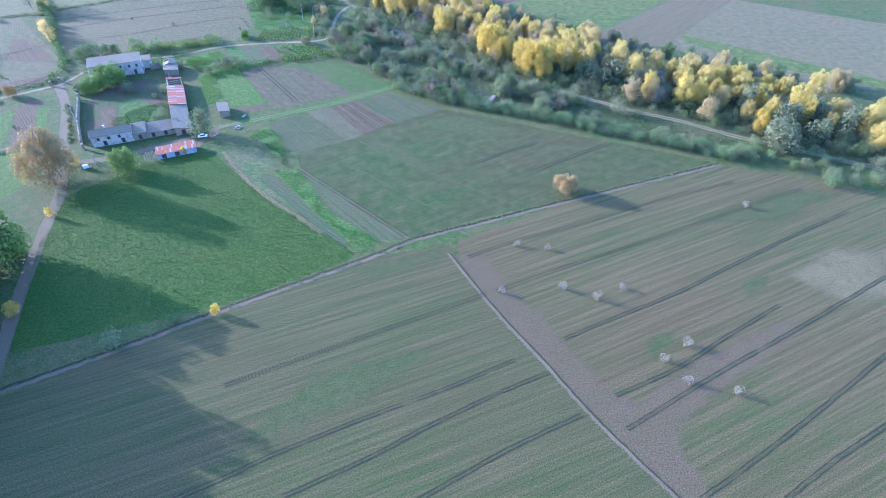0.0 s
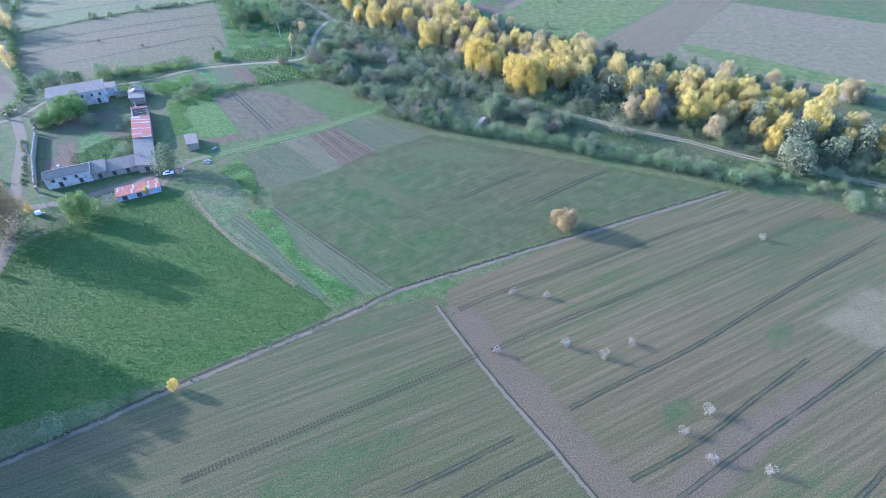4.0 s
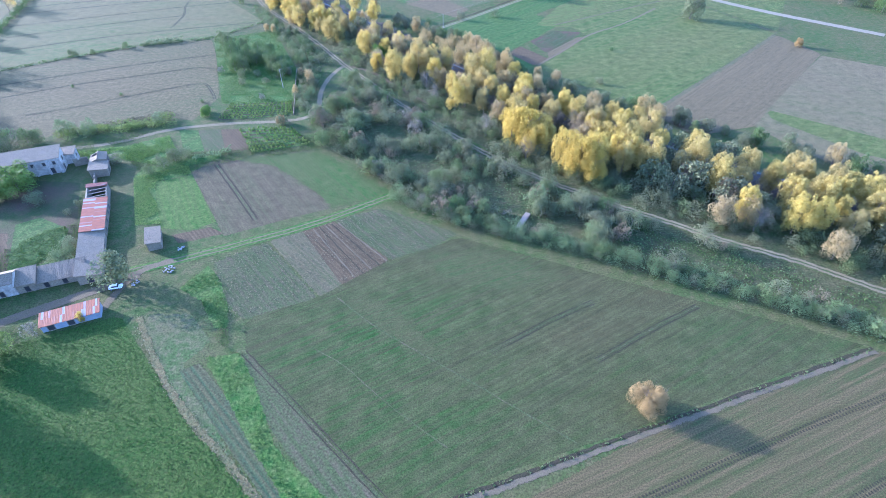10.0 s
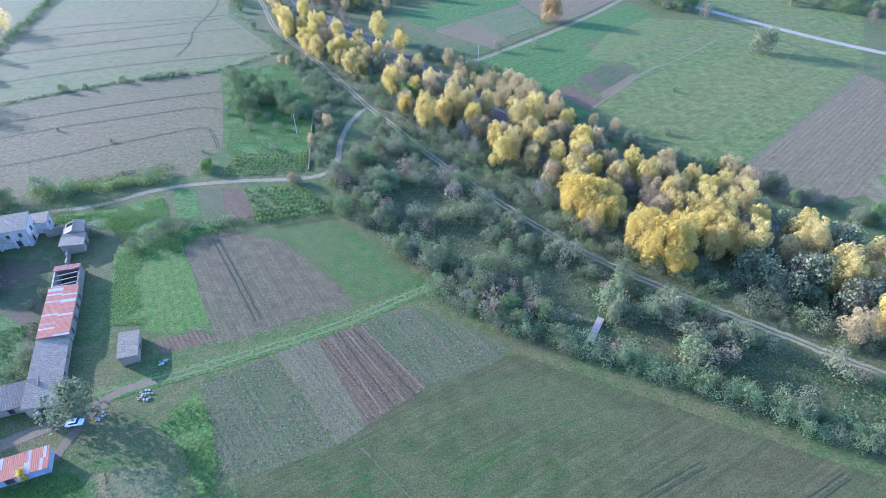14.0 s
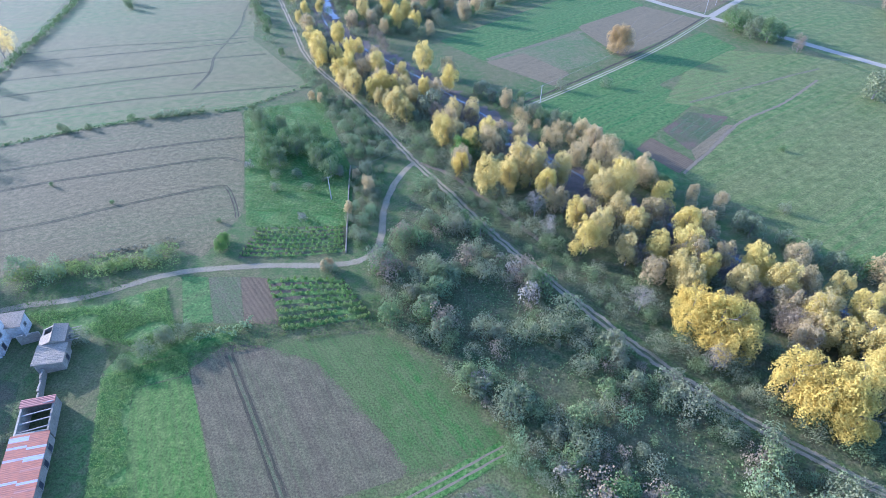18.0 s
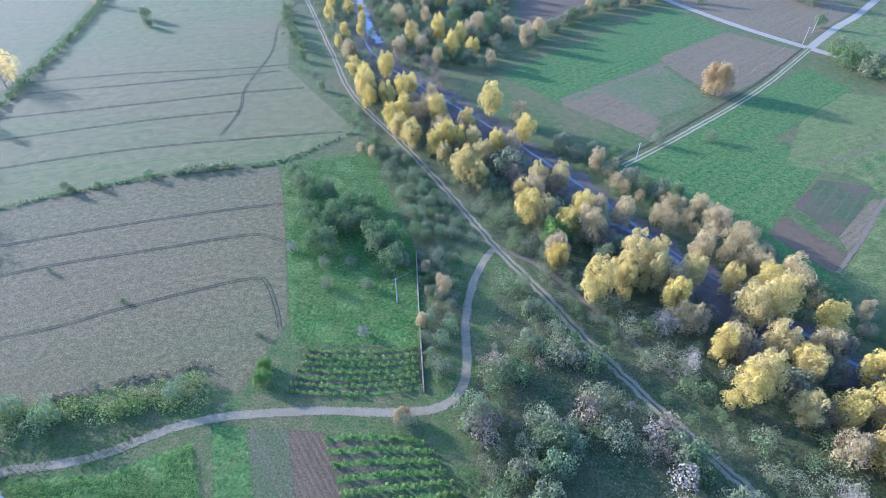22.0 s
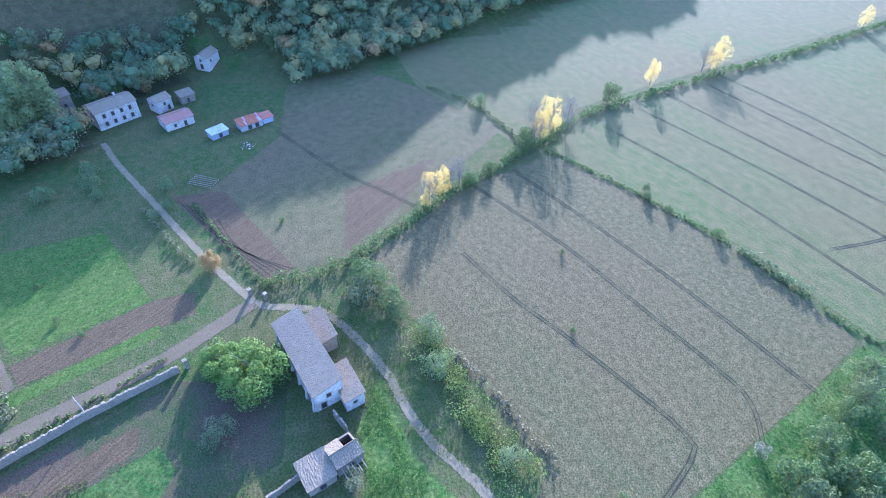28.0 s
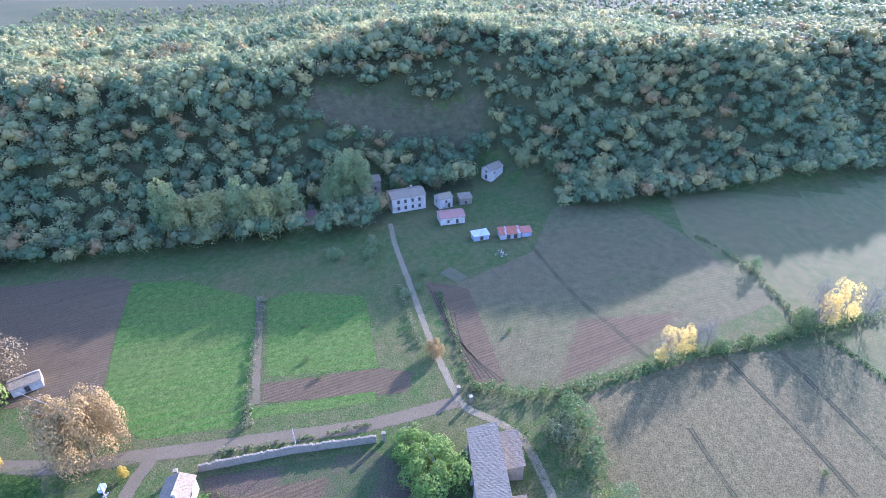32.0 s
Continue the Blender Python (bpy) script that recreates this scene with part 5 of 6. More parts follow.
# ---- the near fields ----
tree("rust_tree", 46.5, 167, 0.66, squash=1.05, name="tree", label="lone rust-brown half-bare tree at the field edge")
for x, y in ((25, 136), (35, 134), (18, 114), (37, 116), (47, 112), (56, 116), (69, 94), (61, 89), (65, 82), (77, 79), (111, 158)):
    tree("bare_bush", x, y, pr.uniform(0.6, 0.85), "sapling", "small bare pale sapling in the stubble", "sapling", "saplings in the field")
tree("gold", -67, 105, 0.3, "bush", "small bright yellow tree on the ditch edge")
tree("silver_bush", -92, 93, 1.25, "bush", "pale silvery bush on the ditch edge", "bush")
tree("green_bush", -79, 102, 0.7, "bush", "low green bush on the ditch edge", "bush")
tree("gold", -126, 104, 0.5, "tree", "yellow tree beside the dirt road")
tree("rust_tree", -149.5, 170, 1.45, squash=1.3, name="tree", label="large russet oak with a broad dense crown beside the road")
tree("brown_tree", -166, 123, 1.6, "tree", "large half-bare oak beside a ruined shed")
tree("lime_tree", -125, 178, 0.85, "tree", "rounded green tree beside the yard road")
tree("bare_bush", -119, 187, 1.3, "bush", "bare grey shrub beside the metal-roofed shed", "bush")
tree("gold", -140.5, 150, 0.3, "bush", "orange bush beside the dirt road", "bush")
tree("gold", -147, 182, 0.3, "bush", "small yellow tree at the road fork", "bush")
tree("gold", -107.5, 191.5, 0.3, "bush", "yellow tree growing against the shed", "bush")
tree("olive_tree", -106, 207, 1.45, "tree", "grey-green tree over a parked car")
# Unseen trees, added and sized to cast the long shadows on the fields.
for x, y, s in ((-141, 97, 2.1), (-137, 78, 2.2), (-147, 124, 2.1), (-150, 113, 1.9), (-143, 56, 2.2), (-140, 36, 2.2), (-152, 84, 2.1), (-150, 66, 2.1), (-147, 47, 2.2), (-142, 20, 2.2)):
    tree("road_tree", x, y, s, "tree", "tall unseen tree added beside the road to shade the fields", group="roadside trees")
hedge([(-125, 72), (-112, 80), (-92, 91), (-65, 107), (-27, 128), (-9, 139.5), (15, 149), (45, 161), (112, 186)], 0.9, 0.35, GREEN, "low rank grass along the ditch", "ditch_grass", 9, 0.2, 75, 0.35, "grass")
tufts("weeds", [(-68, 180), (-58.9, 182), (-52.9, 173.3), (-42.2, 154.4), (-22, 138), (-28, 132), (-47.7, 154.2), (-60.1, 170.1)], 2600, 0.17, CROPLEAF, "lush green weeds in a strip", "weeds", 9, 0.35)
tufts("weeds", [(-85, 205), (-79.7, 215.5), (-70.2, 205.5), (-67.4, 197.3), (-62, 182), (-66, 184), (-76.4, 200.1)], 1400, 0.18, CROPLEAF, "lush green weeds beside the track", "weeds", 19, 0.4)
tufts("dry_grass", [(-93, 195), (-89, 191), (-76, 174), (-63, 161.5), (-33, 135), (-34, 133), (-64, 158.8), (-77.5, 171.5), (-91, 188)], 2600, 0.17, DRYGRASS_LEAF, "tall dry straw-coloured grass", "grass", 10, 0.5, False)
tufts("crop_leaves", [(-120, 90), (-137, 136), (-141, 163), (-120, 184), (-98, 194), (-67, 162), (-35, 136.5), (-28, 130), (-65, 109)], 30000, 0.15, CROPLEAF, "dense low leaves of the dark green crop", "crop", 12, 0.05, False)
tufts("fallow_weeds", [(-80, 218), (-32, 245), (-2, 232), (-43, 204), (-66, 193)], 4200, 0.14, DRYGRASS_LEAF, "dead weeds on fallow plots", "weeds", 13, 0.08)
tufts("bright_weeds", [(-126.9, 265.1), (-108.7, 273.9), (-105.1, 267.9), (-116.8, 261.8), (-110.8, 248.6), (-103.3, 236.1), (-112.5, 235.3), (-119.3, 249.2)], 6000, 0.12, LIME, "rank yellow-green weeds beside the cowshed", "weeds", 18, 0.35)
tufts("bank_weeds", [(-160, 283), (-140.4, 288), (-126, 297), (-115.8, 282.1), (-121.1, 273.7), (-138.3, 278), (-150, 278)], 8000, 0.13, LIME, "tall yellow-green weeds on the bank", "weeds", 20, 0.5)
tufts("field_margin", [(-120, 262), (-97, 275), (-60, 287), (-60, 300), (-100, 284), (-125, 285), (-142, 285)], 6720, 0.16, CROPLEAF, "rank green growth behind the farm", "grass", 14, 0.4)
tufts("bank_grass", [(-185, 262), (-150, 281), (-135, 300), (-146, 302), (-178, 288), (-192, 278)], 4800, 0.16, CROPLEAF, "rank green grass beside the lane", "grass", 15, 0.4)
tufts("yard_weeds", [(-150, 203), (-143, 207), (-126, 222), (-130, 238), (-142, 232), (-150, 222)], 4160, 0.16, CROPLEAF, "green vegetable and weed patch in the yard", "weeds", 16, 0.3)
tufts("garden", [(-152, 182), (-124, 190), (-112, 178), (-128, 150), (-140, 150)], 4000, 0.16, CROPLEAF, "green garden growth beside the yard road", "grass", 17, 0.3)

# ---- the farm's trees ----
tree("lime_tree", -167, 256, 1.15, squash=0.62, name="tree", label="broad bright green tree against the farmhouse")
tree("lime_tree", -173, 248, 0.95, squash=0.6, name="tree", label="broad bright green tree against the farmhouse")
tree("olive_tree", -177, 245, 0.7, "tree", "grey-green tree beside the farm gate")
tree("rust_tree", -209, 242, 0.45, "tree", "brown bush beside the drive")
for x, y, s in ((-155, 248, 1.2), (-153, 246, 0.9), (-139, 241, 0.6), (-137, 246, 0.7),  (-138, 275, 1.0)):
    tree("olive_bush", x, y, s, "bush", "grey-green bush in the farmyard", "bush", "farmyard bushes")
for x, y, s in ((-264, 198, 1.2), (-256, 200, 1.2), (-249, 204, 0.9), (-250, 187, 1.2), (-250, 225, 1.1), (-235, 223, 0.8), (-240, 226, 0.7), (-252, 188, 1.0)):
    tree("silver_bush", x, y, s, "bush", "pale olive bush beside the drive", "bush", "drive bushes")
hedge([(-212, 236), (-225, 228), (-240, 219)], 1.6, 1.5, OLIVE, "grey-green hedge along the drive", "hedge", 30, 0.3, 81, 0.05)
hedge([(-160, 200.5), (-168, 216), (-178, 233)], 1.4, 0.8, GREEN, "low growth along the roadside wall", "hedge", 24, 0.28, 82, 0.1)
hedge([(-198, 257), (-218, 246), (-240, 234)], 1.6, 1.1, GREEN, "low hedge beside the drive", "hedge", 28, 0.28, 83, 0.05)
hedge([(-168, 202), (-190, 190), (-219, 175)], 2.0, 1.3, OLIVE, "overgrown strip between two green plots", "hedge", 28, 0.3, 84, 0.05)

for x, y, sc in ((-124, 213, 1.0), (-126, 216, 1.2), (-127.5, 220, 1.1), (-128.5, 224, 1.0), (-129, 215.5, 1.0)):
    tree("silver_bush", x, y, sc, "bush", "pale olive bush against the barn's yard side", "bush", "barn bushes")
hedge([(-147, 206.5), (-139, 210), (-131.5, 213.5)], 1.8, 1.0, LIME, "green weedy row along the farm building", "hedge", 34, 0.22, 86, 0.03)
hedge([(-146, 205), (-141, 163), (-120.5, 186)][:1] + [(-140, 207.8), (-133, 211)], 0.6, 0.5, CROPLEAF, "low weeds at the building's foot", "hedge", 14, 0.16, 87, 0.1)

# ---- woods on the hill ----
CLEARING = [(-318, 141), (-332, 164), (-361, 224), (-378, 218), (-360, 172), (-336, 140)]


def hill_field(name, pts, material, label):
    xs, ys = [p[0] for p in pts], [p[1] for p in pts]
    verts, faces, index = [], [], {}
    x0, y0, st = min(xs), min(ys), 5.0
    for i in range(int((max(xs) - x0) / st) + 1):
        for j in range(int((max(ys) - y0) / st) + 1):
            x, y = x0 + i * st, y0 + j * st
            if not in_poly(x + st / 2, y + st / 2, pts):
                continue
            quad = []
            for a, b in ((0, 0), (1, 0), (1, 1), (0, 1)):
                k = (i + a, j + b)
                if k not in index:
                    index[k] = len(verts)
                    px, py = x0 + k[0] * st, y0 + k[1] * st
                    verts.append((px, py, float(hill_z(px, py)) + 0.5))
                quad.append(index[k])
            faces.append(quad)
    return tagged(new(name, mesh_of(name, verts, faces, material, True)), label, "field", kind="structure")


hill_field("hill_field", CLEARING, BROWNGREEN, "brown clearing in the wood behind the houses")
HOMES = [(-302, 199), (-307, 216), (-313, 225), (-294, 223), (-306, 179), (-283, 239), (-288, 251), (-344, 231), (-275, 162)]
VILLAGE = [(-268, 196), (-300, 190), (-345, 240), (-350, 262), (-300, 275), (-262, 240)]
fv, ff, fi = [], [], {}
for i, ss in enumerate(np.arange(-340, 730, 7.0)):
    for j, dd in enumerate(np.arange(6, 560, 7.0)):
        mx, my = -208 - 0.484 * (ss + 3.5) - 0.875 * (dd + 3.5), 73 + 0.875 * (ss + 3.5) - 0.484 * (dd + 3.5)
        if in_poly(mx, my, CLEARING) or near_line(mx, my, HOMES, 12) or in_poly(mx, my, VILLAGE):
            continue
        quad = []
        for a, b in ((0, 0), (0, 1), (1, 1), (1, 0)):
            if (i + a, j + b) not in fi:
                fi[(i + a, j + b)] = len(fv)
                x, y = -208 - 0.484 * (ss + 7 * a) - 0.875 * (dd + 7 * b), 73 + 0.875 * (ss + 7 * a) - 0.484 * (dd + 7 * b)
                fv.append((x, y, float(hill_z(x, y)) + 0.35))
            quad.append(fi[(i + a, j + b)])
        ff.append(quad)
wood_floor = new("wood_floor", mesh_of("wood_floor", fv, ff, WOODFLOOR, True))
for p in wood_floor.data.polygons:
    if p.normal.z < 0:
        p.flip()
tagged(wood_floor, "dark leaf-strewn floor of the hillside wood", "ground", kind="structure")
wr = np.random.default_rng(77)
WOODS = (("oak", WOODLEAF, "dense grey-green oak wood on the hillside"), ("dark", WOODDARK, "dark green trees in the hillside wood"), ("olive", OLIVE, "grey-olive trees in the hillside wood"), ("yellow", WOODYELLOW, "yellowing trees in the hillside wood"), ("silver", SILVER, "pale silvery trees and olives on the hill"), ("rust", RUST, "russet trees scattered in the wood"))
woods = {k: [[], [], 0] for k, _, _ in WOODS}
# Extent and leaf counts follow how much of the wood the camera sees.
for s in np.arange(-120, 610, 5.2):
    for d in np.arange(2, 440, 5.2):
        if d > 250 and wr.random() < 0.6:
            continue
        ss, dd = s + wr.uniform(-2.7, 2.7), d + wr.uniform(-2.7, 2.7)
        x, y = -208 - 0.484 * ss - 0.875 * dd, 73 + 0.875 * ss - 0.484 * dd
        if in_poly(x, y, CLEARING) or near_line(x, y, HOMES, 11) or in_poly(x, y, VILLAGE):
            continue
        z = float(hill_z(x, y))
        grove = d > 250
        h = wr.uniform(4, 6.5) if grove else wr.uniform(7.5, 13.5) + 2.5 * math.sin(x * 0.045) * math.sin(y * 0.05)
        r = h * wr.uniform(0.4, 0.56)
        patch = math.sin(x * 0.03 + 1) * math.sin(y * 0.035)
        odds = [0.1, 0.1, 0.2, 0.02, 0.57, 0.01] if grove else [0.36, 0.26 + 0.1 * patch, 0.18, 0.13 - 0.08 * patch, 0.04, 0.045 - 0.06 * patch]
        odds = np.maximum(odds, 0.005)
        kind = WOODS[wr.choice(6, p=odds / odds.sum())][0]
        lob = [(x, y, z + h * 0.6, r * 0.78, h * 0.34)]
        for _ in range(5):
            a, o = wr.random() * 6.28, r * wr.uniform(0.35, 0.6)
            lob.append((x + math.cos(a) * o, y + math.sin(a) * o, z + h * wr.uniform(0.42, 0.8), r * wr.uniform(0.35, 0.5), r * wr.uniform(0.35, 0.5)))
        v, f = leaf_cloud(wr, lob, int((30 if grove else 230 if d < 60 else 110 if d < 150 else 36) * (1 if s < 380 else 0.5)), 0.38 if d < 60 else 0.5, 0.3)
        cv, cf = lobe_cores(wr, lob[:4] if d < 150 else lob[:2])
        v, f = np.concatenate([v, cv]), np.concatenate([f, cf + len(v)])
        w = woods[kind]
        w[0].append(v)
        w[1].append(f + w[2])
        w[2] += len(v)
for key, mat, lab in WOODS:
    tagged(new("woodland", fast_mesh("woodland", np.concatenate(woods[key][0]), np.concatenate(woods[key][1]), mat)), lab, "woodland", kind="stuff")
for x, y, k, s in ((-294, 178, "poplar_green", 1.7), (-286, 171, "poplar_green", 1.4), (-290, 174, "poplar_green", 1.5), (-297, 172, "poplar_green", 1.4), (-281, 176, "bare_tree", 0.9), (-262, 148, "green_tree", 1.3), (-257, 138, "oak", 0.8), (-255, 126, "oak", 0.75), (-251, 130, "green_tree", 1.2), (-270, 160, "bare_tree", 0.8), (-276, 164, "bare_tree", 0.8), (-280, 170, "bare_tree", 0.75), (-325, 205, "bare_tree", 0.95), (-322, 208, "amber", 0.7), (-352, 246, "oak", 0.7), (-349, 262, "green_tree", 1.0), (-344, 318, "olive_tree", 0.8), (-310, 190, "green_tree", 0.9), (-318, 198, "green_tree", 0.9), (-245, 112, "green_tree", 1.2), (-238, 100, "olive_tree", 1.2)):
    tree(k, x, y, s, "tree", "tall tree at the edge of the hillside wood", group="wood edge trees")

# Tall trees added to stretch the wood's shadow over the plots below.
for x, y, k, sc in ((-268, 158, "poplar_green", 1.5), (-262, 150, "oak", 1.7), (-258, 142, "poplar_green", 1.5), (-253, 133, "oak", 1.7), (-249, 125, "oak", 1.6), (-246, 116, "poplar_green", 1.4)):
    tree(k, x, y, sc, "tree", "tall dense tree at the foot of the wood", group="wood edge trees")

# ---- trees beyond the river ----
for x, y, k, s in ((22, 452, "olive_bush", 1.1), (145, 448, "olive_tree", 1.9), (0, 446, "olive_bush", 1.2), (201, 258, "rust_tree", 0.6), (191, 402, "rust_tree", 0.4), (108, 548, "green_tree", 1.0), (117, 540, "green_tree", 1.1), (124, 533, "green_tree", 1.0), (131, 526, "green_tree", 0.9), (138, 512, "bare_tree", 0.6), (112, 560, "green_tree", 0.8), (120, 600, "green_tree", 0.8), (60, 640, "green_tree", 0.9), (130, 660, "green_tree", 1.1), (150, 670, "green_tree", 1.1), (110, 680, "green_tree", 1.0), (-20, 432, "green_bush", 1.2), (85, 395, "green_bush", 0.6), (70, 352, "olive_bush", 0.9), (22, 382, "olive_bush", 1.0)):
    tree(k, x, y, s, "tree", "dark rounded tree among the fields beyond the river", group="far field trees")
for p in scatter([(196, 540), (236, 488), (300, 430), (340, 470), (280, 540), (220, 600)], 60, 6, 91):
    tree(pr.choice(["olive_tree", "green_tree", "brown_tree"]), p[0], p[1], pr.uniform(0.8, 1.2), "tree", "dark olive tree of the wood beyond the country road", group="roadside wood")
for p in smooth_line([(-56, 546), (-36, 580), (-10, 612), (33, 644)], 5):
    tree(pr.choice(["olive_tree", "amber", "olive_tree", "green_tree"]), p[0] + pr.uniform(-3, 3), p[1] + pr.uniform(-3, 3), pr.uniform(0.65, 1.0), "tree", "olive-green tree in the hedge beyond the river", group="far hedge trees")

# ---- wheel tracks in the fields ----
def ruts(pts, label="pair of dark wheel ruts across the field", gap=1.0, width=0.3, z=0.1):
    for o, earth in ((-gap / 2, RUT), (gap / 2, RUT), (0, FALLOW)):
        strip("wheel_rut", pts, width, earth, label, z=z, off=o, ragged=0.12)


for line in ([(-201, 315), (-182, 323.5), (-166, 333), (-148, 343), (-133, 350), (-128, 348.5), (-121, 338), (-118, 332)], [(-240, 324), (-227, 331), (-198, 347), (-171, 358), (-149, 367), (-138, 370), (-127, 366)], [(-240, 344), (-217, 355), (-189, 368), (-162, 379), (-136, 388)],
             [(-262, 391), (-257, 394), (-212, 415), (-159, 432), (-130, 440)], [(-274, 413), (-221, 438), (-181, 453)], [(-285, 432), (-229, 454), (-190, 470), (-160, 480)], [(-290, 457), (-281, 460), (-214, 484), (-178, 498)], [(-299, 468), (-253, 485), (-212, 495), (-177, 506)], [(-180, 430), (-181, 453), (-188, 477), (-192, 522), (-203, 563), (-207, 609)],
             [(-282, 261), (-252, 281), (-238, 294), (-226, 305)]):
    ruts(line)
def treads(pts, label="row of pressed tractor tyre marks in the stubble", gap=1.0):
    """Two lines of short bars that a tyre's lugs left, one mesh."""
    V, F, n = [], [], 0
    line = smooth_line(pts, 0.85)
    for o in (-gap / 2, gap / 2):
        lane = offset_line(line, o)
        for (ax, ay), (bx, by) in zip(lane, lane[1:]):
            m = math.hypot(bx - ax, by - ay) or 1
            dx, dy = (bx - ax) / m, (by - ay) / m
            w, h = 0.2, 0.3
            V += [(ax + dx * i * w - dy * j * h, ay + dy * i * w + dx * j * h, 0.056) for i, j in ((-1, -1), (1, -1), (1, 1), (-1, 1))]
            F.append((n, n + 1, n + 2, n + 3))
            n += 4
    tagged(new("tyre_marks", mesh_of("tyre_marks", V, F, RUT)), label, "track", kind="structure")


for line in ([(-57, 80.4), (-35, 90.9), (-10.5, 102.2), (13.3, 113.6)], [(8.6, 130.1), (22.3, 137), (42.9, 145.5), (65.1, 154.8), (89, 164.6), (113.4, 173.5)], [(16.9, 114.8), (35.7, 123.7), (49.9, 130), (82.2, 144), (106.4, 155.3), (138.1, 169.5)]):
    treads(line)
for line in ([(-62, 49.5), (-49.5, 55.9), (-40.6, 61), (-20.1, 70.7), (2.6, 80.5), (20, 89)], [(-35.6, 51.5), (-18.8, 59.9), (-4.5, 68.2), (12.8, 77.5), (29, 85)], [(-24, 40), (-4, 51.6), (16, 63), (35.2, 72.2)], [(34.9, 96.3), (49.5, 103.5), (72.8, 114.5), (95.8, 127.5), (120.4, 141), (147.9, 155.3)], [(45.1, 77.9), (63.8, 86.5), (82.5, 98), (102.2, 109.6)], [(45.7, 68.4), (61, 77.2), (78, 86.9), (100.5, 98.9), (124.1, 112), (141.8, 121.9)], [(58.1, 51.5), (72.8, 59.9), (93.4, 72.3), (123.7, 91.5)], [(77.1, 51.6), (93.5, 61), (109.8, 69.5), (140, 86)]):
    ruts(line, "pair of wheel ruts across the sprouting stubble", 1.0, 0.26)
strip("wheel_rut", [(-36, 202.3), (-22.9, 191), (-6.9, 180.2), (28, 157)], 0.42, FALLOW, "bare brown line across the green crop", z=0.108, ragged=0.15)
strip("wheel_rut", [(-38.9, 183), (-29.8, 177.5), (-17.3, 166.5), (-2, 155)], 0.3, FALLOW, "second bare line across the green crop", z=0.108, ragged=0.15)
ruts([(-58, 181.5), (-42.6, 167.7), (-29.6, 155.6), (-13, 140.5)], "worn double track along the fallow strip", 1.5, 0.35)
for k in range(6):
    strip("furrow", [(-243 + 2.4 * k, 229 + 2.6 * k), (-226 + 2.2 * k, 240 + 2.0 * k), (-202.5 - 0.3 * k, 256.5 + 1.6 * k)], 0.35, RUT, "dark furrow line in the tilled strip", z=0.104, ragged=0.1)
for k in range(5):
    strip("furrow", [(-50 + 2.0 * k, 234.5 + 0.9 * k), (-32 + 2.3 * k, 211 + 1.9 * k)], 0.4, RUT if k % 2 else DIRT, "furrow line in the tilled plot", z=0.104, ragged=0.12)
ruts([(9, 183), (26.6, 194.5), (40, 202)], "faint wheel ruts in the green crop", 1.5, 0.25)
ruts([(37, 180.7), (53.8, 191.4), (70, 201)], "faint wheel ruts in the green crop", 1.5, 0.25)
ruts([(-97.4, 274.4), (-86.4, 259.8), (-71.3, 239.2)], "pair of wheel ruts across the brown field", 1.6, 0.6)


# ---- buildings ----
def box(bm, cx, cy, cz, sx, sy, sz, m=None):
    g = bmesh.ops.create_cube(bm, size=1.0, matrix=Matrix.Translation((cx, cy, cz)) @ Matrix.Diagonal((sx, sy, sz, 1)))
    return g["verts"]


def ribbed(bm, x0, x1, ya, za, yb, zb, step, rise, jitter=0.0, seed=1, thick=0.12):
    """A roof slope between two long edges, in raised and sunk courses that run down it."""
    rnd = random.Random(seed)
    n = max(2, int((x1 - x0) / step))
    top = []
    for i in range(2 * n + 1):
        x = x0 + (x1 - x0) * i / (2 * n)
        lift = rise * (i % 2)
        row = []
        for k in range(13):
            f = k / 12
            row.append(bm.verts.new((x, ya + (yb - ya) * f, za + (zb - za) * f + lift + rnd.uniform(-jitter, jitter))))
        top.append(row)
    for a, b in zip(top, top[1:]):
        for k in range(12):
            bm.faces.new((a[k], b[k], b[k + 1], a[k + 1]))
    low = [[bm.verts.new((v.co.x, v.co.y, v.co.z - thick)) for v in (r[0], r[12])] for r in (top[0], top[-1])]
    bm.faces.new((low[0][0], low[0][1], low[1][1], low[1][0]))
    for r, l in ((top[0], low[0]), (top[-1], low[1])):
        bm.faces.new((*r, l[1], l[0]))
    bm.faces.new((top[0][0], top[-1][0], low[1][0], low[0][0]))
    bm.faces.new((top[0][12], top[-1][12], low[1][1], low[0][1]))


def opening(parent, x, y, z, w, h, side, kind="window", shut=None):
    """A window or door set in a wall: a recessed dark pane in a stone frame. side: which long or short wall it faces."""
    m = {"s": pose(x, y, z), "n": pose(x, y, z, 0, 0, 180), "e": pose(x, y, z, 0, 0, 90), "w": pose(x, y, z, 0, 0, -90)}[side]
    bm = bmesh.new()
    for cx, cz, sx, sz in ((-w / 2 - 0.08, 0, 0.16, h + 0.3), (w / 2 + 0.08, 0, 0.16, h + 0.3), (0, h / 2 + 0.08, w, 0.16), (0, -h / 2 - 0.08, w, 0.16)):
        box(bm, cx, -0.03, cz, sx, 0.14, sz)
    fr = part(kind, bm, STONE, parent, "stone surround of a dark opening")
    fr.matrix_basis = m
    bm = bmesh.new()
    box(bm, 0, 0.0, 0, w, 0.06, h)
    part("pane" if kind == "window" else "door_leaf", bm, shut or DARKPANE, fr, "dark unlit opening")
    return fr


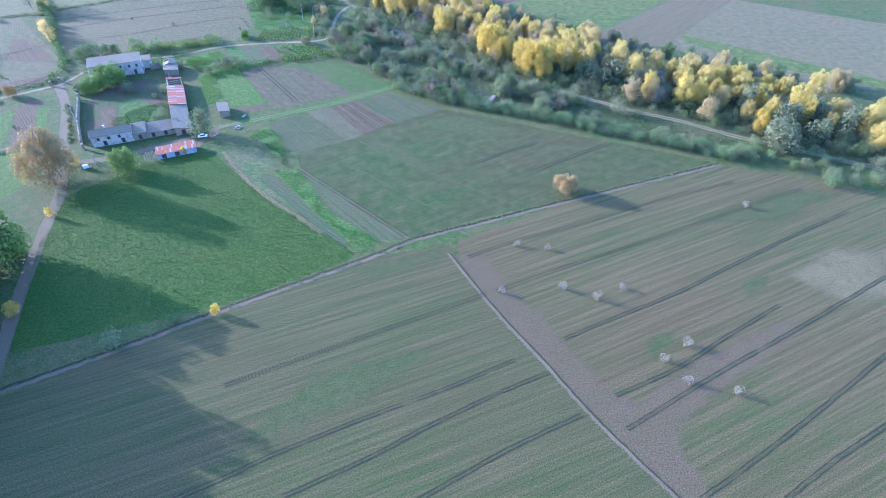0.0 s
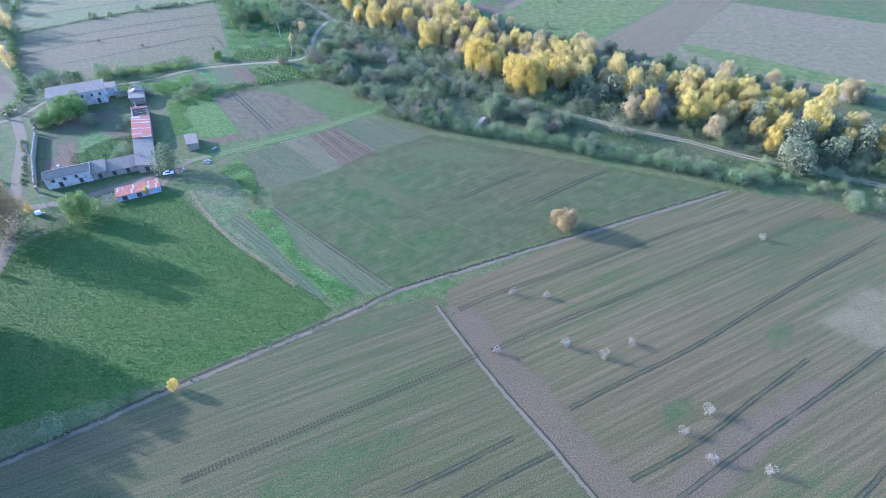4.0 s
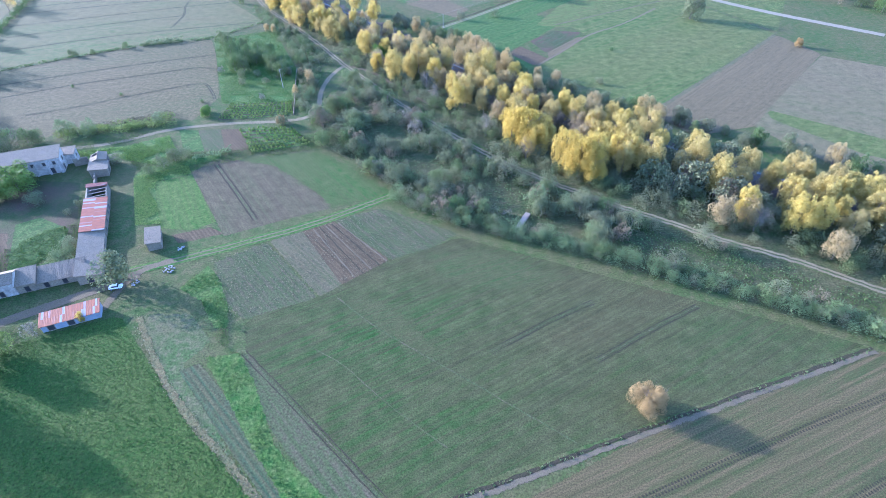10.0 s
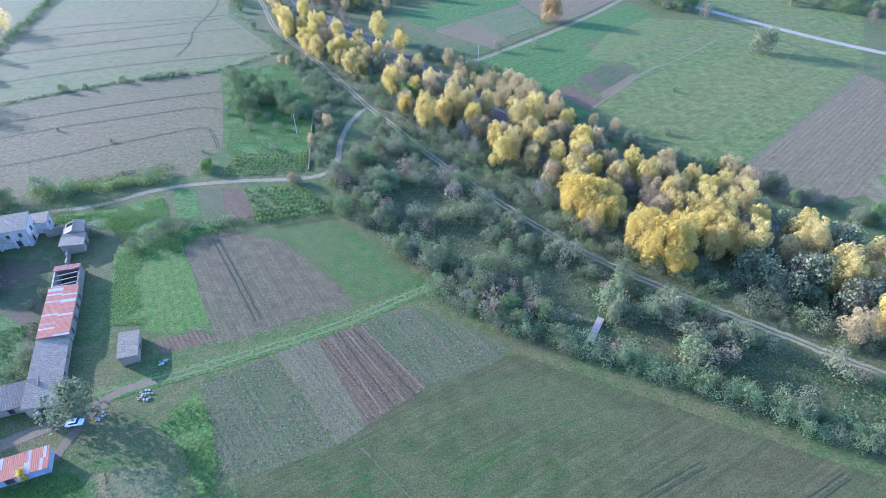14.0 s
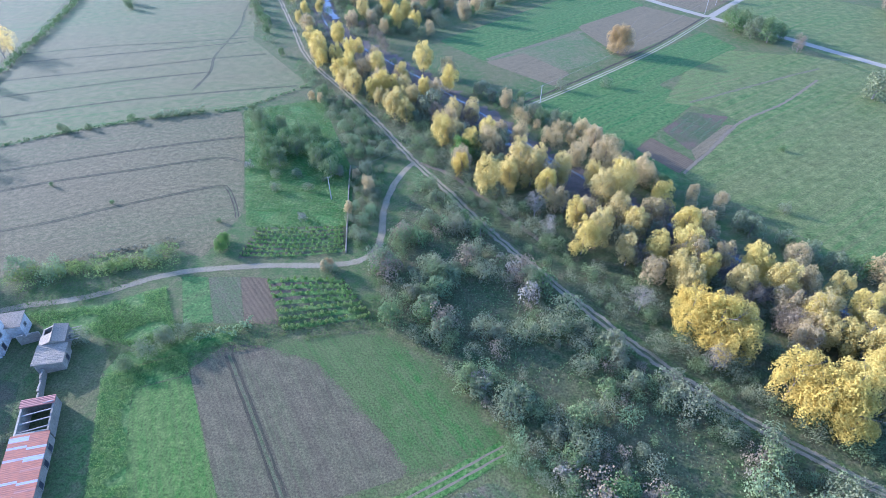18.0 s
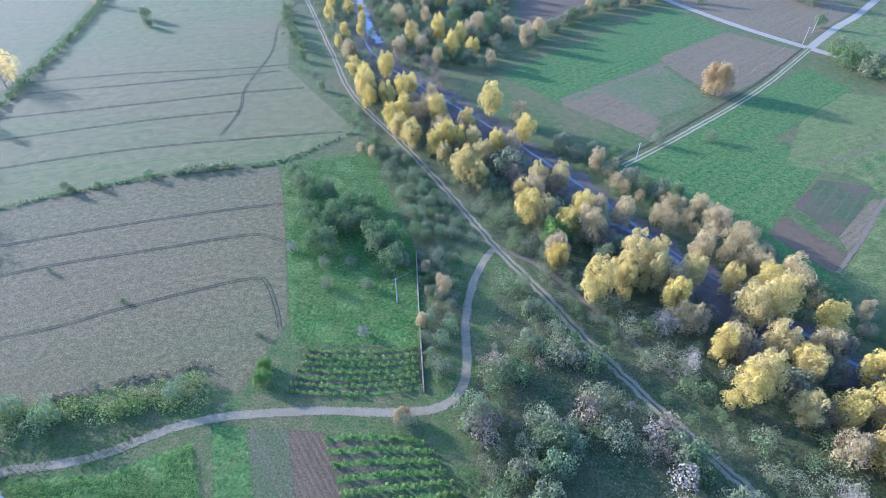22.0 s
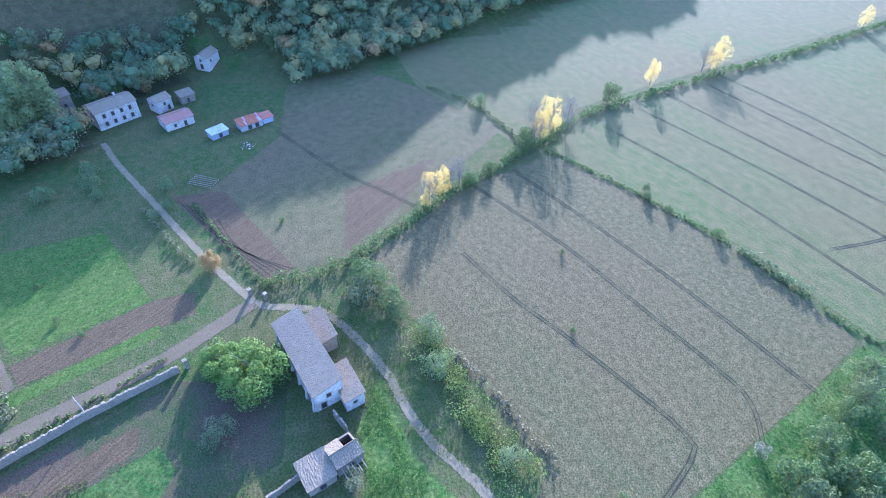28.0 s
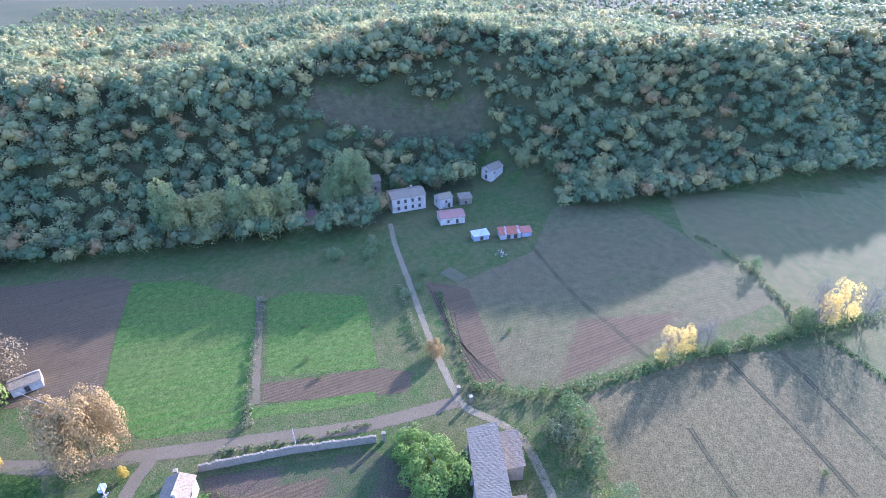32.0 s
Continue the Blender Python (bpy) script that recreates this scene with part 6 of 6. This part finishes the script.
def building(name, a, b, width, height, rise, roof_mat, wall_mat, label, style="gable", openings=(), step=0.5, sag=0.05, chimney=None, overhang=0.35, category="building", broken=0.0):
    """A house or shed with its ridge along a to b: four walls, roof slopes, gables, openings."""
    L = math.dist(a, b)
    e = new(name)
    ang = math.degrees(math.atan2(b[1] - a[1], b[0] - a[0]))
    cx, cy = (a[0] + b[0]) / 2, (a[1] + b[1]) / 2
    e.matrix_basis = pose(cx, cy, float(hill_z(cx, cy)), 0, 0, ang)
    tagged(e, label, category)
    t, hw, hl = 0.4, width / 2, L / 2
    back = height + (rise if style == "mono" else 0)
    for nm, args in (("wall", (0, -hw + t / 2, height / 2 - 0.3, L, t, height + 0.6)), ("wall", (0, hw - t / 2, back / 2 - 0.3, L, t, back + 0.6))):
        bm = bmesh.new()
        box(bm, *args)
        part(nm, bm, wall_mat, e)
    for sx in (-1, 1):
        bm = bmesh.new()
        x = sx * (hl - t / 2)
        prof = [(-hw + t, -0.6), (hw - t, -0.6), (hw - t, back)] + ([(0, height + rise - 0.05)] if style == "gable" else []) + [(-hw + t, height)]
        f0 = [bm.verts.new((x - t / 2, y, z)) for y, z in prof]
        f1 = [bm.verts.new((x + t / 2, y, z)) for y, z in prof]
        bm.faces.new(f0[::-1])
        bm.faces.new(f1)
        for i in range(len(prof)):
            j = (i + 1) % len(prof)
            bm.faces.new((f0[i], f0[j], f1[j], f1[i]))
        bmesh.ops.recalc_face_normals(bm, faces=bm.faces)
        part("gable_wall", bm, wall_mat, e)
    o = overhang
    if roof_mat and style == "gable":
        drop = rise / hw * o
        for sgn in (-1, 1):
            bm = bmesh.new()
            x1 = hl + o if not (broken and sgn > 0) else hl - L * broken
            ribbed(bm, -hl - o, x1, sgn * (hw + o), height - drop + 0.12, sgn * 0.02, height + rise + 0.12, step, 0.02, sag * 0.4, len(name) + int(L))
            bmesh.ops.recalc_face_normals(bm, faces=bm.faces)
            part("roof", bm, roof_mat, e)
        bm = bmesh.new()
        tube(bm, (-hl - o, 0, height + rise + 0.14), (hl + o, 0, height + rise + 0.14), 0.16, 0.16, 8)
        part("ridge", bm, roof_mat, e)
    elif roof_mat:
        bm = bmesh.new()
        slope = rise / width
        ribbed(bm, -hl - o, hl + o, -hw - o, height + 0.1 - slope * o, hw + o, height + rise + 0.1 + slope * o, step, 0.02, sag * 0.4, len(name) + int(L))
        bmesh.ops.recalc_face_normals(bm, faces=bm.faces)
        part("roof", bm, roof_mat, e)
    for x, z, w, h, side, kind in openings:
        y = {"s": -hw - 0.02, "n": hw + 0.02}.get(side, x)
        px = {"e": hl + 0.02, "w": -hl - 0.02}.get(side, x)
        opening(e, px, y, z, w, h, side, kind)
    if chimney:
        bm = bmesh.new()
        box(bm, chimney[0], chimney[1], height + rise + 0.3, 0.7, 0.6, 1.6)
        box(bm, chimney[0], chimney[1], height + rise + 1.15, 0.9, 0.8, 0.12)
        part("chimney", bm, wall_mat, e)
    return e


south_row = tuple((x, 4.6, 0.9, 1.2, "s", "window") for x in (-9.5, -5.5, -1.5, 2.5, 6.5, 10)) + tuple((x, 1.4, 1.3, 2.2, "s", "door") for x in (-7.5, 0.5, 8.5))
farmhouse = building("farmhouse", (-180, 263.2), (-157.2, 271.9), 7.0, 6.6, 1.7, TILES, PLASTER, "long old farmhouse with mossy clay tile roof and white plaster walls", "mono", south_row + ((0, 4.5, 1.0, 1.3, "e", "window"), (-1.5, 1.5, 1.2, 2.1, "e", "door")), 0.32, 0.05)
for x in (-10.5, -6.0, -1.5, 3.0, 7.5, 11.5):
    bm = bmesh.new()
    vs = box(bm, x, -3.75, 2.2, 0.7, 0.9, 5.6)
    for v in vs:
        if v.co.z > 2:
            v.co.y = -3.5 if v.co.y < -3.75 else v.co.y
    part("buttress", bm, PLASTER, farmhouse)
building("farmhouse_annex", (-182.2, 269.5), (-172.5, 273.0), 4.4, 4.6, 0.9, TILES, STONE, "tiled stone lean-to behind the farmhouse", "mono", ((0, 1.4, 1.2, 2.0, "n", "door"),), 0.32, 0.05)
building("farmhouse_annex", (-165.0, 274.4), (-155.4, 277.6), 4.6, 4.2, 0.8, TILES, PLASTER, "low tiled annex at the farmhouse's end", "mono", ((0, 2.6, 0.8, 0.9, "e", "window"), (1.0, 1.2, 0.9, 1.0, "n", "window")), 0.32, 0.05)
building("farm_building", (-148.3, 198.8), (-133.7, 204.6), 6.2, 4.8, 1.4, TILES, PLASTER, "two-storey farm building with mossy tile roof and pale walls", "gable", tuple((x, 3.4, 0.9, 1.1, "s", "window") for x in (-5, -1, 3)) + tuple((x, 1.3, 1.2, 2.0, "s", "door") for x in (-3, 4)) + ((-4, 3.6, 0.9, 1.0, "n", "window"), (2, 3.6, 0.9, 1.0, "n", "window"), (0, 3.8, 0.9, 1.1, "w", "window")), 0.32, 0.05, (-2, 0.8))
building("farm_barn", (-133.5, 204.7), (-128.8, 206.6), 6.0, 3.2, 1.6, TILES, STONE, "middle bay of the farm range with tile roof", "mono", ((0, 1.3, 1.3, 2.0, "s", "door"),), 0.32, 0.05)
building("farm_barn", (-128.7, 206.6), (-116.5, 211.4), 5.8, 2.5, 1.6, TILES, STONE, "low tiled barn beside the yard road", "mono", tuple((x, 1.3, 1.3, 2.0, "s", "door") for x in (-4, 1)) + ((4, 2.2, 0.8, 0.8, "s", "window"), (0, 2.2, 0.8, 0.8, "n", "window")), 0.32, 0.06)
building("farm_barn", (-113.0, 207.2), (-122.4, 227.6), 6.6, 2.4, 1.6, TILES, STONE, "long tiled stone barn at the yard's corner", "mono", tuple((x, 1.6, 1.0, 1.2, "s", "window") for x in (-6, -1, 5)) + ((0, 1.3, 1.6, 2.2, "w", "door"), (3, 1.2, 1.4, 2.0, "n", "door")), 0.32, 0.06)
building("cowshed", (-122.5, 227.9), (-130.4, 246.0), 6.8, 3.3, 0.9, SHEETS, STONE, "cowshed with rusty red and zinc sheet roof", "mono", tuple((x, 1.2, 1.4, 1.9, "s", "door") for x in (-7, -2, 3, 7)), 0.45, 0.02)
ruin = building("open_shed", (-130.6, 246.4), (-134.8, 255.2), 6.6, 3.3, 0.9, None, STONE, "roofless shed with bare beams and a rusted sheet", "mono")
for i in range(4):
    bm = bmesh.new()
    box(bm, -4 + 2.3 * i, 0, 3.8, 0.2, 6.6, 0.22)
    part("beam", bm, TIMBER, ruin)
bm = bmesh.new()
ribbed(bm, 2.4, 4.8, -3.5, 3.6, 3.4, 4.5, 0.4, 0.06)
part("roof_sheet", bm, RUSTED, ruin, "rusted red roof sheet")
building("ruined_stable", (-139.8, 265.0), (-142.1, 270.7), 6.2, 3.1, 0.8, TILES, STONE, "ruined stable with a sagging tile roof", "mono", ((0, 1.2, 1.4, 1.9, "s", "door"),), 0.5, 0.12)
r2 = building("ruined_stable", (-142.6, 271.0), (-145.2, 276.6), 5.8, 3.6, 0.9, TILES, STONE, "half-collapsed stable with part of its tile roof gone", "gable", ((0, 1.4, 1.4, 1.9, "s", "door"),), 0.5, 0.12, None, 0.2, "building", 0.45)
for i in range(5):
    bm = bmesh.new()
    box(bm, -2.2 + 1.1 * i, -4.4, 2.6, 0.16, 3.0, 0.16)
    part("rafter", bm, TIMBER, r2)


def stone_wall(name, pts, height, thick, label, seed=1):
    """A rubble wall with an uneven top along a line; each course block of the coping is a piece."""
    rnd = random.Random(seed)
    e = new(name)
    e.matrix_basis = pose(pts[0][0], pts[0][1], 0)
    tagged(e, label, "wall")
    bm = bmesh.new()
    cb = []
    for (ax, ay), (bx, by) in zip(pts, pts[1:]):
        n = max(1, int(math.dist((ax, ay), (bx, by)) / 0.8))
        ang = math.atan2(by - ay, bx - ax)
        for i in range(n):
            f = (i + 0.5) / n
            x, y, h = ax + (bx - ax) * f - pts[0][0], ay + (by - ay) * f - pts[0][1], height * rnd.uniform(0.78, 1.04)
            w = math.dist((ax, ay), (bx, by)) / n
            m = Matrix.Translation((x, y, h / 2 - 0.1)) @ Matrix.Rotation(ang, 4, "Z")
            bmesh.ops.create_cube(bm, size=1.0, matrix=m @ Matrix.Diagonal((w + 0.02, thick * rnd.uniform(0.92, 1.08), h + 0.2, 1)))
            cb.append((x, y, h, w, ang))
    part("wall", bm, STONE, e)
    me = None
    for x, y, h, w, ang in cb:
        if me is None:
            bm = bmesh.new()
            bmesh.ops.create_cube(bm, size=1.0)
            bmesh.ops.bevel(bm, geom=bm.edges[:], offset=0.12, segments=1, affect="EDGES")
            me = bpy.data.meshes.new("coping_stone")
            bm.to_mesh(me)
            bm.free()
            me.materials.append(STONE)
        s = new("coping_stone", me)
        s.parent = e
        s.matrix_basis = Matrix.Translation((x, y, h + 0.08)) @ Matrix.Rotation(ang, 4, "Z") @ Matrix.Diagonal((w * rnd.uniform(0.6, 0.98), thick * rnd.uniform(0.8, 1.2), 0.24 * rnd.uniform(0.6, 1.4), 1))
    return e


stone_wall("garden_wall", [(-153.5, 198.5), (-164.5, 217.5), (-173.8, 237.0)], 2.4, 0.6, "old stone wall round the farmyard", 3)
stone_wall("garden_wall", [(-136.6, 255.6), (-141.2, 264.2)], 2.2, 0.5, "low stone wall between sheds", 4)
stone_wall("garden_wall", [(-149.5, 275), (-154, 272.5)], 3.0, 0.5, "high stone wall beside the ruin", 5)
stone_wall("orchard_wall", [(-86.5, 368), (-82, 345), (-76.2, 317)], 0.55, 0.35, "low dry stone wall of the orchard", 6)


def pillar(x, y, h, label):
    e = new("gate_pillar")
    e.matrix_basis = pose(x, y, 0, 0, 0, 35)
    tagged(e, label, "gate pillar")
    bm = bmesh.new()
    box(bm, 0, 0, h / 2, 0.8, 0.8, h)
    part("shaft", bm, STONE, e)
    bm = bmesh.new()
    box(bm, 0, 0, h + 0.1, 1.05, 1.05, 0.2)
    part("cap", bm, STONE, e)


for x, y, h in ((-174.6, 238.8, 3.0), (-177.5, 243.5, 2.8), (-195.8, 253.0, 2.4), (-193.4, 257.2, 2.4), (-150.6, 194.6, 2.6)):
    pillar(x, y, h, "stone gate pillar with a flat cap")

building("metal_shed", (-117.4, 189.2), (-103.8, 195.3), 4.6, 2.4, 0.7, SHEETS, ZINC, "long low shed of rusty and pale metal sheets", "mono", tuple((x, 1.1, 1.6, 1.8, "s", "door") for x in (-5, 0)), 0.4, 0.03)
hut = building("stone_hut", (-99.7, 222.7), (-103.3, 230.6), 4.2, 2.8, 0.6, TILES, STONE, "small stone hut with a worn tile roof", "mono", ((0, 1.2, 1.0, 1.8, "s", "door"), (2, 1.5, 0.7, 0.8, "n", "window")), 0.45, 0.08)
building("hill_house", (-297, 192.8), (-306.5, 205.6), 9.5, 7.2, 1.6, TILES, PLASTER, "large pale two-storey house under the wooded hill", "gable", tuple((x, z, 1.0, 1.5, "s", "window") for x in (-5, -1.7, 1.7, 5) for z in (2.0, 5.2)) + ((-2, 5, 0.9, 1.3, "w", "window"), (2, 2, 1.0, 2.0, "w", "door")), 0.32, 0.05, (3, 1))
building("hill_house", (-305.0, 213.2), (-309.6, 218.0), 6.0, 5.0, 1.3, TILES, PLASTER, "small pale house beside the larger one", "gable", ((0, 3.4, 0.8, 1.1, "s", "window"), (1.5, 1.3, 1.0, 2.0, "s", "door"), (0, 3.2, 0.8, 1.0, "w", "window")), 0.5, 0.05)
building("hill_house", (-311.5, 222.0), (-314.5, 227.0), 4.5, 3.2, 0.8, TILES, STONE, "low stone outbuilding behind the houses", "mono", ((0, 1.2, 1.0, 1.8, "s", "door"),), 0.5, 0.05)
building("hill_house", (-291.5, 218.2), (-297.0, 227.6), 7.5, 3.4, 1.3, REDTILES, PLASTER, "low house with a red tile roof", "gable", ((-2, 1.6, 0.9, 1.2, "s", "window"), (2, 1.3, 1.0, 2.0, "s", "door")), 0.5, 0.05)
building("hill_house", (-303, 174.5), (-309, 183), 7.5, 9.0, 1.6, TILES, STONE, "tall stone house half hidden by trees", "gable", tuple((x, z, 0.9, 1.3, "s", "window") for x in (-2.5, 2.5) for z in (2.2, 5.5)), 0.55, 0.05)
building("hill_house", (-272, 158), (-277, 166), 5.5, 4.5, 1.2, REDTILES, STONE, "small brick ruin among the trees", "gable", ((0, 2.4, 0.9, 1.1, "s", "window"),), 0.5, 0.08)
building("outbuilding", (-280.6, 236.3), (-284.4, 241.8), 4.0, 2.3, 0.5, ZINC, ZINC, "small pale sheet-metal shed", "mono", ((0, 1.0, 1.2, 1.7, "s", "door"),), 0.4, 0.03)
building("outbuilding", (-285.6, 246.6), (-289.6, 254.6), 5.0, 2.5, 0.6, SHEETS, CONCRETE, "low shed with patched sheet roof", "mono", ((-1, 1.1, 1.4, 1.8, "s", "door"), (2, 1.1, 1.4, 1.8, "s", "door")), 0.4, 0.03)
building("outbuilding", (-290, 255), (-291.8, 258.8), 4.0, 2.2, 0.5, RUSTED, ZINC, "tiny rusted sheet lean-to", "mono", (), 0.4, 0.03)
building("chapel", (-340.0, 228.8), (-348.4, 233.2), 6.4, 5.6, 1.6, TILES, PLASTER, "small white chapel-like house at the wood's edge", "gable", ((0, 1.4, 1.2, 2.2, "w", "door"), (0, 4.2, 0.8, 0.9, "w", "window"), (-2, 3.6, 0.8, 1.0, "s", "window")), 0.5, 0.04)
building("roadside_hut", (-160.5, 130), (-166.5, 134.5), 5.0, 3.0, 0.8, TILES, PLASTER, "ruined white hut with a broken roof beside an oak", "gable", ((0, 1.3, 1.1, 1.9, "s", "door"),), 0.5, 0.1, None, 0.3, "building", 0.5)

# ---- smaller things ----
def plank_deck(x, y, ang, L, W):
    e = new("footbridge")
    e.matrix_basis = pose(x, y, 0.0, 0, 0, ang)
    tagged(e, "pale plank deck lying among the bushes", "footbridge")
    n = 14
    for i in range(n):
        bm = bmesh.new()
        box(bm, -L / 2 + (i + 0.5) * L / n, 0, 0.75, L / n * 0.9, W, 0.12)
        part("plank", bm, TIMBER, e)
    for s in (-1, 1):
        bm = bmesh.new()
        box(bm, 0, s * W * 0.4, 0.34, L, 0.25, 0.7)
        part("bearer", bm, TIMBER, e)


plank_deck(22.4, 239.6, 63, 9.5, 1.9)


def pole(x, y, h, label, lean=0.0, arms=1):
    e = new("utility_pole")
    e.matrix_basis = pose(x, y, 0, lean, 0, 30)
    tagged(e, label, "utility pole", "utility poles")
    bm = bmesh.new()
    tube(bm, (0, 0, -0.3), (0, 0, h), 0.17, 0.11, 10)
    part("shaft", bm, CONCRETE, e)
    for k in range(arms):
        bm = bmesh.new()
        box(bm, 0, 0, h - 0.3 - 0.6 * k, 1.5, 0.1, 0.1)
        part("crossarm", bm, TIMBER, e)
        for s in (-0.65, 0, 0.65):
            bm = bmesh.new()
            tube(bm, (s, 0, h - 0.25 - 0.6 * k), (s, 0, h - 0.05 - 0.6 * k), 0.05, 0.035, 6)
            part("insulator", bm, ZINC, e)


POLES = [(-88.3, 345.7, 9.5), (-10.4, 431, 8.5), (113, 590, 9.0), (101, 571, 9.0), (-166, 218.2, 7.0), (-140.5, 183.5, 6.5)]
for x, y, h in POLES:
    pole(x, y, h, "pale concrete utility pole with a crossarm")


def cable(a, b, sag):
    pts = [Vector(a).lerp(Vector(b), k / 12) - Vector((0, 0, sag * 4 * (k / 12) * (1 - k / 12))) for k in range(13)]
    bm = bmesh.new()
    for p, q in zip(pts, pts[1:]):
        tube(bm, p, q, 0.03, 0.03, 4)
    tagged(part("cable", bm, TIMBER), "thin sagging overhead cable between poles", "cable", "overhead cables")


cable((-88.3, 345.7, 9.3), (-10.4, 431, 8.3), 2.0)
cable((-10.4, 431, 8.3), (101, 571, 8.8), 3.0)


def parked_car(x, y, ang):
    e = new("car")
    e.matrix_basis = pose(x, y, 0.18, 0, 0, ang)
    tagged(e, "small white car parked under a tree", "car")
    bm = bmesh.new()
    box(bm, 0, 0, 0.62, 3.9, 1.62, 0.6)
    bmesh.ops.bevel(bm, geom=bm.edges[:], offset=0.14, segments=2, affect="EDGES")
    body = part("body", bm, CARWHITE, e)
    bm = bmesh.new()
    for v in box(bm, -0.15, 0, 1.12, 2.2, 1.45, 0.55):
        if v.co.z > 1.1:
            v.co.x *= 0.68
            v.co.y *= 0.86
    bmesh.ops.bevel(bm, geom=bm.edges[:], offset=0.06, segments=1, affect="EDGES")
    part("window_band", bm, DARKPANE, e, "dark car windows")
    bm = bmesh.new()
    box(bm, -0.12, 0, 1.41, 1.5, 1.22, 0.06)
    part("roof", bm, CARWHITE, e)
    for sx in (-1.2, 1.2):
        for sy in (-0.78, 0.78):
            bm = bmesh.new()
            tube(bm, (sx, sy - 0.1, 0.3), (sx, sy + 0.1, 0.3), 0.3, 0.3, 14)
            w = part("wheel", bm, DARKPANE, e, "black tyre")
            bm = bmesh.new()
            tube(bm, (sx, sy - 0.12, 0.3), (sx, sy + 0.12, 0.3), 0.17, 0.17, 10)
            part("rim", bm, ZINC, w)
    for sy in (-0.55, 0.55):
        for sx, nm in ((1.95, "headlight"), (-1.95, "tail_light")):
            bm = bmesh.new()
            box(bm, sx, sy, 0.72, 0.06, 0.3, 0.16)
            part(nm, bm, ZINC if sx > 0 else RUSTED, e)


parked_car(-104.2, 204.8, 14)


def heap(x, y, r, h, count, material, label, name="rubble_heap", seed=1):
    rnd = random.Random(seed)
    e = new(name)
    e.matrix_basis = pose(x, y, 0)
    tagged(e, label, "rubble")
    for i in range(count):
        a, d = rnd.uniform(0, 6.28), r * rnd.random() ** 0.6
        bm = bmesh.new()
        s = rnd.uniform(0.15, 0.42)
        bmesh.ops.create_icosphere(bm, subdivisions=1, radius=s, matrix=Matrix.Translation((math.cos(a) * d, math.sin(a) * d, max(0.15, h * (1 - d / r) * rnd.uniform(0.4, 1)))) @ Matrix.Diagonal((1, rnd.uniform(0.5, 1), rnd.uniform(0.4, 0.8), 1)) @ Matrix.Rotation(rnd.uniform(0, 3), 4, "X"))
        part("stone", bm, material, e)


heap(-91.6, 213.2, 1.8, 1.0, 26, CONCRETE, "heap of pale rubble beside the grass track", seed=4)
heap(-91.4, 223.4, 1.3, 0.7, 14, CONCRETE, "small heap of pale stones", seed=5)
heap(-99.5, 207.0, 1.2, 0.6, 12, CONCRETE, "scattered stones beside the parked car", seed=6)
heap(-273, 250, 3.0, 0.6, 24, CONCRETE, "scattered pale building blocks in the garden", seed=7)
heap(-142, 181, 0.8, 0.6, 6, CONCRETE, "pale stones beside the road fork", seed=8)


def tank(x, y, ang):
    e = new("water_tank")
    e.matrix_basis = pose(x, y, 0.1, 0, 0, ang)
    tagged(e, "pale box-shaped water tank on short legs", "water tank")
    bm = bmesh.new()
    box(bm, 0, 0, 1.2, 1.8, 1.3, 1.3)
    bmesh.ops.bevel(bm, geom=bm.edges[:], offset=0.08, segments=2, affect="EDGES")
    part("tank", bm, CARWHITE, e)
    for sx in (-0.7, 0.7):
        for sy in (-0.45, 0.45):
            bm = bmesh.new()
            box(bm, sx, sy, 0.28, 0.1, 0.1, 0.56)
            part("leg", bm, TIMBER, e)


tank(-142.5, 180.2, 25)


def trellis(x, y, ang, L, W, n):
    e = new("garden_trellis")
    e.matrix_basis = pose(x, y, 0.15, 0, 0, ang)
    tagged(e, "rows of low wooden vegetable supports", "trellis")
    for i in range(n):
        bm = bmesh.new()
        box(bm, 0, -W / 2 + W * i / (n - 1), 0.6, L, 0.12, 0.1)
        part("rail", bm, TIMBER, e)
        for s in (-1, 1):
            bm = bmesh.new()
            box(bm, s * L * 0.48, -W / 2 + W * i / (n - 1), 0.3, 0.12, 0.12, 0.7)
            part("post", bm, TIMBER, e)


trellis(-252, 236, 62, 9, 5, 6)
for pts, wide in (([(-190, 680), (-164, 612), (-146, 546), (-124, 510), (-97, 482), (-66, 450), (-48, 430), (-27, 405), (-5, 377), (33, 338), (83, 294), (145, 254)], 1.2), ([(-178, 650), (-164, 611), (-148, 566), (-136, 542)], 5.0), ([(-31, 403), (-29.5, 394), (-18.3, 387), (-7.5, 376), (-4, 370)], 1.8)):
    water = strip("water", pts, wide, WATER, "pale shining shallow river water", "water", z=0.1 + wide * 0.002, ragged=wide * 0.3)
